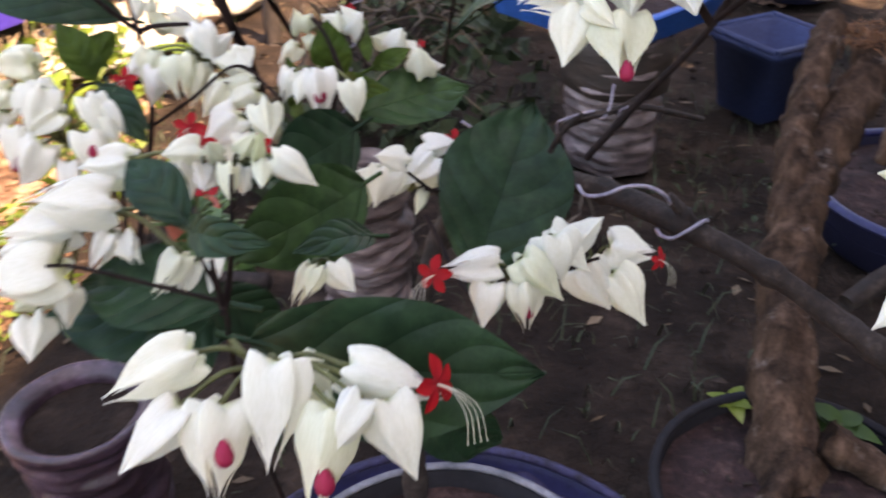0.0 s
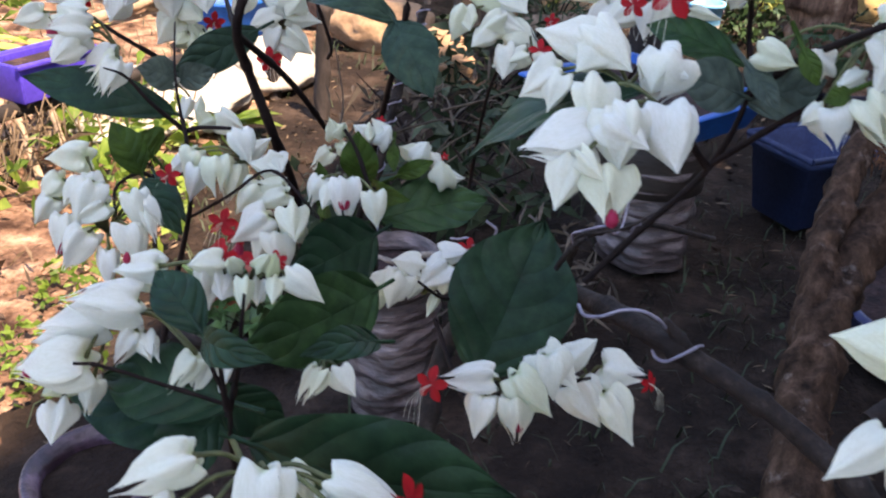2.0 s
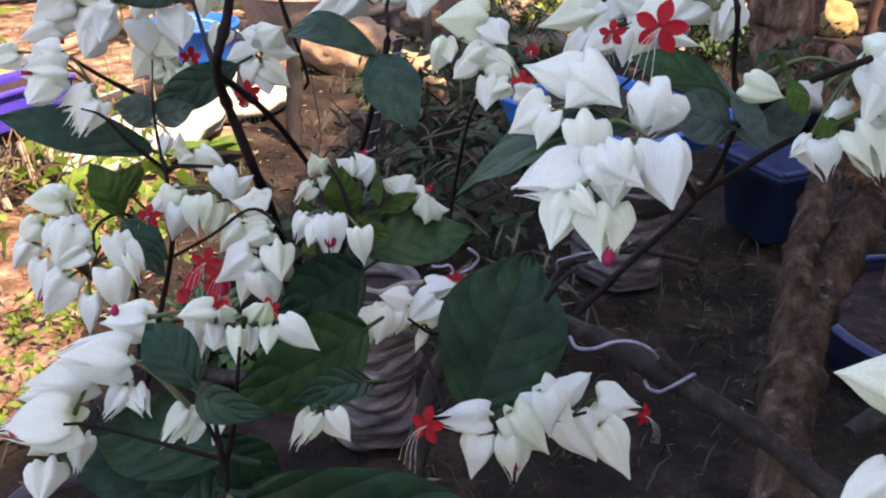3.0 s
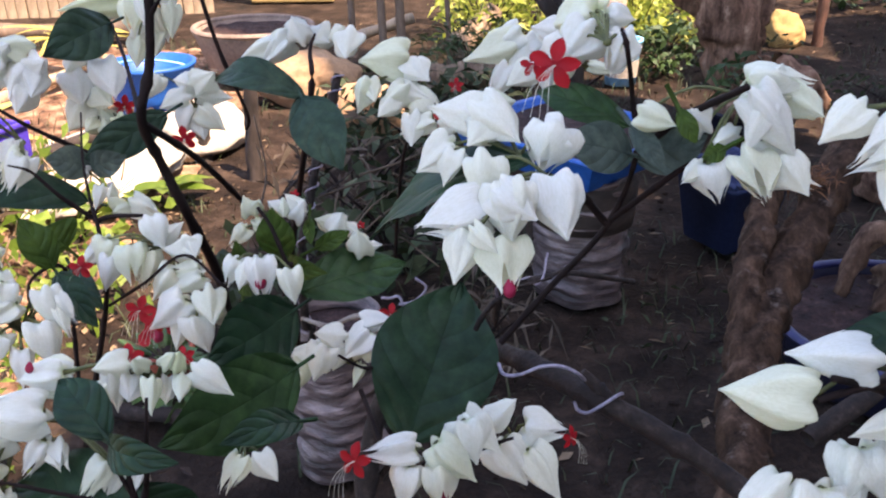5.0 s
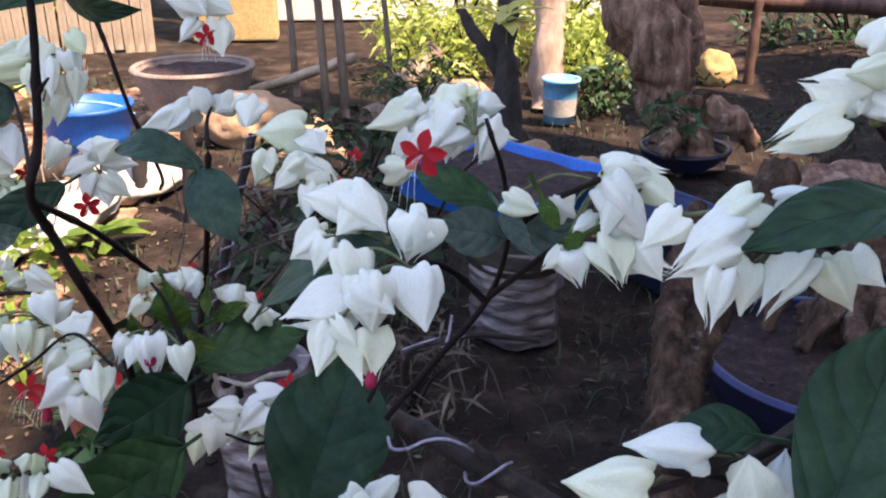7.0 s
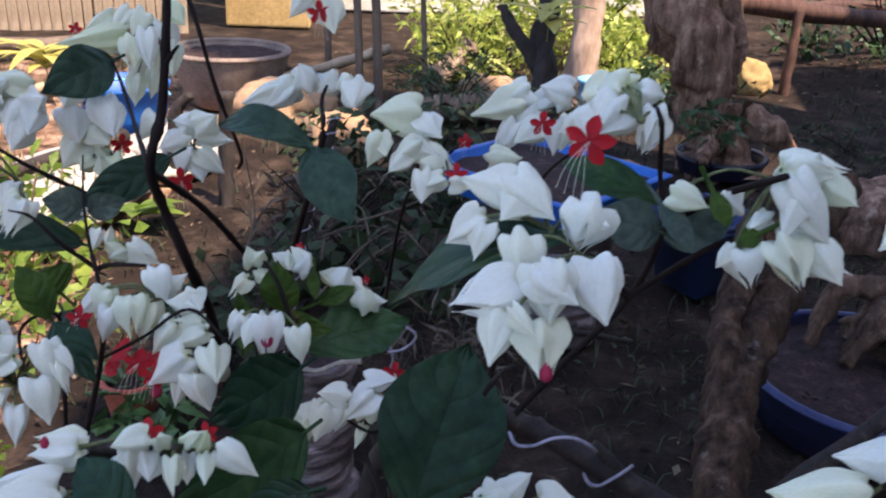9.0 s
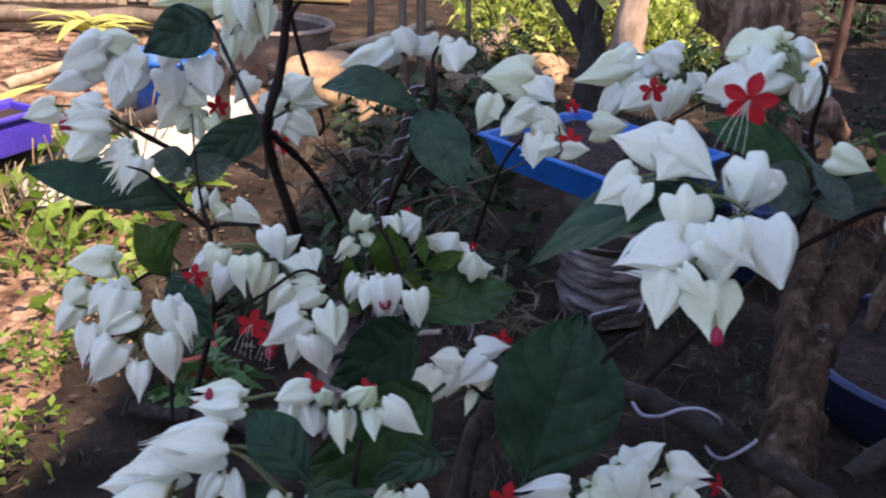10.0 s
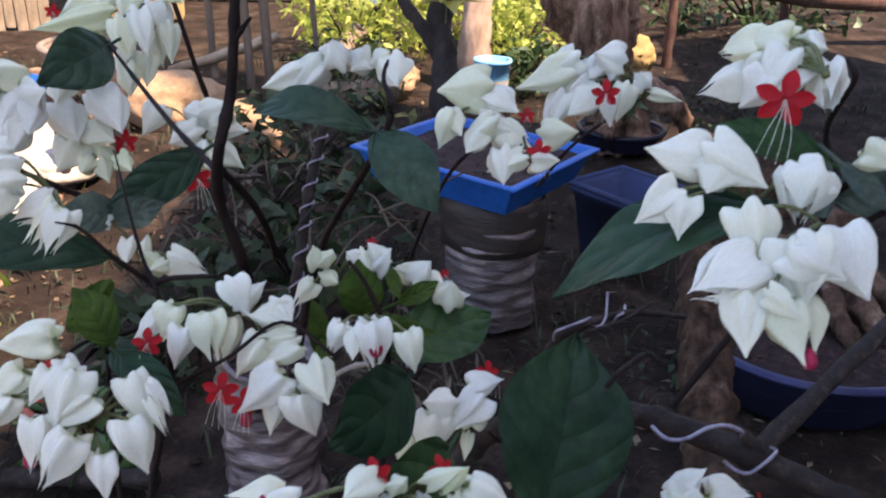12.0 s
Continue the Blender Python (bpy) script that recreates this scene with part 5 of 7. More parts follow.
def coil(points, radius=0.00095):
    bm = bmesh.new()
    pts = spline(points, 6)
    tube(bm, pts, [radius] * len(pts), 8)
    ob = mesh_object("training_wire", bm, WIRE)
    ob.parent = vine_middle
    ob.matrix_parent_inverse = Matrix.Translation(-vine_middle.location)
    return tagged(ob, "thick grey training wire")


def spiral(points, radius, turns):
    """Training wire wound round a stem."""
    pts = spline(points, 24)
    n = len(pts) - 1
    ring = []
    for i, p in enumerate(pts):
        d = (pts[min(i + 1, n)] - pts[max(i - 1, 0)]).normalized()
        a = d.cross(Vector((0.3, 1, 0.1))).normalized()
        t = 2 * math.pi * turns * i / n + 0.8 * math.sin(i * 0.09)
        ring.append(p + (a * math.cos(t) + d.cross(a) * math.sin(t)) * radius)
    bm = bmesh.new()
    tube(bm, ring, [0.0009] * len(ring), 6)
    ob = mesh_object("training_wire", bm, WIRE)
    ob.parent = vine_left
    ob.matrix_parent_inverse = Matrix.Translation(-vine_left.location)
    return tagged(ob, "grey wire wound round a stem")


cl = flower_head(vine_middle, (0.1015, 0.3004, 0.5849), "large hanging cluster of white calyces with a crimson bud")
calyx(cl, (0.0744, 0.2983, 0.5741), (0.0491, 0.2920, 0.5665), 0.0205, PARTED)
calyx(cl, (0.0687, 0.2903, 0.5668), (0.0629, 0.2762, 0.5522), 0.0155, CLOSED)
calyx(cl, (0.0815, 0.2853, 0.5650), (0.0826, 0.2705, 0.5484), 0.0195, PARTED)
calyx(cl, (0.0769, 0.3118, 0.5890), (0.0764, 0.2985, 0.5730), 0.0205, CLOSED)
calyx(cl, (0.0845, 0.2905, 0.5868), (0.0870, 0.2805, 0.5672), 0.0205, CLOSED)
calyx(cl, (0.0800, 0.2880, 0.5850), (0.0930, 0.2770, 0.5775), 0.0165, CLOSED)
calyx(cl, (0.0712, 0.2834, 0.5707), (0.0787, 0.2729, 0.5665), 0.0110, CLOSED)
calyx(cl, (0.1017, 0.2968, 0.5865), (0.1032, 0.2805, 0.5679), 0.0215, CLOSED)
flower_bud(cl, (0.0838, 0.2717, 0.5515), (-0.0242, -0.4186, -0.9079), 0.0057)
cl = flower_head(vine_middle, (0.0915, 0.3315, 0.5840))
calyx(cl, (0.0778, 0.3502, 0.5945), (0.0534, 0.3500, 0.6010), 0.0190, CLOSED)
calyx(cl, (0.0765, 0.3445, 0.6009), (0.0909, 0.3260, 0.5927), 0.0215, CLOSED)
calyx(cl, (0.0800, 0.3400, 0.5960), (0.0700, 0.3290, 0.5900), 0.0160, CLOSED)
calyx(cl, (0.0641, 0.3397, 0.5867), (0.0496, 0.3400, 0.5730), 0.0155, CLOSED)
calyx(cl, (0.0640, 0.3346, 0.5854), (0.0588, 0.3267, 0.5725), 0.0125, CLOSED)
calyx(cl, (0.1040, 0.3240, 0.5988), (0.0985, 0.3130, 0.5820), 0.0215, PARTED)
calyx(cl, (0.1000, 0.3240, 0.5950), (0.1100, 0.3130, 0.5930), 0.0170, CLOSED)
cl = flower_head(vine_middle, (0.1313, 0.3633, 0.6252), "white calyces with an open scarlet star flower")
calyx(cl, (0.1306, 0.3900, 0.6340), (0.1180, 0.4060, 0.6300), 0.0185, CLOSED)
calyx(cl, (0.1240, 0.3980, 0.6300), (0.1144, 0.4220, 0.6225), 0.0180, PARTED)
calyx(cl, (0.1245, 0.3900, 0.6230), (0.1150, 0.4010, 0.6110), 0.0185, CLOSED)
calyx(cl, (0.1190, 0.3980, 0.6160), (0.1064, 0.4150, 0.6050), 0.0175, PARTED)
calyx(cl, (0.1350, 0.3900, 0.6320), (0.1480, 0.3900, 0.6290), 0.0165, CLOSED)
calyx(cl, (0.1418, 0.3780, 0.6218), (0.1320, 0.3560, 0.6130), 0.0185, PARTED)
calyx(cl, (0.1285, 0.3815, 0.6270), (0.1165, 0.3740, 0.6130), 0.0210, CLOSED)
calyx(cl, (0.1180, 0.3800, 0.6200), (0.1080, 0.3800, 0.6070), 0.0170, CLOSED)
corolla(cl, (0.1068, 0.3500, 0.6185), (-0.42, -0.86, 0.05), 0.0225)
cl = flower_head(vine_middle, (0.1640, 0.6031, 0.5577))
calyx(cl, (0.1120, 0.6111, 0.5758), (0.0767, 0.6114, 0.5606), 0.0237, CLOSED)
calyx(cl, (0.1315, 0.6100, 0.5778), (0.1101, 0.6085, 0.5647), 0.0199, CLOSED)
calyx(cl, (0.1433, 0.6051, 0.5814), (0.1222, 0.5965, 0.5891), 0.0213, CLOSED)
calyx(cl, (0.1233, 0.6070, 0.5689), (0.1057, 0.6040, 0.5542), 0.0199, CLOSED)
calyx(cl, (0.1082, 0.6070, 0.5593), (0.0913, 0.5997, 0.5353), 0.0192, PARTED)
calyx(cl, (0.1255, 0.5995, 0.5609), (0.1072, 0.5865, 0.5491), 0.0213, CLOSED)
calyx(cl, (0.1344, 0.5920, 0.5645), (0.1319, 0.5829, 0.5431), 0.0204, CLOSED)
calyx(cl, (0.1462, 0.5929, 0.5680), (0.1396, 0.5841, 0.5453), 0.0196, CLOSED)
calyx(cl, (0.1575, 0.5912, 0.5683), (0.1477, 0.5850, 0.5792), 0.0128, PARTED)
calyx(cl, (0.1640, 0.5947, 0.5617), (0.1844, 0.5885, 0.5571), 0.0114, GREEN)
calyx(cl, (0.0901, 0.5927, 0.5341), (0.1103, 0.5809, 0.5387), 0.0228, GREEN)
calyx(cl, (0.1160, 0.6129, 0.5830), (0.0927, 0.6110, 0.5682), 0.0229, CLOSED)
calyx(cl, (0.1365, 0.6058, 0.5729), (0.1435, 0.6015, 0.5852), 0.0154, CLOSED)
corolla(cl, (0.1205, 0.5655, 0.5690), (-0.3581, -0.9258, 0.1211), 0.0182)
corolla(cl, (0.0682, 0.5602, 0.5567), (-0.2780, -0.9274, 0.2504), 0.0106)
cl = flower_head(vine_middle, (0.0496, 0.5342, 0.5605), "white calyces over a red flower")
calyx(cl, (0.0356, 0.5369, 0.5785), (0.0070, 0.5348, 0.5826), 0.0263, GREEN)
calyx(cl, (0.0384, 0.5344, 0.5774), (0.0494, 0.5201, 0.5693), 0.0177, CLOSED)
calyx(cl, (0.0137, 0.5258, 0.5683), (0.0059, 0.5191, 0.5498), 0.0193, CLOSED)
calyx(cl, (0.0107, 0.5269, 0.5664), (0.0180, 0.5132, 0.5602), 0.0149, CLOSED)
calyx(cl, (0.0360, 0.5212, 0.5643), (0.0202, 0.5131, 0.5553), 0.0175, CLOSED)
calyx(cl, (0.0293, 0.5192, 0.5566), (0.0182, 0.5088, 0.5494), 0.0149, CLOSED)
calyx(cl, (0.0407, 0.5243, 0.5549), (0.0613, 0.5172, 0.5484), 0.0203, PARTED)
calyx(cl, (0.0310, 0.5280, 0.5625), (0.0482, 0.5155, 0.5590), 0.0196, CLOSED)
calyx(cl, (0.0405, 0.5152, 0.5475), (0.0414, 0.4996, 0.5344), 0.0182, CLOSED)
calyx(cl, (0.0529, 0.5110, 0.5468), (0.0325, 0.5112, 0.5381), 0.0143, CLOSED)
calyx(cl, (0.0571, 0.5075, 0.5444), (0.0723, 0.5043, 0.5441), 0.0136, CLOSED)
corolla(cl, (0.0604, 0.5054, 0.5507), (-0.1563, -0.9537, 0.2569), 0.0147)
cl = flower_head(vine_left, (-0.1354, 0.6456, 0.5192))
calyx(cl, (-0.1280, 0.6364, 0.5389), (-0.1135, 0.6240, 0.5523), 0.0211, CLOSED)
calyx(cl, (-0.1300, 0.6433, 0.5312), (-0.1051, 0.6411, 0.5262), 0.0196, CLOSED)
calyx(cl, (-0.1402, 0.6360, 0.5303), (-0.1545, 0.6200, 0.5253), 0.0221, CLOSED)
calyx(cl, (-0.1380, 0.6315, 0.5224), (-0.1421, 0.6223, 0.5025), 0.0203, CLOSED)
calyx(cl, (-0.1289, 0.6319, 0.5185), (-0.1098, 0.6262, 0.5059), 0.0222, CLOSED)
calyx(cl, (-0.1310, 0.6348, 0.5153), (-0.1241, 0.6173, 0.5018), 0.0196, CLOSED)
calyx(cl, (-0.1612, 0.6446, 0.5453), (-0.1732, 0.6363, 0.5274), 0.0204, CLOSED)
calyx(cl, (-0.1329, 0.6461, 0.5374), (-0.1438, 0.6323, 0.5435), 0.0205, CLOSED)
corolla(cl, (-0.1390, 0.6159, 0.5026), (0.2779, -0.9459, 0.1678), 0.0202)
cl = flower_head(vine_left, (-0.1700, 0.7000, 0.5980))
calyx(cl, (-0.1940, 0.6880, 0.5980), (-0.2400, 0.6720, 0.5890), 0.0193, GREEN)
calyx(cl, (-0.1990, 0.6980, 0.5880), (-0.2310, 0.6820, 0.5810), 0.0160, GREEN)
calyx(cl, (-0.1850, 0.6780, 0.5960), (-0.1820, 0.6620, 0.5720), 0.0185, PARTED)
calyx(cl, (-0.1730, 0.6730, 0.6020), (-0.1680, 0.6570, 0.5770), 0.0185, CLOSED)
calyx(cl, (-0.1860, 0.6980, 0.5720), (-0.1910, 0.6820, 0.5580), 0.0151, CLOSED)
calyx(cl, (-0.1850, 0.6780, 0.5640), (-0.1830, 0.6620, 0.5470), 0.0193, CLOSED)
calyx(cl, (-0.1720, 0.6880, 0.5690), (-0.1730, 0.6720, 0.5520), 0.0168, CLOSED)
calyx(cl, (-0.1690, 0.6980, 0.5830), (-0.1640, 0.6820, 0.5630), 0.0185, PARTED)
calyx(cl, (-0.1580, 0.6880, 0.5900), (-0.1540, 0.6720, 0.5680), 0.0160, GREEN)
calyx(cl, (-0.1630, 0.6980, 0.6030), (-0.1560, 0.6820, 0.5850), 0.0185, CLOSED)
calyx(cl, (-0.1780, 0.6980, 0.6110), (-0.1870, 0.6820, 0.5920), 0.0193, CLOSED)
calyx(cl, (-0.2070, 0.7080, 0.6060), (-0.2270, 0.6920, 0.5970), 0.0185, GREEN)
calyx(cl, (-0.1600, 0.6980, 0.6180), (-0.1460, 0.6820, 0.6050), 0.0168, GREEN)
calyx(cl, (-0.1940, 0.7080, 0.6120), (-0.2060, 0.6920, 0.5950), 0.0176, CLOSED)
corolla(cl, (-0.2299, 0.6848, 0.5998), (0.3780, -0.9153, 0.1388), 0.0109)
cl = flower_head(vine_left, (-0.0463, 0.6348, 0.5697))
calyx(cl, (-0.0652, 0.6298, 0.5698), (-0.0921, 0.6305, 0.5593), 0.0210, CLOSED)
calyx(cl, (-0.0540, 0.6284, 0.5760), (-0.0676, 0.6170, 0.5674), 0.0179, CLOSED)
calyx(cl, (-0.0441, 0.6209, 0.5789), (-0.0475, 0.6100, 0.5926), 0.0192, CLOSED)
calyx(cl, (-0.0371, 0.6297, 0.5786), (-0.0236, 0.6154, 0.5741), 0.0173, CLOSED)
calyx(cl, (-0.0242, 0.6276, 0.5798), (-0.0359, 0.6147, 0.5743), 0.0165, CLOSED)
calyx(cl, (-0.0098, 0.6163, 0.5783), (-0.0086, 0.5912, 0.5698), 0.0230, CLOSED)
calyx(cl, (-0.0181, 0.6220, 0.5771), (-0.0114, 0.6100, 0.5876), 0.0172, CLOSED)
calyx(cl, (-0.0572, 0.6253, 0.5744), (-0.0733, 0.6207, 0.5569), 0.0186, CLOSED)
calyx(cl, (-0.0503, 0.6275, 0.5806), (-0.0363, 0.6171, 0.5862), 0.0164, CLOSED)
calyx(cl, (-0.0633, 0.6287, 0.5737), (-0.0500, 0.6305, 0.5837), 0.0149, CLOSED)
cl = flower_head(vine_left, (-0.2367, 0.5946, 0.5534), "dense head of white calyces and a red flower")
calyx(cl, (-0.2473, 0.5844, 0.5743), (-0.2774, 0.5783, 0.5607), 0.0286, CLOSED)
calyx(cl, (-0.2352, 0.5943, 0.5729), (-0.2514, 0.5820, 0.5827), 0.0253, CLOSED)
calyx(cl, (-0.2338, 0.5873, 0.5638), (-0.2418, 0.5678, 0.5489), 0.0236, CLOSED)
calyx(cl, (-0.2300, 0.5899, 0.5634), (-0.2151, 0.5733, 0.5717), 0.0207, CLOSED)
calyx(cl, (-0.2583, 0.5807, 0.5555), (-0.2858, 0.5767, 0.5464), 0.0205, CLOSED)
calyx(cl, (-0.2335, 0.5831, 0.5505), (-0.2364, 0.5621, 0.5385), 0.0222, CLOSED)
calyx(cl, (-0.2581, 0.5906, 0.5693), (-0.2383, 0.5761, 0.5845), 0.0252, CLOSED)
calyx(cl, (-0.2441, 0.5843, 0.5669), (-0.2659, 0.5777, 0.5519), 0.0227, CLOSED)
calyx(cl, (-0.2263, 0.5867, 0.5598), (-0.2253, 0.5676, 0.5492), 0.0191, CLOSED)
corolla(cl, (-0.2692, 0.5947, 0.5458), (0.3321, -0.9292, 0.1623), 0.0156)
cl = flower_head(vine_left, (-0.1950, 0.4833, 0.5429))
calyx(cl, (-0.2062, 0.4748, 0.5549), (-0.2306, 0.4665, 0.5566), 0.0259, PARTED)
calyx(cl, (-0.2147, 0.4670, 0.5476), (-0.2181, 0.4478, 0.5422), 0.0200, CLOSED)
calyx(cl, (-0.2382, 0.4841, 0.5618), (-0.2550, 0.4807, 0.5542), 0.0153, CLOSED)
calyx(cl, (-0.2292, 0.4834, 0.5593), (-0.2129, 0.4811, 0.5543), 0.0160, CLOSED)
calyx(cl, (-0.1923, 0.4730, 0.5414), (-0.2114, 0.4683, 0.5308), 0.0159, OPEN)
calyx(cl, (-0.1865, 0.4651, 0.5394), (-0.1937, 0.4556, 0.5184), 0.0163, OPEN)
calyx(cl, (-0.1893, 0.4680, 0.5416), (-0.2041, 0.4606, 0.5250), 0.0145, OPEN)
calyx(cl, (-0.2128, 0.4830, 0.5636), (-0.2240, 0.4751, 0.5683), 0.0159, CLOSED)
flower_bud(cl, (-0.2340, 0.4840, 0.5510), (0.0563, -0.4099, -0.9104), 0.0094)
cl = flower_head(vine_left, (-0.0471, 0.4350, 0.4877), "small cluster of white calyces with a magenta bud")
calyx(cl, (-0.0578, 0.4236, 0.4923), (-0.0652, 0.4183, 0.4771), 0.0142, PARTED)
calyx(cl, (-0.0519, 0.4190, 0.4895), (-0.0539, 0.4067, 0.4818), 0.0103, CLOSED)
calyx(cl, (-0.0443, 0.4215, 0.4938), (-0.0419, 0.4109, 0.4708), 0.0224, PARTED)
calyx(cl, (-0.0271, 0.4161, 0.4893), (-0.0236, 0.4079, 0.4724), 0.0153, CLOSED)
flower_bud(cl, (-0.0428, 0.4105, 0.4846), (-0.0433, -0.3991, -0.9159), 0.0075)
cl = flower_head(vine_left, (-0.0534, 0.5039, 0.4824), "young greenish white buds on dark stalks")
calyx(cl, (-0.0683, 0.4949, 0.4804), (-0.0805, 0.4917, 0.4678), 0.0114, PARTED)
calyx(cl, (-0.0657, 0.5002, 0.4890), (-0.0687, 0.4949, 0.5025), 0.0115, GREEN)
calyx(cl, (-0.0613, 0.4971, 0.4923), (-0.0580, 0.4871, 0.5034), 0.0108, GREEN)
calyx(cl, (-0.0618, 0.4984, 0.4826), (-0.0555, 0.4843, 0.4841), 0.0109, GREEN)
calyx(cl, (-0.0417, 0.4908, 0.4942), (-0.0509, 0.4842, 0.5030), 0.0132, CLOSED)
calyx(cl, (-0.0346, 0.4865, 0.4937), (-0.0263, 0.4786, 0.5043), 0.0138, CLOSED)
calyx(cl, (-0.0308, 0.4864, 0.4970), (-0.0389, 0.4809, 0.5079), 0.0119, CLOSED)
calyx(cl, (-0.0416, 0.4919, 0.4978), (-0.0384, 0.4772, 0.4958), 0.0113, GREEN)
corolla(cl, (-0.0357, 0.4963, 0.5032), (-0.0980, -0.9140, 0.3936), 0.0063)
cl = flower_head(vine_left, (-0.0153, 0.5066, 0.4699))
calyx(cl, (-0.0111, 0.4915, 0.4817), (-0.0040, 0.4837, 0.4955), 0.0161, CLOSED)
calyx(cl, (-0.0123, 0.5026, 0.4779), (-0.0220, 0.4955, 0.4868), 0.0145, CLOSED)
calyx(cl, (-0.0025, 0.4973, 0.4785), (0.0036, 0.4840, 0.4809), 0.0124, CLOSED)
calyx(cl, (0.0051, 0.4832, 0.4705), (0.0084, 0.4733, 0.4865), 0.0180, CLOSED)
calyx(cl, (0.0015, 0.4868, 0.4714), (0.0190, 0.4836, 0.4720), 0.0129, CLOSED)
corolla(cl, (0.0058, 0.4926, 0.4831), (-0.1801, -0.8867, 0.4258), 0.0058)
cl = flower_head(vine_left, (-0.1027, 0.4468, 0.4866), "broad cluster of white calyces with scarlet flowers")
calyx(cl, (-0.1099, 0.4430, 0.5099), (-0.1020, 0.4345, 0.4944), 0.0181, CLOSED)
calyx(cl, (-0.1218, 0.4349, 0.4963), (-0.1198, 0.4253, 0.4758), 0.0195, PARTED)
calyx(cl, (-0.1131, 0.4395, 0.4906), (-0.1153, 0.4300, 0.4682), 0.0172, PARTED)
calyx(cl, (-0.1382, 0.4448, 0.4962), (-0.1443, 0.4390, 0.4804), 0.0154, CLOSED)
calyx(cl, (-0.1330, 0.4358, 0.4883), (-0.1384, 0.4290, 0.4706), 0.0158, CLOSED)
calyx(cl, (-0.1463, 0.4495, 0.4880), (-0.1590, 0.4461, 0.4748), 0.0112, PARTED)
calyx(cl, (-0.0859, 0.4367, 0.4915), (-0.1014, 0.4315, 0.4940), 0.0167, CLOSED)
calyx(cl, (-0.0898, 0.4394, 0.4960), (-0.0833, 0.4252, 0.4931), 0.0145, CLOSED)
calyx(cl, (-0.0958, 0.4284, 0.4835), (-0.1092, 0.4238, 0.4670), 0.0181, CLOSED)
calyx(cl, (-0.0809, 0.4259, 0.4845), (-0.1013, 0.4285, 0.4813), 0.0121, OPEN)
calyx(cl, (-0.0784, 0.4221, 0.4821), (-0.0998, 0.4216, 0.4714), 0.0125, PARTED)
calyx(cl, (-0.1078, 0.4464, 0.4935), (-0.0935, 0.4483, 0.5043), 0.0140, CLOSED)
corolla(cl, (-0.1169, 0.4206, 0.4614), (0.0438, -0.8831, 0.4672), 0.0175)
corolla(cl, (-0.1062, 0.4127, 0.4585), (0.0979, -0.8742, 0.4756), 0.0140)
flower_bud(cl, (-0.1051, 0.4109, 0.4500), (-0.0433, -0.3991, -0.9159), 0.0071)
corolla(cl, (-0.1490, 0.4270, 0.4860), (0.0272, -0.9015, 0.4319), 0.0143)
cl = flower_head(vine_left, (-0.0834, 0.4228, 0.4571))
calyx(cl, (-0.0865, 0.4124, 0.4723), (-0.1068, 0.4087, 0.4549), 0.0193, CLOSED)
calyx(cl, (-0.0901, 0.4131, 0.4623), (-0.0942, 0.4056, 0.4435), 0.0125, CLOSED)
calyx(cl, (-0.0795, 0.4056, 0.4653), (-0.0751, 0.3968, 0.4473), 0.0171, CLOSED)
calyx(cl, (-0.0731, 0.4132, 0.4751), (-0.0674, 0.3939, 0.4669), 0.0211, CLOSED)
calyx(cl, (-0.0753, 0.4144, 0.4618), (-0.0634, 0.4057, 0.4742), 0.0164, CLOSED)
cl = flower_head(vine_left, (-0.1702, 0.3893, 0.4657), "hanging cluster of white calyces")
calyx(cl, (-0.1826, 0.4025, 0.5049), (-0.2078, 0.4058, 0.5009), 0.0189, CLOSED)
calyx(cl, (-0.1957, 0.3976, 0.4928), (-0.2093, 0.3952, 0.4813), 0.0145, CLOSED)
calyx(cl, (-0.1832, 0.3918, 0.4954), (-0.1918, 0.3874, 0.4818), 0.0124, CLOSED)
calyx(cl, (-0.1719, 0.3844, 0.4990), (-0.1826, 0.3762, 0.4756), 0.0179, CLOSED)
calyx(cl, (-0.1647, 0.3805, 0.4884), (-0.1841, 0.3786, 0.4755), 0.0151, CLOSED)
calyx(cl, (-0.1889, 0.3794, 0.4802), (-0.1894, 0.3707, 0.4604), 0.0132, PARTED)
calyx(cl, (-0.1721, 0.3716, 0.4751), (-0.1864, 0.3647, 0.4532), 0.0168, PARTED)
calyx(cl, (-0.1618, 0.3700, 0.4663), (-0.1617, 0.3619, 0.4479), 0.0146, CLOSED)
calyx(cl, (-0.1512, 0.3739, 0.4798), (-0.1445, 0.3637, 0.4597), 0.0203, CLOSED)
calyx(cl, (-0.1512, 0.3845, 0.4936), (-0.1442, 0.3757, 0.4768), 0.0158, CLOSED)
calyx(cl, (-0.1446, 0.3839, 0.4901), (-0.1331, 0.3763, 0.4782), 0.0082, PARTED)
calyx(cl, (-0.1429, 0.3791, 0.4852), (-0.1351, 0.3715, 0.4715), 0.0081, PARTED)
calyx(cl, (-0.2009, 0.3941, 0.4827), (-0.2111, 0.3901, 0.4691), 0.0145, CLOSED)
calyx(cl, (-0.1812, 0.3999, 0.4945), (-0.1709, 0.3930, 0.4837), 0.0147, CLOSED)
flower_bud(cl, (-0.1926, 0.3782, 0.4608), (-0.0433, -0.3991, -0.9159), 0.0072)
cl = flower_head(vine_middle, (0.0010, 0.4335, 0.4174), "row of white calyces beside a broad leaf")
calyx(cl, (-0.0115, 0.4258, 0.4268), (-0.0350, 0.4257, 0.4267), 0.0179, CLOSED)
calyx(cl, (-0.0121, 0.4229, 0.4358), (-0.0178, 0.4141, 0.4168), 0.0191, CLOSED)
calyx(cl, (-0.0023, 0.4282, 0.4379), (-0.0169, 0.4208, 0.4443), 0.0172, CLOSED)
calyx(cl, (0.0152, 0.4274, 0.4419), (-0.0013, 0.4204, 0.4267), 0.0212, CLOSED)
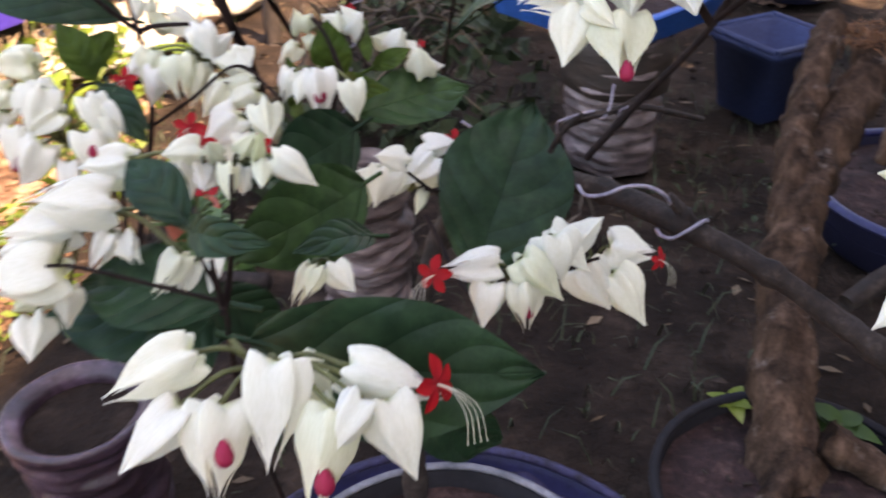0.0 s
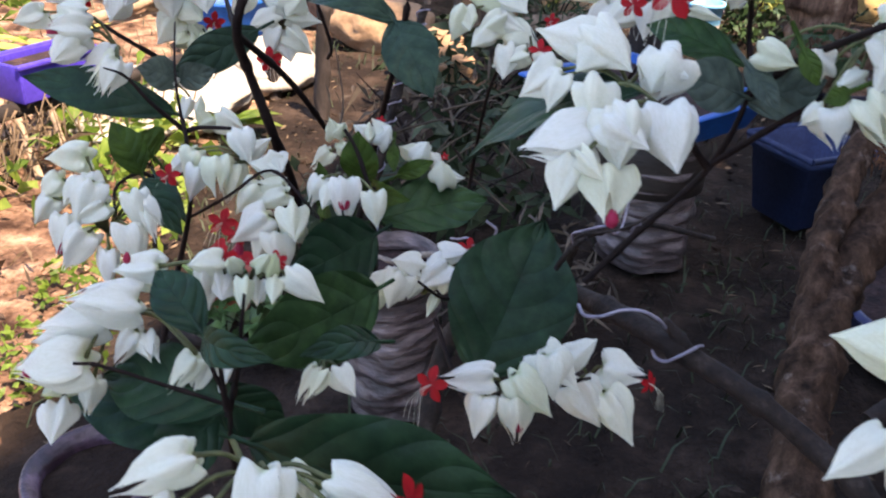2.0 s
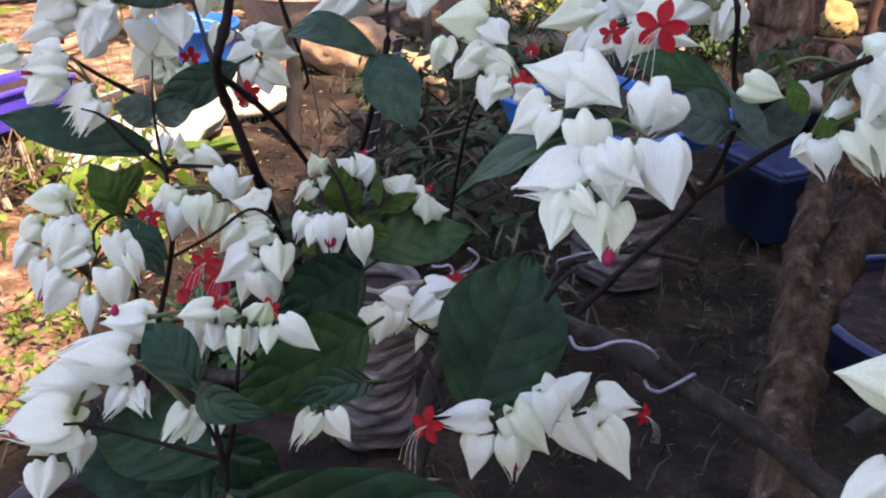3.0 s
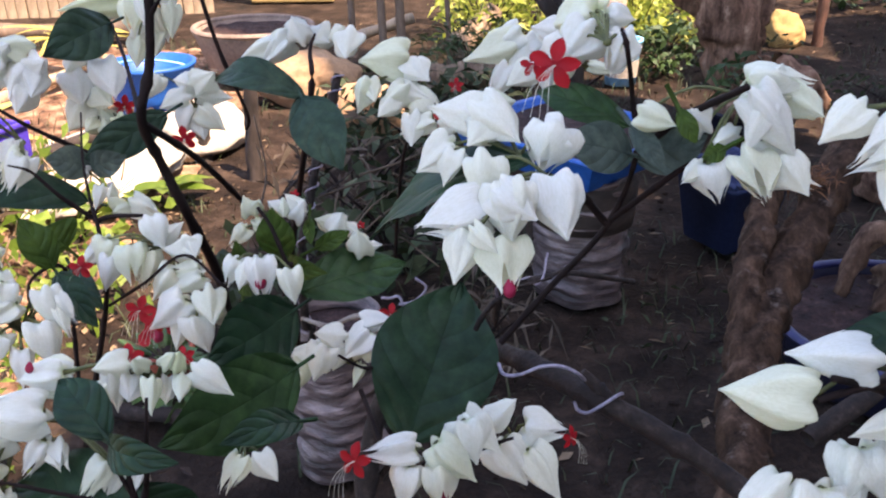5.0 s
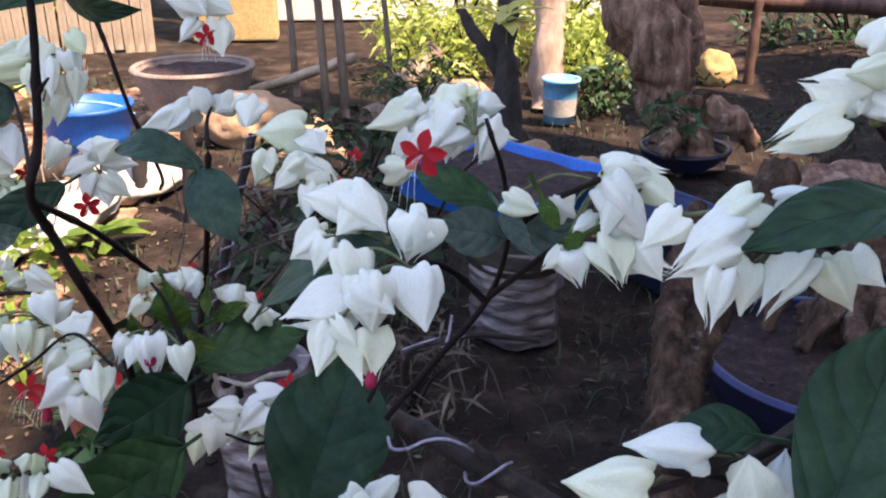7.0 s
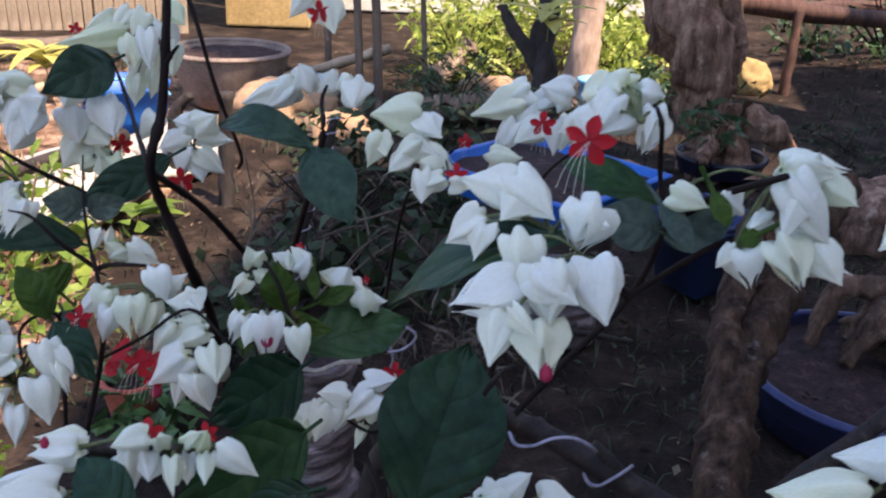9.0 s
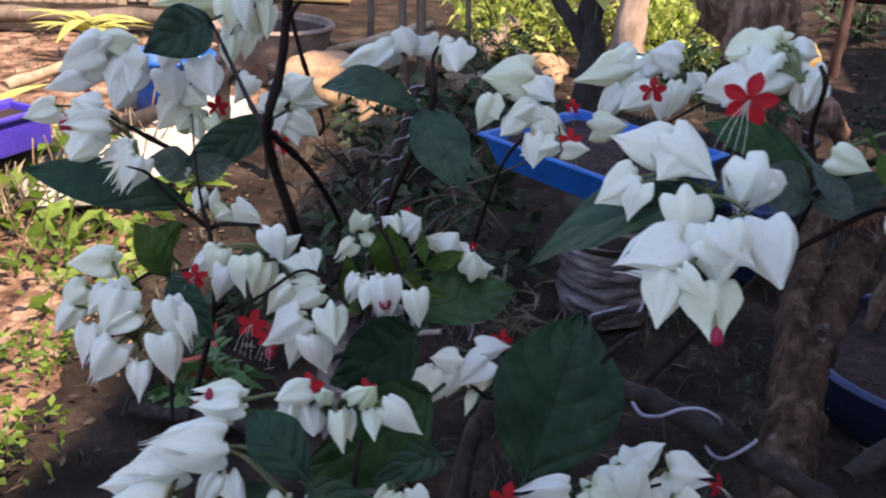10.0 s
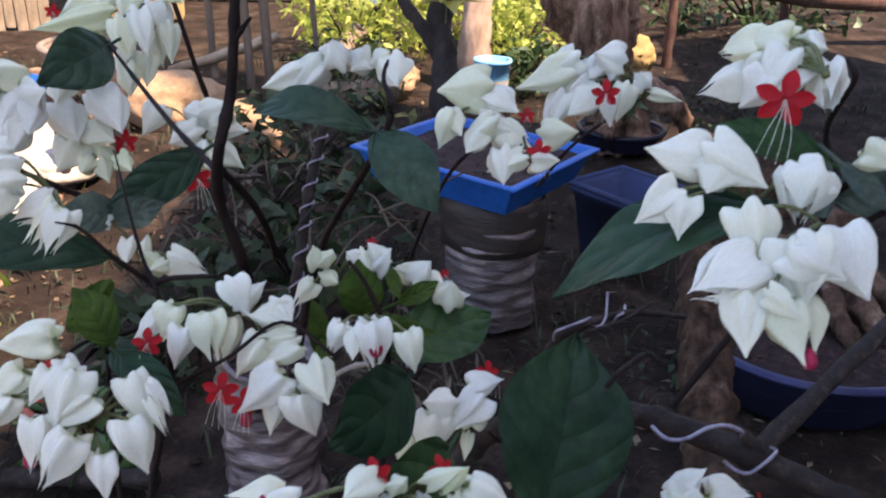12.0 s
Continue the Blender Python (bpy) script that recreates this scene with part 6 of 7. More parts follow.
calyx(cl, (0.0096, 0.4352, 0.4438), (0.0283, 0.4362, 0.4459), 0.0145, CLOSED)
calyx(cl, (0.0090, 0.4279, 0.4249), (0.0151, 0.4296, 0.4437), 0.0173, CLOSED)
calyx(cl, (-0.0236, 0.4241, 0.4242), (-0.0292, 0.4169, 0.4086), 0.0152, GREEN)
calyx(cl, (0.0088, 0.4263, 0.4198), (0.0043, 0.4153, 0.4112), 0.0076, GREEN)
calyx(cl, (-0.0028, 0.4282, 0.4311), (-0.0073, 0.4160, 0.4229), 0.0152, CLOSED)
corolla(cl, (0.0255, 0.4571, 0.4373), (0.1771, -0.8002, 0.5730), 0.0144)
cl = flower_head(vine_middle, (0.0518, 0.3133, 0.4380), "white calyces and scarlet flower low on the plant")
calyx(cl, (0.0456, 0.3043, 0.4520), (0.0208, 0.3027, 0.4487), 0.0186, PARTED)
calyx(cl, (0.0421, 0.2994, 0.4461), (0.0379, 0.2915, 0.4290), 0.0164, CLOSED)
calyx(cl, (0.0553, 0.2995, 0.4463), (0.0600, 0.2906, 0.4270), 0.0190, PARTED)
calyx(cl, (0.0555, 0.3056, 0.4547), (0.0726, 0.2981, 0.4384), 0.0202, CLOSED)
calyx(cl, (0.0685, 0.3115, 0.4628), (0.0739, 0.3032, 0.4447), 0.0176, CLOSED)
calyx(cl, (0.0673, 0.3168, 0.4599), (0.0856, 0.3105, 0.4460), 0.0141, CLOSED)
corolla(cl, (0.0180, 0.2956, 0.4525), (-0.50, -0.72, 0.35), 0.0172)
flower_bud(cl, (0.0589, 0.2922, 0.4351), (-0.0242, -0.4186, -0.9079), 0.0042)
cl = flower_head(vine_middle, (0.0942, 0.3443, 0.4284))
calyx(cl, (0.0828, 0.3379, 0.4431), (0.0930, 0.3332, 0.4572), 0.0161, CLOSED)
calyx(cl, (0.0992, 0.3369, 0.4409), (0.1213, 0.3352, 0.4370), 0.0178, PARTED)
calyx(cl, (0.0865, 0.3312, 0.4333), (0.1015, 0.3236, 0.4168), 0.0206, CLOSED)
calyx(cl, (0.1000, 0.3282, 0.4317), (0.1159, 0.3183, 0.4101), 0.0188, CLOSED)
calyx(cl, (0.0876, 0.3348, 0.4269), (0.1094, 0.3346, 0.4264), 0.0145, CLOSED)
corolla(cl, (0.1215, 0.3310, 0.4375), (0.66, -0.68, 0.25), 0.0120)
cl = flower_head(vine_front, (-0.0320, 0.3019, 0.4545))
calyx(cl, (-0.0318, 0.2912, 0.4598), (-0.0412, 0.2841, 0.4444), 0.0107, OPEN)
calyx(cl, (-0.0229, 0.2911, 0.4596), (-0.0152, 0.2800, 0.4536), 0.0128, CLOSED)
calyx(cl, (-0.0288, 0.2890, 0.4598), (-0.0329, 0.2790, 0.4508), 0.0086, PARTED)
cl = flower_head(vine_front, (-0.0519, 0.2636, 0.5157), "row of white calyces and green buds on a dark stalk")
calyx(cl, (-0.0331, 0.2541, 0.5285), (-0.0196, 0.2501, 0.5197), 0.0124, CLOSED)
calyx(cl, (-0.0406, 0.2559, 0.5276), (-0.0343, 0.2474, 0.5403), 0.0073, GREEN)
calyx(cl, (-0.0368, 0.2512, 0.5270), (-0.0356, 0.2377, 0.5253), 0.0064, GREEN)
calyx(cl, (-0.0481, 0.2489, 0.5269), (-0.0461, 0.2362, 0.5212), 0.0076, GREEN)
calyx(cl, (-0.0643, 0.2594, 0.5259), (-0.0641, 0.2527, 0.5113), 0.0114, CLOSED)
calyx(cl, (-0.0606, 0.2603, 0.5278), (-0.0704, 0.2527, 0.5305), 0.0114, CLOSED)
calyx(cl, (-0.0825, 0.2553, 0.5266), (-0.0994, 0.2541, 0.5243), 0.0138, CLOSED)
calyx(cl, (-0.0444, 0.2564, 0.5289), (-0.0374, 0.2468, 0.5403), 0.0065, GREEN)
calyx(cl, (-0.0541, 0.2594, 0.5257), (-0.0528, 0.2495, 0.5366), 0.0070, GREEN)
calyx(cl, (-0.0675, 0.2582, 0.5185), (-0.0721, 0.2468, 0.5188), 0.0110, CLOSED)
calyx(cl, (-0.0472, 0.2606, 0.5189), (-0.0435, 0.2470, 0.5179), 0.0088, CLOSED)
calyx(cl, (-0.0597, 0.2591, 0.5203), (-0.0555, 0.2454, 0.5194), 0.0097, CLOSED)
flower_bud(cl, (-0.0923, 0.2508, 0.5314), (-0.0242, -0.4186, -0.9079), 0.0034)
corolla(cl, (-0.0599, 0.2609, 0.5290), (0.3073, -0.7635, 0.5680), 0.0118)
corolla(cl, (-0.0397, 0.2628, 0.5283), (0.3218, -0.7610, 0.5633), 0.0088)
cl = flower_head(vine_front, (-0.0987, 0.2567, 0.5046), "large pale calyces and ragged spent flowers")
calyx(cl, (-0.1031, 0.2299, 0.5008), (-0.1316, 0.2263, 0.4954), 0.0209, PARTED)
calyx(cl, (-0.0864, 0.2425, 0.5185), (-0.1120, 0.2330, 0.5215), 0.0175, PARTED)
calyx(cl, (-0.1010, 0.2437, 0.5091), (-0.1216, 0.2310, 0.5110), 0.0165, PARTED)
calyx(cl, (-0.1117, 0.2445, 0.4991), (-0.1304, 0.2426, 0.4963), 0.0147, CLOSED)
calyx(cl, (-0.1142, 0.2262, 0.4810), (-0.1116, 0.2150, 0.4728), 0.0131, CLOSED)
calyx(cl, (-0.1035, 0.2327, 0.4888), (-0.1039, 0.2258, 0.4752), 0.0087, OPEN)
calyx(cl, (-0.0875, 0.2402, 0.5069), (-0.0948, 0.2338, 0.4947), 0.0106, OPEN)
calyx(cl, (-0.0851, 0.2427, 0.5028), (-0.0785, 0.2295, 0.5021), 0.0083, OPEN)
calyx(cl, (-0.0649, 0.2375, 0.5004), (-0.0750, 0.2305, 0.4871), 0.0102, OPEN)
calyx(cl, (-0.0618, 0.2397, 0.4957), (-0.0681, 0.2332, 0.4833), 0.0083, OPEN)
calyx(cl, (-0.0541, 0.2415, 0.4988), (-0.0568, 0.2346, 0.4853), 0.0075, CLOSED)
calyx(cl, (-0.1148, 0.2377, 0.4859), (-0.1211, 0.2274, 0.4832), 0.0126, GREEN)
calyx(cl, (-0.0885, 0.2677, 0.5159), (-0.1052, 0.2678, 0.5200), 0.0150, PARTED)
flower_bud(cl, (-0.1000, 0.2650, 0.5172), (-0.7, -0.4, 0.2), 0.0040)
flower_bud(cl, (-0.1215, 0.2250, 0.4965), (-0.8, -0.3, -0.2), 0.0055)
cl = flower_head(vine_front, (-0.0256, 0.1812, 0.4996), "large row of white calyces with red flower and magenta buds")
calyx(cl, (-0.0419, 0.1725, 0.5120), (-0.0652, 0.1639, 0.5030), 0.0167, PARTED)
calyx(cl, (-0.0444, 0.1634, 0.5016), (-0.0593, 0.1536, 0.4889), 0.0155, CLOSED)
calyx(cl, (-0.0336, 0.1631, 0.5026), (-0.0348, 0.1495, 0.4809), 0.0172, PARTED)
calyx(cl, (-0.0195, 0.1703, 0.5114), (-0.0205, 0.1554, 0.4874), 0.0157, PARTED)
calyx(cl, (-0.0042, 0.1636, 0.5010), (-0.0098, 0.1481, 0.4771), 0.0164, PARTED)
calyx(cl, (0.0029, 0.1639, 0.5039), (-0.0042, 0.1529, 0.4968), 0.0114, CLOSED)
calyx(cl, (0.0081, 0.1690, 0.4994), (0.0151, 0.1584, 0.4808), 0.0155, CLOSED)
calyx(cl, (-0.0013, 0.1742, 0.5062), (0.0249, 0.1726, 0.4980), 0.0148, PARTED)
calyx(cl, (-0.0193, 0.1799, 0.5000), (-0.0082, 0.1726, 0.4858), 0.0138, CLOSED)
corolla(cl, (0.0225, 0.1712, 0.5030), (0.80, -0.48, 0.30), 0.0165)
flower_bud(cl, (-0.0305, 0.1500, 0.4975), (0.0776, -0.5160, -0.8531), 0.0056)
flower_bud(cl, (-0.0058, 0.1492, 0.4888), (0.0776, -0.5160, -0.8531), 0.0062)
cl = flower_head(vine_middle, (0.1884, 0.3438, 0.6058), "drooping cluster of broad white calyces")
calyx(cl, (0.1842, 0.3335, 0.6139), (0.2121, 0.3333, 0.6133), 0.0191, PARTED)
calyx(cl, (0.1832, 0.3257, 0.6119), (0.2025, 0.3150, 0.5888), 0.0225, CLOSED)
calyx(cl, (0.1940, 0.3365, 0.6100), (0.1943, 0.3278, 0.6218), 0.0159, CLOSED)
calyx(cl, (0.1893, 0.3215, 0.6081), (0.1809, 0.3137, 0.5912), 0.0148, CLOSED)
calyx(cl, (0.1852, 0.3206, 0.5858), (0.1897, 0.3033, 0.5751), 0.0200, PARTED)
calyx(cl, (0.1861, 0.3248, 0.5848), (0.2159, 0.3190, 0.5718), 0.0193, PARTED)
calyx(cl, (0.1692, 0.3236, 0.5821), (0.1736, 0.3165, 0.5668), 0.0159, PARTED)
calyx(cl, (0.1669, 0.3256, 0.5815), (0.1553, 0.3122, 0.5776), 0.0077, PARTED)
calyx(cl, (0.1450, 0.3489, 0.5968), (0.1584, 0.3405, 0.5933), 0.0156, CLOSED)
calyx(cl, (0.1726, 0.3468, 0.5920), (0.1627, 0.3371, 0.6017), 0.0126, CLOSED)
calyx(cl, (0.2068, 0.3374, 0.6069), (0.2123, 0.3223, 0.6038), 0.0170, CLOSED)
calyx(cl, (0.1817, 0.3351, 0.5920), (0.1700, 0.3208, 0.5906), 0.0108, CLOSED)
calyx(cl, (0.1990, 0.3203, 0.5851), (0.2058, 0.3088, 0.5735), 0.0166, CLOSED)
cl = flower_head(vine_middle, (0.2241, 0.2355, 0.6174), "drooping cluster of broad white calyces under a leaf")
calyx(cl, (0.2013, 0.2296, 0.6309), (0.1827, 0.2257, 0.6193), 0.0155, CLOSED)
calyx(cl, (0.2076, 0.2340, 0.6367), (0.1906, 0.2306, 0.6267), 0.0149, CLOSED)
calyx(cl, (0.1986, 0.2252, 0.6252), (0.1767, 0.2229, 0.6169), 0.0129, PARTED)
calyx(cl, (0.1941, 0.2205, 0.6188), (0.1884, 0.2135, 0.6018), 0.0135, PARTED)
calyx(cl, (0.2062, 0.2241, 0.6188), (0.2005, 0.2184, 0.6047), 0.0113, CLOSED)
calyx(cl, (0.2198, 0.2225, 0.6220), (0.2053, 0.2156, 0.6040), 0.0161, PARTED)
calyx(cl, (0.2273, 0.2232, 0.6195), (0.2364, 0.2165, 0.6053), 0.0162, CLOSED)
calyx(cl, (0.2372, 0.2252, 0.6204), (0.2423, 0.2135, 0.6146), 0.0149, CLOSED)
calyx(cl, (0.2173, 0.2391, 0.6347), (0.2292, 0.2346, 0.6394), 0.0062, CLOSED)
calyx(cl, (0.1850, 0.2351, 0.6312), (0.1723, 0.2316, 0.6214), 0.0107, CLOSED)
cl = flower_head(vine_middle, (0.2382, 0.2276, 0.6630))
calyx(cl, (0.2201, 0.2152, 0.6672), (0.2002, 0.2130, 0.6592), 0.0133, PARTED)
calyx(cl, (0.2264, 0.2190, 0.6718), (0.2099, 0.2220, 0.6766), 0.0125, PARTED)
calyx(cl, (0.2346, 0.2217, 0.6792), (0.2185, 0.2115, 0.6813), 0.0125, CLOSED)
calyx(cl, (0.2323, 0.2261, 0.6840), (0.2387, 0.2240, 0.6951), 0.0145, CLOSED)
calyx(cl, (0.2314, 0.2227, 0.6710), (0.2373, 0.2114, 0.6686), 0.0114, CLOSED)
calyx(cl, (0.2310, 0.2267, 0.6750), (0.2246, 0.2119, 0.6687), 0.0098, CLOSED)
cl = flower_head(vine_middle, (0.2129, 0.2287, 0.5417), "pair of large ivory calyces")
calyx(cl, (0.1774, 0.2167, 0.5394), (0.1500, 0.2197, 0.5420), 0.0215, CLOSED)
calyx(cl, (0.1985, 0.2226, 0.5510), (0.1715, 0.2243, 0.5525), 0.0220, CLOSED)
cl = flower_head(vine_middle, (0.2196, 0.2249, 0.5272))
calyx(cl, (0.2139, 0.2147, 0.5380), (0.2056, 0.2099, 0.5569), 0.0169, CLOSED)
calyx(cl, (0.2234, 0.2150, 0.5350), (0.2257, 0.2213, 0.5500), 0.0154, CLOSED)
calyx(cl, (0.2108, 0.2151, 0.5336), (0.1917, 0.2133, 0.5269), 0.0131, CLOSED)
calyx(cl, (0.2255, 0.2073, 0.5316), (0.2064, 0.2062, 0.5264), 0.0151, CLOSED)
calyx(cl, (0.2465, 0.2137, 0.5300), (0.2479, 0.2022, 0.5324), 0.0136, CLOSED)
cl = flower_head(vine_middle, (0.1984, 0.2178, 0.4853))
calyx(cl, (0.1721, 0.2131, 0.5097), (0.1532, 0.2046, 0.4965), 0.0176, CLOSED)
calyx(cl, (0.1834, 0.2092, 0.5094), (0.1772, 0.1955, 0.4849), 0.0221, CLOSED)
calyx(cl, (0.1979, 0.2208, 0.5164), (0.1930, 0.2122, 0.5012), 0.0153, CLOSED)
calyx(cl, (0.2019, 0.2211, 0.5165), (0.2081, 0.2126, 0.4999), 0.0173, CLOSED)
calyx(cl, (0.1962, 0.2191, 0.5050), (0.1965, 0.2074, 0.4966), 0.0122, CLOSED)
cl = flower_head(vine_left, (-0.0559, 0.6316, 0.6504))
calyx(cl, (-0.0388, 0.6267, 0.6562), (-0.0164, 0.6112, 0.6454), 0.0243, CLOSED)
calyx(cl, (-0.0426, 0.6242, 0.6509), (-0.0670, 0.6270, 0.6553), 0.0210, CLOSED)
calyx(cl, (-0.0308, 0.6165, 0.6372), (-0.0209, 0.5961, 0.6203), 0.0234, CLOSED)
calyx(cl, (-0.0494, 0.6186, 0.6599), (-0.0314, 0.5987, 0.6474), 0.0239, CLOSED)
calyx(cl, (-0.0418, 0.6160, 0.6409), (-0.0536, 0.6103, 0.6257), 0.0161, CLOSED)
corolla(cl, (-0.0331, 0.5993, 0.6319), (0.1332, -0.9889, 0.0657), 0.0166)
cl = flower_head(vine_left, (-0.1989, 0.6287, 0.5200))
calyx(cl, (-0.2178, 0.6379, 0.5633), (-0.2205, 0.6193, 0.5534), 0.0189, CLOSED)
calyx(cl, (-0.2194, 0.6327, 0.5462), (-0.2090, 0.6075, 0.5324), 0.0256, CLOSED)
calyx(cl, (-0.1936, 0.6260, 0.5574), (-0.1809, 0.6011, 0.5399), 0.0276, CLOSED)
calyx(cl, (-0.2013, 0.6238, 0.5360), (-0.1869, 0.6056, 0.5310), 0.0197, CLOSED)
calyx(cl, (-0.2097, 0.6231, 0.5282), (-0.2243, 0.6150, 0.5101), 0.0214, CLOSED)
calyx(cl, (-0.2186, 0.6260, 0.5303), (-0.2015, 0.6221, 0.5217), 0.0182, CLOSED)
calyx(cl, (-0.1951, 0.6204, 0.5179), (-0.1957, 0.6125, 0.5290), 0.0141, GREEN)
calyx(cl, (-0.2049, 0.6179, 0.5155), (-0.2078, 0.6037, 0.5120), 0.0140, GREEN)
calyx(cl, (-0.1851, 0.6124, 0.5183), (-0.1763, 0.5984, 0.5154), 0.0139, GREEN)
calyx(cl, (-0.1967, 0.6178, 0.5147), (-0.1919, 0.6042, 0.5064), 0.0140, GREEN)
corolla(cl, (-0.1833, 0.6249, 0.5263), (0.2686, -0.9371, 0.2227), 0.0166)
cl = flower_head(vine_left, (-0.1650, 0.5296, 0.4835))
calyx(cl, (-0.1474, 0.5158, 0.4906), (-0.1275, 0.5081, 0.4823), 0.0165, PARTED)
calyx(cl, (-0.1550, 0.5141, 0.4883), (-0.1606, 0.5062, 0.4973), 0.0108, GREEN)
calyx(cl, (-0.1704, 0.5240, 0.4986), (-0.1723, 0.5139, 0.4868), 0.0102, CLOSED)
calyx(cl, (-0.1613, 0.5191, 0.4916), (-0.1571, 0.5133, 0.5059), 0.0083, CLOSED)
calyx(cl, (-0.1801, 0.5335, 0.5054), (-0.1929, 0.5319, 0.5100), 0.0096, CLOSED)
calyx(cl, (-0.1504, 0.5126, 0.4870), (-0.1564, 0.5012, 0.4891), 0.0114, GREEN)
leaf(vine_middle, (0.0377, 0.3801, 0.3969), (0.0696, 0.4423, 0.4673), (0.0636, -0.7615, 0.6450), 0.0716, 0.07, 0.14, LEAF, "broad upright dark green leaf with deep veins")
leaf(vine_left, (-0.0300, 0.4560, 0.4540), (0.0345, 0.4900, 0.4565), (-0.5194, -0.6691, 0.5315), 0.0387, 0.06, 0.06, MIDLEAF)
leaf(vine_left, (-0.0432, 0.4762, 0.4679), (-0.0454, 0.4708, 0.5047), (-0.0608, -0.9870, -0.1487), 0.0233, 0.1, 0.1, YOUNG)
leaf(vine_left, (-0.0370, 0.4700, 0.4693), (-0.0090, 0.4348, 0.4778), (-0.7907, -0.5909, 0.1602), 0.0140, 0.15, 0.2, YOUNG)
leaf(vine_left, (-0.0688, 0.4686, 0.4519), (-0.0703, 0.4714, 0.4824), (0.4906, -0.8654, 0.1023), 0.0120, 0.1, 0.2, YOUNG)
leaf(vine_left, (-0.0685, 0.4711, 0.4575), (-0.0604, 0.4557, 0.4517), (-0.7065, -0.5441, 0.4527), 0.0106, 0.1, 0.2, YOUNG)
leaf(vine_left, (-0.0261, 0.4882, 0.4900), (-0.0232, 0.4717, 0.4794), (-0.2238, -0.5570, 0.7998), 0.0069, 0.1, 0.2, YOUNG)
leaf(vine_left, (-0.0223, 0.4798, 0.4728), (-0.0001, 0.4804, 0.4843), (-0.1178, -0.9522, 0.2818), 0.0103, 0.1, 0.2, YOUNG)
leaf(vine_left, (-0.0256, 0.4163, 0.4640), (-0.0683, 0.3781, 0.4530), (0.5709, -0.7407, 0.3542), 0.0430, 0.1, 0.1, LEAF)
leaf(vine_left, (-0.0160, 0.3601, 0.4614), (-0.0715, 0.3021, 0.4555), (0.6384, -0.6523, 0.4085), 0.0434, 0.12, 0.12, MIDLEAF)
leaf(vine_left, (-0.0092, 0.3236, 0.4539), (-0.0385, 0.2862, 0.4686), (0.6206, -0.1859, 0.7618), 0.0157, 0.12, 0.15, LEAF)
leaf(vine_front, (-0.0554, 0.2224, 0.5214), (-0.0759, 0.2393, 0.5342), (0.0635, -0.5522, 0.8313), 0.0169, 0.1, 0.12, LEAF)
leaf(vine_front, (-0.0548, 0.2219, 0.5204), (-0.0253, 0.2029, 0.5266), (-0.5524, -0.7192, 0.4214), 0.0114, 0.2, 0.2, LEAF)
leaf(vine_front, (-0.0369, 0.2073, 0.4878), (0.0549, 0.1960, 0.4855), (-0.4378, -0.8530, 0.2843), 0.0454, 0.1, 0.08, LEAF, "very broad dark green leaf above the pot")
leaf(vine_front, (-0.0506, 0.2326, 0.4837), (-0.1046, 0.2428, 0.4831), (-0.1100, -0.5284, 0.8418), 0.0305, 0.1, 0.1, LEAF)
leaf(vine_front, (-0.0549, 0.2517, 0.4581), (-0.1256, 0.2515, 0.4633), (0.0598, -0.6072, 0.7923), 0.0343, 0.1, 0.1, LEAF)
leaf(vine_front, (0.0094, 0.2082, 0.4602), (0.0441, 0.2197, 0.4331), (0.4098, -0.9008, 0.1434), 0.0221, 0.1, 0.1, LEAF)
leaf(vine_front, (-0.0615, 0.2493, 0.4652), (-0.0868, 0.2327, 0.4437), (0.1540, -0.8617, 0.4834), 0.0250, 0.1, 0.1, LEAF)
leaf(vine_front, (-0.0616, 0.2377, 0.4849), (-0.0363, 0.2501, 0.4612), (0.5591, -0.8105, 0.1744), 0.0198, 0.1, 0.1, LEAF)
leaf(vine_middle, (0.0980, 0.3250, 0.5850), (0.0240, 0.3590, 0.5330), (-0.5500, -0.0600, 0.8000), 0.0400, 0.1, 0.16, LEAF)
leaf(vine_middle, (0.1459, 0.3683, 0.5856), (0.1054, 0.3996, 0.5941), (-0.4076, -0.6900, 0.5981), 0.0165, 0.12, 0.16, MIDLEAF)
leaf(vine_middle, (0.1467, 0.3627, 0.5734), (0.1097, 0.3462, 0.5859), (0.4740, -0.8140, 0.3357), 0.0222, 0.1, 0.14, GREY)
leaf(vine_middle, (0.1439, 0.3588, 0.5890), (0.1565, 0.3412, 0.5746), (-0.4137, -0.7360, 0.5359), 0.0092, 0.1, 0.14, GREY)
leaf(vine_middle, (0.1482, 0.3670, 0.5708), (0.1801, 0.3616, 0.5829), (-0.1872, -0.9804, 0.0606), 0.0232, 0.1, 0.14, GREY)
leaf(vine_middle, (0.1748, 0.3210, 0.5904), (0.1657, 0.3191, 0.5863), (-0.0177, -0.8899, 0.4558), 0.0071, 0.1, 0.1, YOUNG)
leaf(vine_middle, (0.1588, 0.3373, 0.6020), (0.1658, 0.3315, 0.5892), (-0.2571, -0.9237, 0.2839), 0.0073, 0.1, 0.1, YOUNG)
leaf(vine_left, (-0.0330, 0.5480, 0.5530), (-0.0990, 0.5750, 0.5570), (0.0316, -0.6985, 0.7149), 0.0245, 0.25, 0.1, GREYGREEN)
leaf(vine_left, (-0.0309, 0.5213, 0.5600), (-0.0021, 0.4796, 0.5249), (-0.1277, -0.6884, 0.7140), 0.0330, 0.1, 0.12, GREYGREEN)
leaf(vine_left, (-0.1883, 0.6391, 0.5860), (-0.2247, 0.5967, 0.5701), (0.7028, -0.5645, 0.4329), 0.0366, 0.22, 0.1, GREYGREEN)
leaf(vine_left, (-0.1810, 0.5257, 0.4875), (-0.2841, 0.5248, 0.5073), (0.1267, -0.7680, 0.6278), 0.0303, 0.08, 0.1, LEAF)
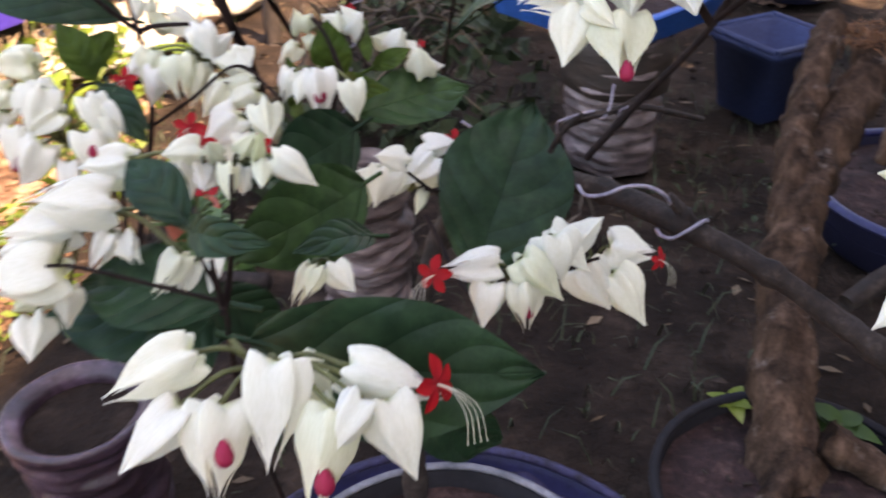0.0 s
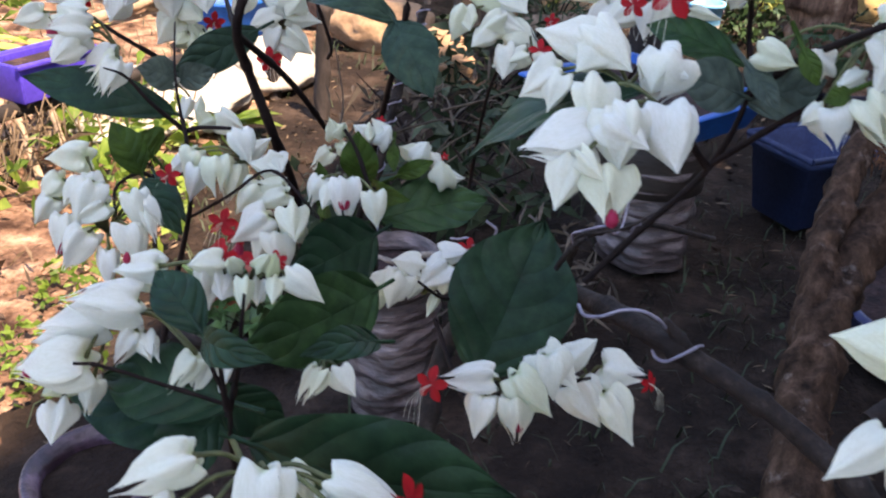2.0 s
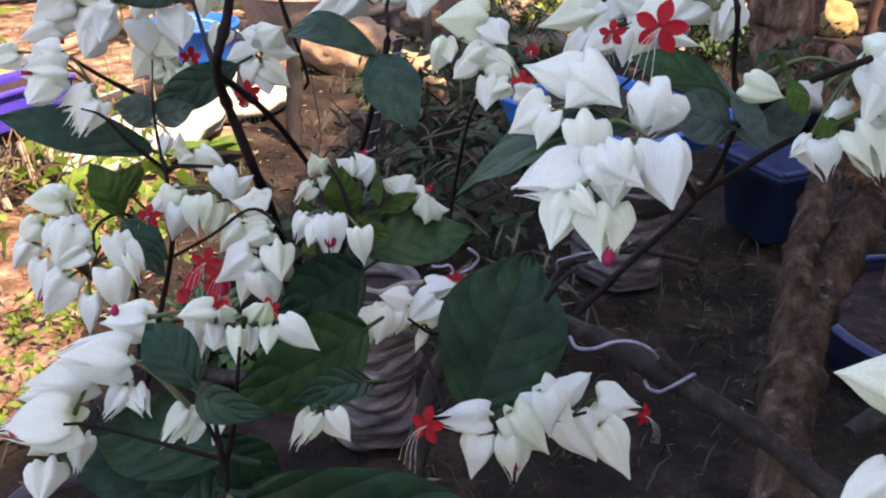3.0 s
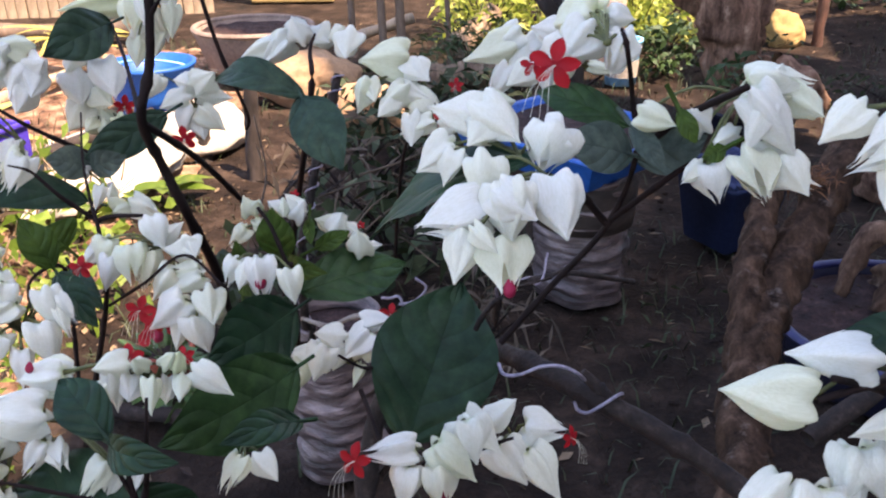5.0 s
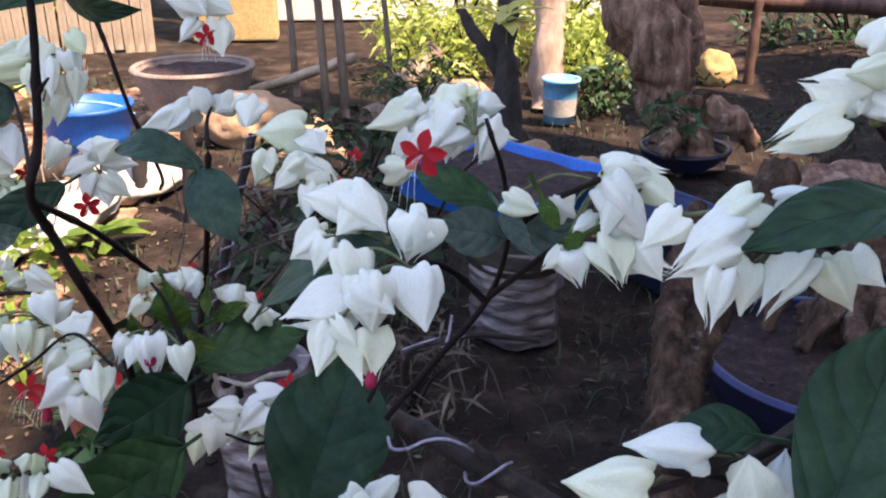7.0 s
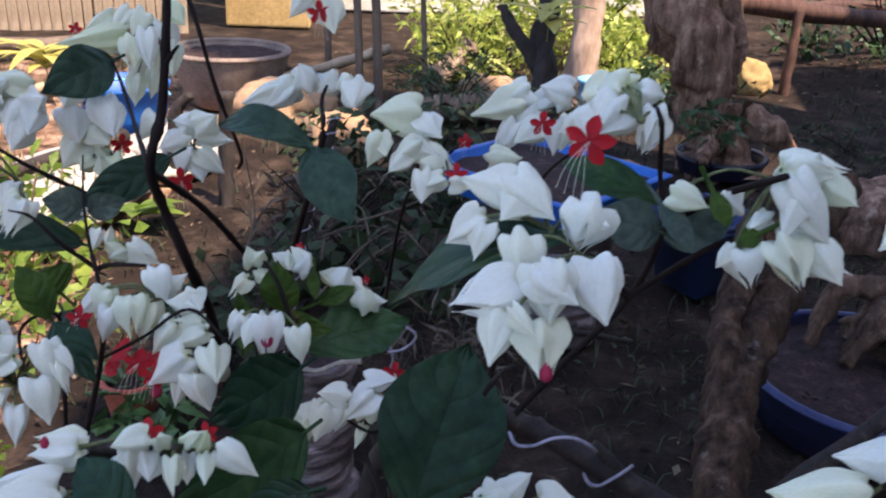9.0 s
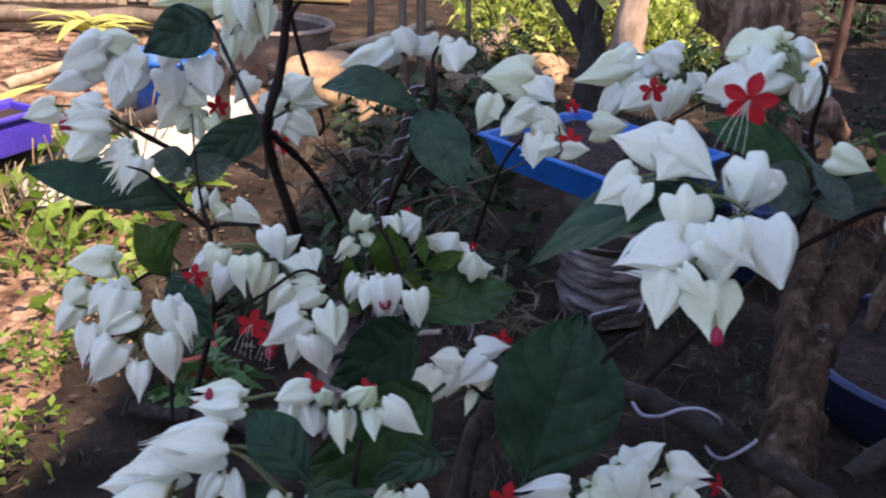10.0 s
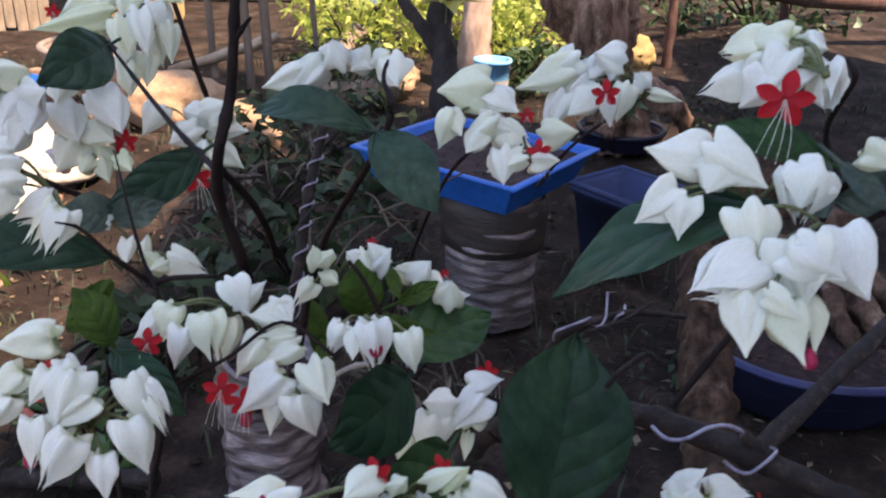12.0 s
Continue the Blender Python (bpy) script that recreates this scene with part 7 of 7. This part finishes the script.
leaf(vine_left, (-0.1265, 0.5480, 0.5425), (-0.1800, 0.5300, 0.5160), (0.1854, -0.9790, 0.0848), 0.0255, 0.1, 0.1, GREYGREEN)
leaf(vine_left, (-0.1784, 0.5352, 0.5085), (-0.2007, 0.5189, 0.5205), (0.6659, -0.6674, 0.3333), 0.0221, 0.1, 0.1, GREY)
leaf(vine_left, (-0.1803, 0.5352, 0.5084), (-0.1474, 0.5193, 0.5224), (-0.4150, -0.9078, -0.0603), 0.0184, 0.1, 0.1, GREY)
leaf(vine_left, (-0.1642, 0.4262, 0.4864), (-0.1791, 0.4287, 0.5159), (0.5908, -0.7226, 0.3589), 0.0192, 0.1, 0.16, YOUNG)
leaf(vine_left, (-0.1623, 0.4249, 0.4837), (-0.1307, 0.3946, 0.4654), (-0.1483, -0.6192, 0.7711), 0.0177, 0.1, 0.16, LEAF)
leaf(vine_middle, (0.2503, 0.2121, 0.6415), (0.1951, 0.2104, 0.6299), (-0.1683, -0.4686, 0.8672), 0.0225, 0.1, 0.14, LEAF)
leaf(vine_middle, (0.2245, 0.1911, 0.5386), (0.2664, 0.2339, 0.5931), (-0.1984, -0.6910, 0.6951), 0.0412, 0.06, 0.1, LEAF)
leaf(vine_middle, (0.2168, 0.2209, 0.5560), (0.1866, 0.2240, 0.5591), (0.0174, -0.6109, 0.7915), 0.0154, 0.15, 0.1, LEAF)
leaf(vine_left, (-0.1793, 0.4787, 0.4747), (-0.1909, 0.4765, 0.4897), (0.5331, -0.7912, 0.2996), 0.0327, 0.1, 0.1, YOUNG)
leaf(vine_left, (-0.1769, 0.4734, 0.4639), (-0.1460, 0.4395, 0.4517), (-0.3858, -0.6034, 0.6979), 0.0165, 0.1, 0.1, LEAF)
leaf(vine_left, (-0.1353, 0.6148, 0.6558), (-0.2128, 0.5913, 0.6432), (0.1458, -0.7970, 0.5861), 0.0179, 0.15, 0.1, LEAF)
leaf(vine_left, (-0.1314, 0.6154, 0.6578), (-0.0717, 0.5886, 0.6513), (-0.4179, -0.8595, -0.2943), 0.0179, 0.15, 0.1, LEAF)
stem(vine_left, [(-0.0546, 0.7213, 0.4144), (-0.0420, 0.7440, 0.4159), (-0.0259, 0.7595, 0.4255)], 0.0012, 0.0007, BARK, "dry_tendril")
stem(vine_left, [(-0.0594, 0.8424, 0.3405), (-0.0575, 0.8725, 0.3579), (-0.0506, 0.8864, 0.3643)], 0.0012, 0.0007, SHADESTRAW, "dry_tendril")
stem(vine_left, [(-0.1306, 0.8131, 0.3663), (-0.1291, 0.8478, 0.3937), (-0.1437, 0.8823, 0.4448)], 0.0012, 0.0007, SHADESTRAW, "dry_tendril")
stem(vine_left, [(-0.0372, 0.8293, 0.3339), (-0.0171, 0.8587, 0.3497), (0.0095, 0.8758, 0.3626)], 0.0012, 0.0007, SHADESTRAW, "dry_tendril")
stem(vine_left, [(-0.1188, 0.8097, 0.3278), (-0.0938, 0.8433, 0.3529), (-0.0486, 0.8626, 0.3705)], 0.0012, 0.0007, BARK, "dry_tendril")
stem(vine_left, [(0.0057, 0.8507, 0.3887), (0.0272, 0.8642, 0.3701), (0.0640, 0.8576, 0.3318)], 0.0012, 0.0007, SHADESTRAW, "dry_tendril")
stem(vine_left, [(-0.1098, 0.7196, 0.3662), (-0.0849, 0.7380, 0.3581), (-0.0524, 0.7499, 0.3598)], 0.0012, 0.0007, SHADESTRAW, "dry_tendril")
stem(vine_left, [(-0.0113, 0.6675, 0.4536), (0.0254, 0.6917, 0.4580), (0.0621, 0.7084, 0.4701)], 0.0012, 0.0007, SHADESTRAW, "dry_tendril")
stem(vine_left, [(-0.0255, 0.8371, 0.3289), (-0.0028, 0.8641, 0.3395), (0.0349, 0.8843, 0.3593)], 0.0012, 0.0007, SHADESTRAW, "dry_tendril")
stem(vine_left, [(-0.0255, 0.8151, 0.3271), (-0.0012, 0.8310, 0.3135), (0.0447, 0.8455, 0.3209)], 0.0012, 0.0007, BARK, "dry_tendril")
stem(vine_left, [(-0.0578, 0.7290, 0.4088), (-0.0126, 0.7543, 0.4157), (0.0300, 0.7614, 0.4068)], 0.0012, 0.0007, SHADESTRAW, "dry_tendril")
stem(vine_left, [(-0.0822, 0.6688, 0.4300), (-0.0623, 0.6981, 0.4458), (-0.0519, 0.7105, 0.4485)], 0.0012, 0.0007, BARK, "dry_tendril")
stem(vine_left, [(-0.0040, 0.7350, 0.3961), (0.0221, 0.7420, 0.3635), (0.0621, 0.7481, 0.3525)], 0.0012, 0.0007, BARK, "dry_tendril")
stem(vine_left, [(-0.0433, 0.6659, 0.3860), (-0.0177, 0.6957, 0.4027), (-0.0046, 0.7126, 0.4155)], 0.0012, 0.0007, SHADESTRAW, "dry_tendril")
stem(vine_left, [(0.0136, 0.7616, 0.3541), (0.0223, 0.7779, 0.3416), (0.0541, 0.7763, 0.3139)], 0.0012, 0.0007, SHADESTRAW, "dry_tendril")
stem(vine_left, [(-0.0013, 0.6812, 0.4357), (-0.0083, 0.7089, 0.4480), (-0.0174, 0.7212, 0.4509)], 0.0012, 0.0007, SHADESTRAW, "dry_tendril")
stem(vine_left, [(-0.0820, 0.7300, 0.2800), (-0.0530, 0.7150, 0.2800), (-0.0300, 0.7050, 0.2950), (-0.0080, 0.7000, 0.3010)], 0.0021, 0.0026, PALETWIG, "dry_twig")
coil([(-0.0010, 0.7200, 0.3080), (0.0080, 0.7100, 0.3130), (0.0165, 0.7050, 0.3170), (0.0215, 0.7050, 0.3020), (0.0190, 0.7100, 0.2880)], 0.0013)
coil([(0.0165, 0.7050, 0.3090), (0.0290, 0.7000, 0.3140), (0.0390, 0.7000, 0.3220), (0.0420, 0.7000, 0.3310), (0.0320, 0.7030, 0.3380)], 0.0013)
stem(vine_middle, [(0.0210, 0.5190, -0.1180), (0.0100, 0.4600, 0.0400), (0.0004, 0.4152, 0.1748), (0.0023, 0.4342, 0.2637), (0.0079, 0.4639, 0.3282), (0.0207, 0.4803, 0.3638), (0.0497, 0.4602, 0.4034), (0.0831, 0.4567, 0.4124), (0.1053, 0.4191, 0.4262), (0.1280, 0.3876, 0.4319), (0.1507, 0.3702, 0.4274), (0.1789, 0.3549, 0.4179), (0.2087, 0.3372, 0.4031), (0.2425, 0.3155, 0.3798), (0.3353, 0.3443, 0.2505)], 0.0076, 0.0056, BARK, "branch")
stem(vine_middle, [(0.1481, 0.3737, 0.4302), (0.1400, 0.3746, 0.4395), (0.1334, 0.3765, 0.4459)], 0.0042, 0.0026, BARK, "branch_stub")
stem(vine_middle, [(0.0993, 0.5826, 0.3586), (0.1019, 0.5595, 0.3955), (0.1152, 0.5562, 0.4064), (0.1372, 0.5550, 0.4136), (0.1575, 0.5525, 0.4172), (0.2065, 0.5781, 0.3968)], 0.0032, 0.0022, BARK, "branch")
stem(vine_middle, [(0.1493, 0.5174, 0.4433), (0.1304, 0.5215, 0.4284), (0.1089, 0.5280, 0.4188)], 0.0012, 0.0006, BARK, "branch")
stem(vine_middle, [(0.0772, 0.4114, 0.4527), (0.0810, 0.4059, 0.4647), (0.0864, 0.3999, 0.4756), (0.0900, 0.3968, 0.4807)], 0.0016, 0.0013, BARK, "branch_stub")
stem(vine_left, [(-0.0417, 0.8096, 0.5051), (-0.0493, 0.7918, 0.4742), (-0.0600, 0.7728, 0.4392), (-0.0683, 0.7516, 0.4003), (-0.0781, 0.7339, 0.3438), (-0.0831, 0.7544, 0.2625), (-0.1080, 0.9300, 0.1550), (-0.1400, 1.0900, 0.0280)], 0.0042, 0.0048, BARK, "wired_stem")
stem(vine_middle, [(0.0877, 0.3607, 0.4740), (0.1112, 0.3676, 0.5008), (0.1397, 0.3722, 0.5344), (0.1491, 0.3662, 0.5719), (0.1476, 0.3781, 0.5976), (0.1384, 0.3548, 0.6243), (0.1361, 0.3583, 0.6320)], 0.0018, 0.0010, TWIG, "stem")
stem(vine_middle, [(0.1397, 0.3722, 0.5344), (0.1211, 0.3607, 0.5575), (0.1050, 0.3399, 0.5722)], 0.002, 0.0014, TWIG, "stem")
stem(vine_middle, [(0.1491, 0.3666, 0.5726), (0.1639, 0.3549, 0.5924), (0.1773, 0.3128, 0.6178)], 0.002, 0.0014, TWIG, "stem")
stem(vine_middle, [(0.1392, 0.3725, 0.5352), (0.1660, 0.3547, 0.5679), (0.1751, 0.3473, 0.5758), (0.1863, 0.3287, 0.5830)], 0.0016, 0.0009, TWIG, "stem")
stem(vine_middle, [(0.3112, 0.2324, 0.5703), (0.2374, 0.2255, 0.6202), (0.2174, 0.2224, 0.6230), (0.2023, 0.2209, 0.6250)], 0.0013, 0.0008, TWIG, "stem")
stem(vine_middle, [(0.3161, 0.2438, 0.4962), (0.2527, 0.2365, 0.5465), (0.2158, 0.2223, 0.5463), (0.1777, 0.2119, 0.5425)], 0.0022, 0.0012, TWIG, "stem")
stem(vine_middle, [(0.2513, 0.2468, 0.5052), (0.2083, 0.2259, 0.5355), (0.1802, 0.2100, 0.5519)], 0.002, 0.0012, TWIG, "stem")
stem(vine_middle, [(0.3112, 0.2324, 0.5703), (0.2654, 0.2426, 0.6383), (0.2409, 0.2323, 0.6618)], 0.002, 0.0012, TWIG, "stem")
stem(vine_middle, [(0.0112, 0.3967, 0.4213), (0.0337, 0.3294, 0.4184), (0.0516, 0.3196, 0.4329), (0.0684, 0.3212, 0.4363), (0.0924, 0.3242, 0.4426)], 0.0014, 0.0008, TWIG, "stem")
stem(vine_middle, [(0.0197, 0.4022, 0.4331), (0.0135, 0.3853, 0.4442), (0.0038, 0.3692, 0.4620)], 0.0011, 0.0007, TWIG, "stem")
stem(vine_middle, [(0.1351, 0.7366, 0.4457), (0.1538, 0.7000, 0.4970), (0.1930, 0.6676, 0.5418)], 0.0016, 0.001, TWIG, "stem")
stem(vine_middle, [(0.0098, 0.7586, 0.3138), (0.0206, 0.6741, 0.4288), (0.0337, 0.6160, 0.5041), (0.0623, 0.5930, 0.5404)], 0.0018, 0.001, TWIG, "stem")
stem(vine_left, [(-0.1730, 0.4096, 0.3311), (-0.1522, 0.4260, 0.4142), (-0.1418, 0.4376, 0.4632), (-0.1461, 0.4534, 0.4975), (-0.1528, 0.4652, 0.5113), (-0.1595, 0.4801, 0.5317), (-0.1689, 0.5120, 0.5531)], 0.002, 0.0005, TWIG, "stem")
stem(vine_left, [(-0.1506, 0.4608, 0.5018), (-0.1651, 0.4528, 0.5203), (-0.1767, 0.4492, 0.5363), (-0.1848, 0.4412, 0.5430)], 0.0016, 0.0005, TWIG, "stem")
stem(vine_left, [(-0.1497, 0.4601, 0.5002), (-0.1390, 0.4569, 0.5051), (-0.1166, 0.4480, 0.5094)], 0.0018, 0.001, TWIG, "stem")
stem(vine_left, [(-0.1350, 1.1000, 0.0280), (-0.1220, 0.8600, 0.1700), (-0.1080, 0.6000, 0.3300), (-0.1010, 0.5300, 0.4300), (-0.1060, 0.4930, 0.4950), (-0.1150, 0.4850, 0.5320), (-0.1133, 0.4622, 0.5636), (-0.1060, 0.4680, 0.5930), (-0.1024, 0.4695, 0.6214), (-0.1000, 0.4760, 0.6600), (-0.1010, 0.4800, 0.7050)], 0.0040, 0.0021, TWIG, "stem")
stem(vine_left, [(-0.1026, 0.4690, 0.6190), (-0.0975, 0.4680, 0.6260), (-0.0940, 0.4690, 0.6300)], 0.0018, 0.0006, TWIG, "stem")
stem(vine_left, [(-0.1133, 0.4640, 0.5600), (-0.1010, 0.5100, 0.5250), (-0.0930, 0.5500, 0.4900), (-0.0900, 0.6000, 0.4500)], 0.0022, 0.002, TWIG, "stem")
stem(vine_left, [(-0.1133, 0.4640, 0.5570), (-0.1400, 0.5300, 0.5620), (-0.1650, 0.5900, 0.5720), (-0.1883, 0.6391, 0.5860)], 0.0018, 0.001, TWIG, "stem")
stem(vine_left, [(-0.1730, 0.8000, 0.6190), (-0.1620, 0.7900, 0.5900), (-0.1470, 0.7836, 0.5335), (-0.1290, 0.7900, 0.4720), (-0.1330, 0.7950, 0.4550)], 0.0022, 0.0016, TWIG, "stem")
stem(vine_left, [(-0.0792, 0.6355, 0.3428), (-0.0586, 0.6264, 0.4422), (-0.0246, 0.5213, 0.5598), (-0.0250, 0.5335, 0.5864), (-0.0218, 0.5381, 0.5963)], 0.003, 0.0008, TWIG, "stem")
stem(vine_left, [(-0.0355, 0.4473, 0.3880), (-0.0318, 0.4454, 0.4317), (-0.0323, 0.4470, 0.4590), (-0.0318, 0.4453, 0.4793)], 0.0022, 0.0014, TWIG, "stem")
stem(vine_left, [(-0.0320, 0.4425, 0.4731), (-0.0433, 0.4540, 0.4982), (-0.0516, 0.4591, 0.5093)], 0.0014, 0.001, TWIG, "stem")
stem(vine_left, [(-0.1403, 0.4347, 0.4569), (-0.1124, 0.4225, 0.4780), (-0.0860, 0.4202, 0.4967), (-0.0613, 0.4037, 0.4847)], 0.001, 0.0008, TWIG, "stem")
stem(vine_left, [(-0.1755, 0.4450, 0.3759), (-0.1767, 0.4613, 0.4368), (-0.1777, 0.4644, 0.4684), (-0.1955, 0.4539, 0.4617), (-0.1835, 0.4288, 0.4358)], 0.0014, 0.0009, TWIG, "stem")
stem(vine_left, [(-0.1798, 0.4737, 0.4633), (-0.1625, 0.4910, 0.4600), (-0.1389, 0.5001, 0.4660)], 0.0014, 0.0012, TWIG, "stem")
stem(vine_left, [(-0.1977, 0.6003, 0.4924), (-0.2379, 0.5902, 0.5184), (-0.2705, 0.5977, 0.5348)], 0.002, 0.0012, TWIG, "stem")
stem(vine_front, [(-0.0200, 0.4500, -0.1180), (-0.0450, 0.3850, 0.0800), (-0.0606, 0.3213, 0.2560), (-0.0531, 0.2448, 0.4178), (-0.0451, 0.2126, 0.4789), (-0.0447, 0.2125, 0.4979), (-0.0496, 0.2118, 0.5170)], 0.0016, 0.0007, TWIG, "stem")
stem(vine_front, [(-0.0454, 0.2124, 0.4940), (-0.0432, 0.2175, 0.5057), (-0.0396, 0.2131, 0.5208), (-0.0375, 0.2167, 0.5415)], 0.0013, 0.0006, TWIG, "stem")
stem(vine_front, [(-0.0452, 0.2119, 0.4970), (-0.0462, 0.2127, 0.5080), (-0.0465, 0.2129, 0.5142)], 0.0012, 0.0007, TWIG, "stem")
stem(vine_front, [(-0.0442, 0.2110, 0.4857), (-0.0329, 0.1893, 0.4961), (-0.0229, 0.1751, 0.5055)], 0.0011, 0.0008, STALK, "stem")
stem(vine_front, [(-0.0454, 0.2130, 0.4988), (-0.0670, 0.2098, 0.5079), (-0.0846, 0.2065, 0.5158), (-0.0910, 0.2019, 0.5193)], 0.0008, 0.0005, TWIG, "stem")
coil([(0.0883, 0.3784, 0.4503), (0.0905, 0.3659, 0.4518), (0.0983, 0.3616, 0.4544), (0.1088, 0.3633, 0.4579), (0.1194, 0.3643, 0.4577), (0.1289, 0.3661, 0.4520), (0.1352, 0.3746, 0.4419)])
coil([(0.1308, 0.3779, 0.4252), (0.1308, 0.3662, 0.4285), (0.1354, 0.3624, 0.4296), (0.1430, 0.3633, 0.4339), (0.1513, 0.3678, 0.4365), (0.1572, 0.3800, 0.4294)])
coil([(0.1002, 0.5598, 0.3927), (0.0982, 0.5541, 0.4042), (0.1039, 0.5525, 0.4082), (0.1164, 0.5521, 0.4129), (0.1261, 0.5603, 0.4106)])
coil([(0.1263, 0.5592, 0.4058), (0.1289, 0.5494, 0.4100), (0.1327, 0.5504, 0.4163), (0.1346, 0.5557, 0.4241), (0.1361, 0.5604, 0.4304)])
coil([(0.1404, 0.5566, 0.4062), (0.1408, 0.5498, 0.4161), (0.1459, 0.5510, 0.4187), (0.1503, 0.5603, 0.4190)])
spiral([(-0.0417, 0.8096, 0.5051), (-0.0493, 0.7918, 0.4742), (-0.0600, 0.7728, 0.4392), (-0.0683, 0.7516, 0.4003), (-0.0781, 0.7339, 0.3438), (-0.0831, 0.7544, 0.2625)], 0.0056, 11)
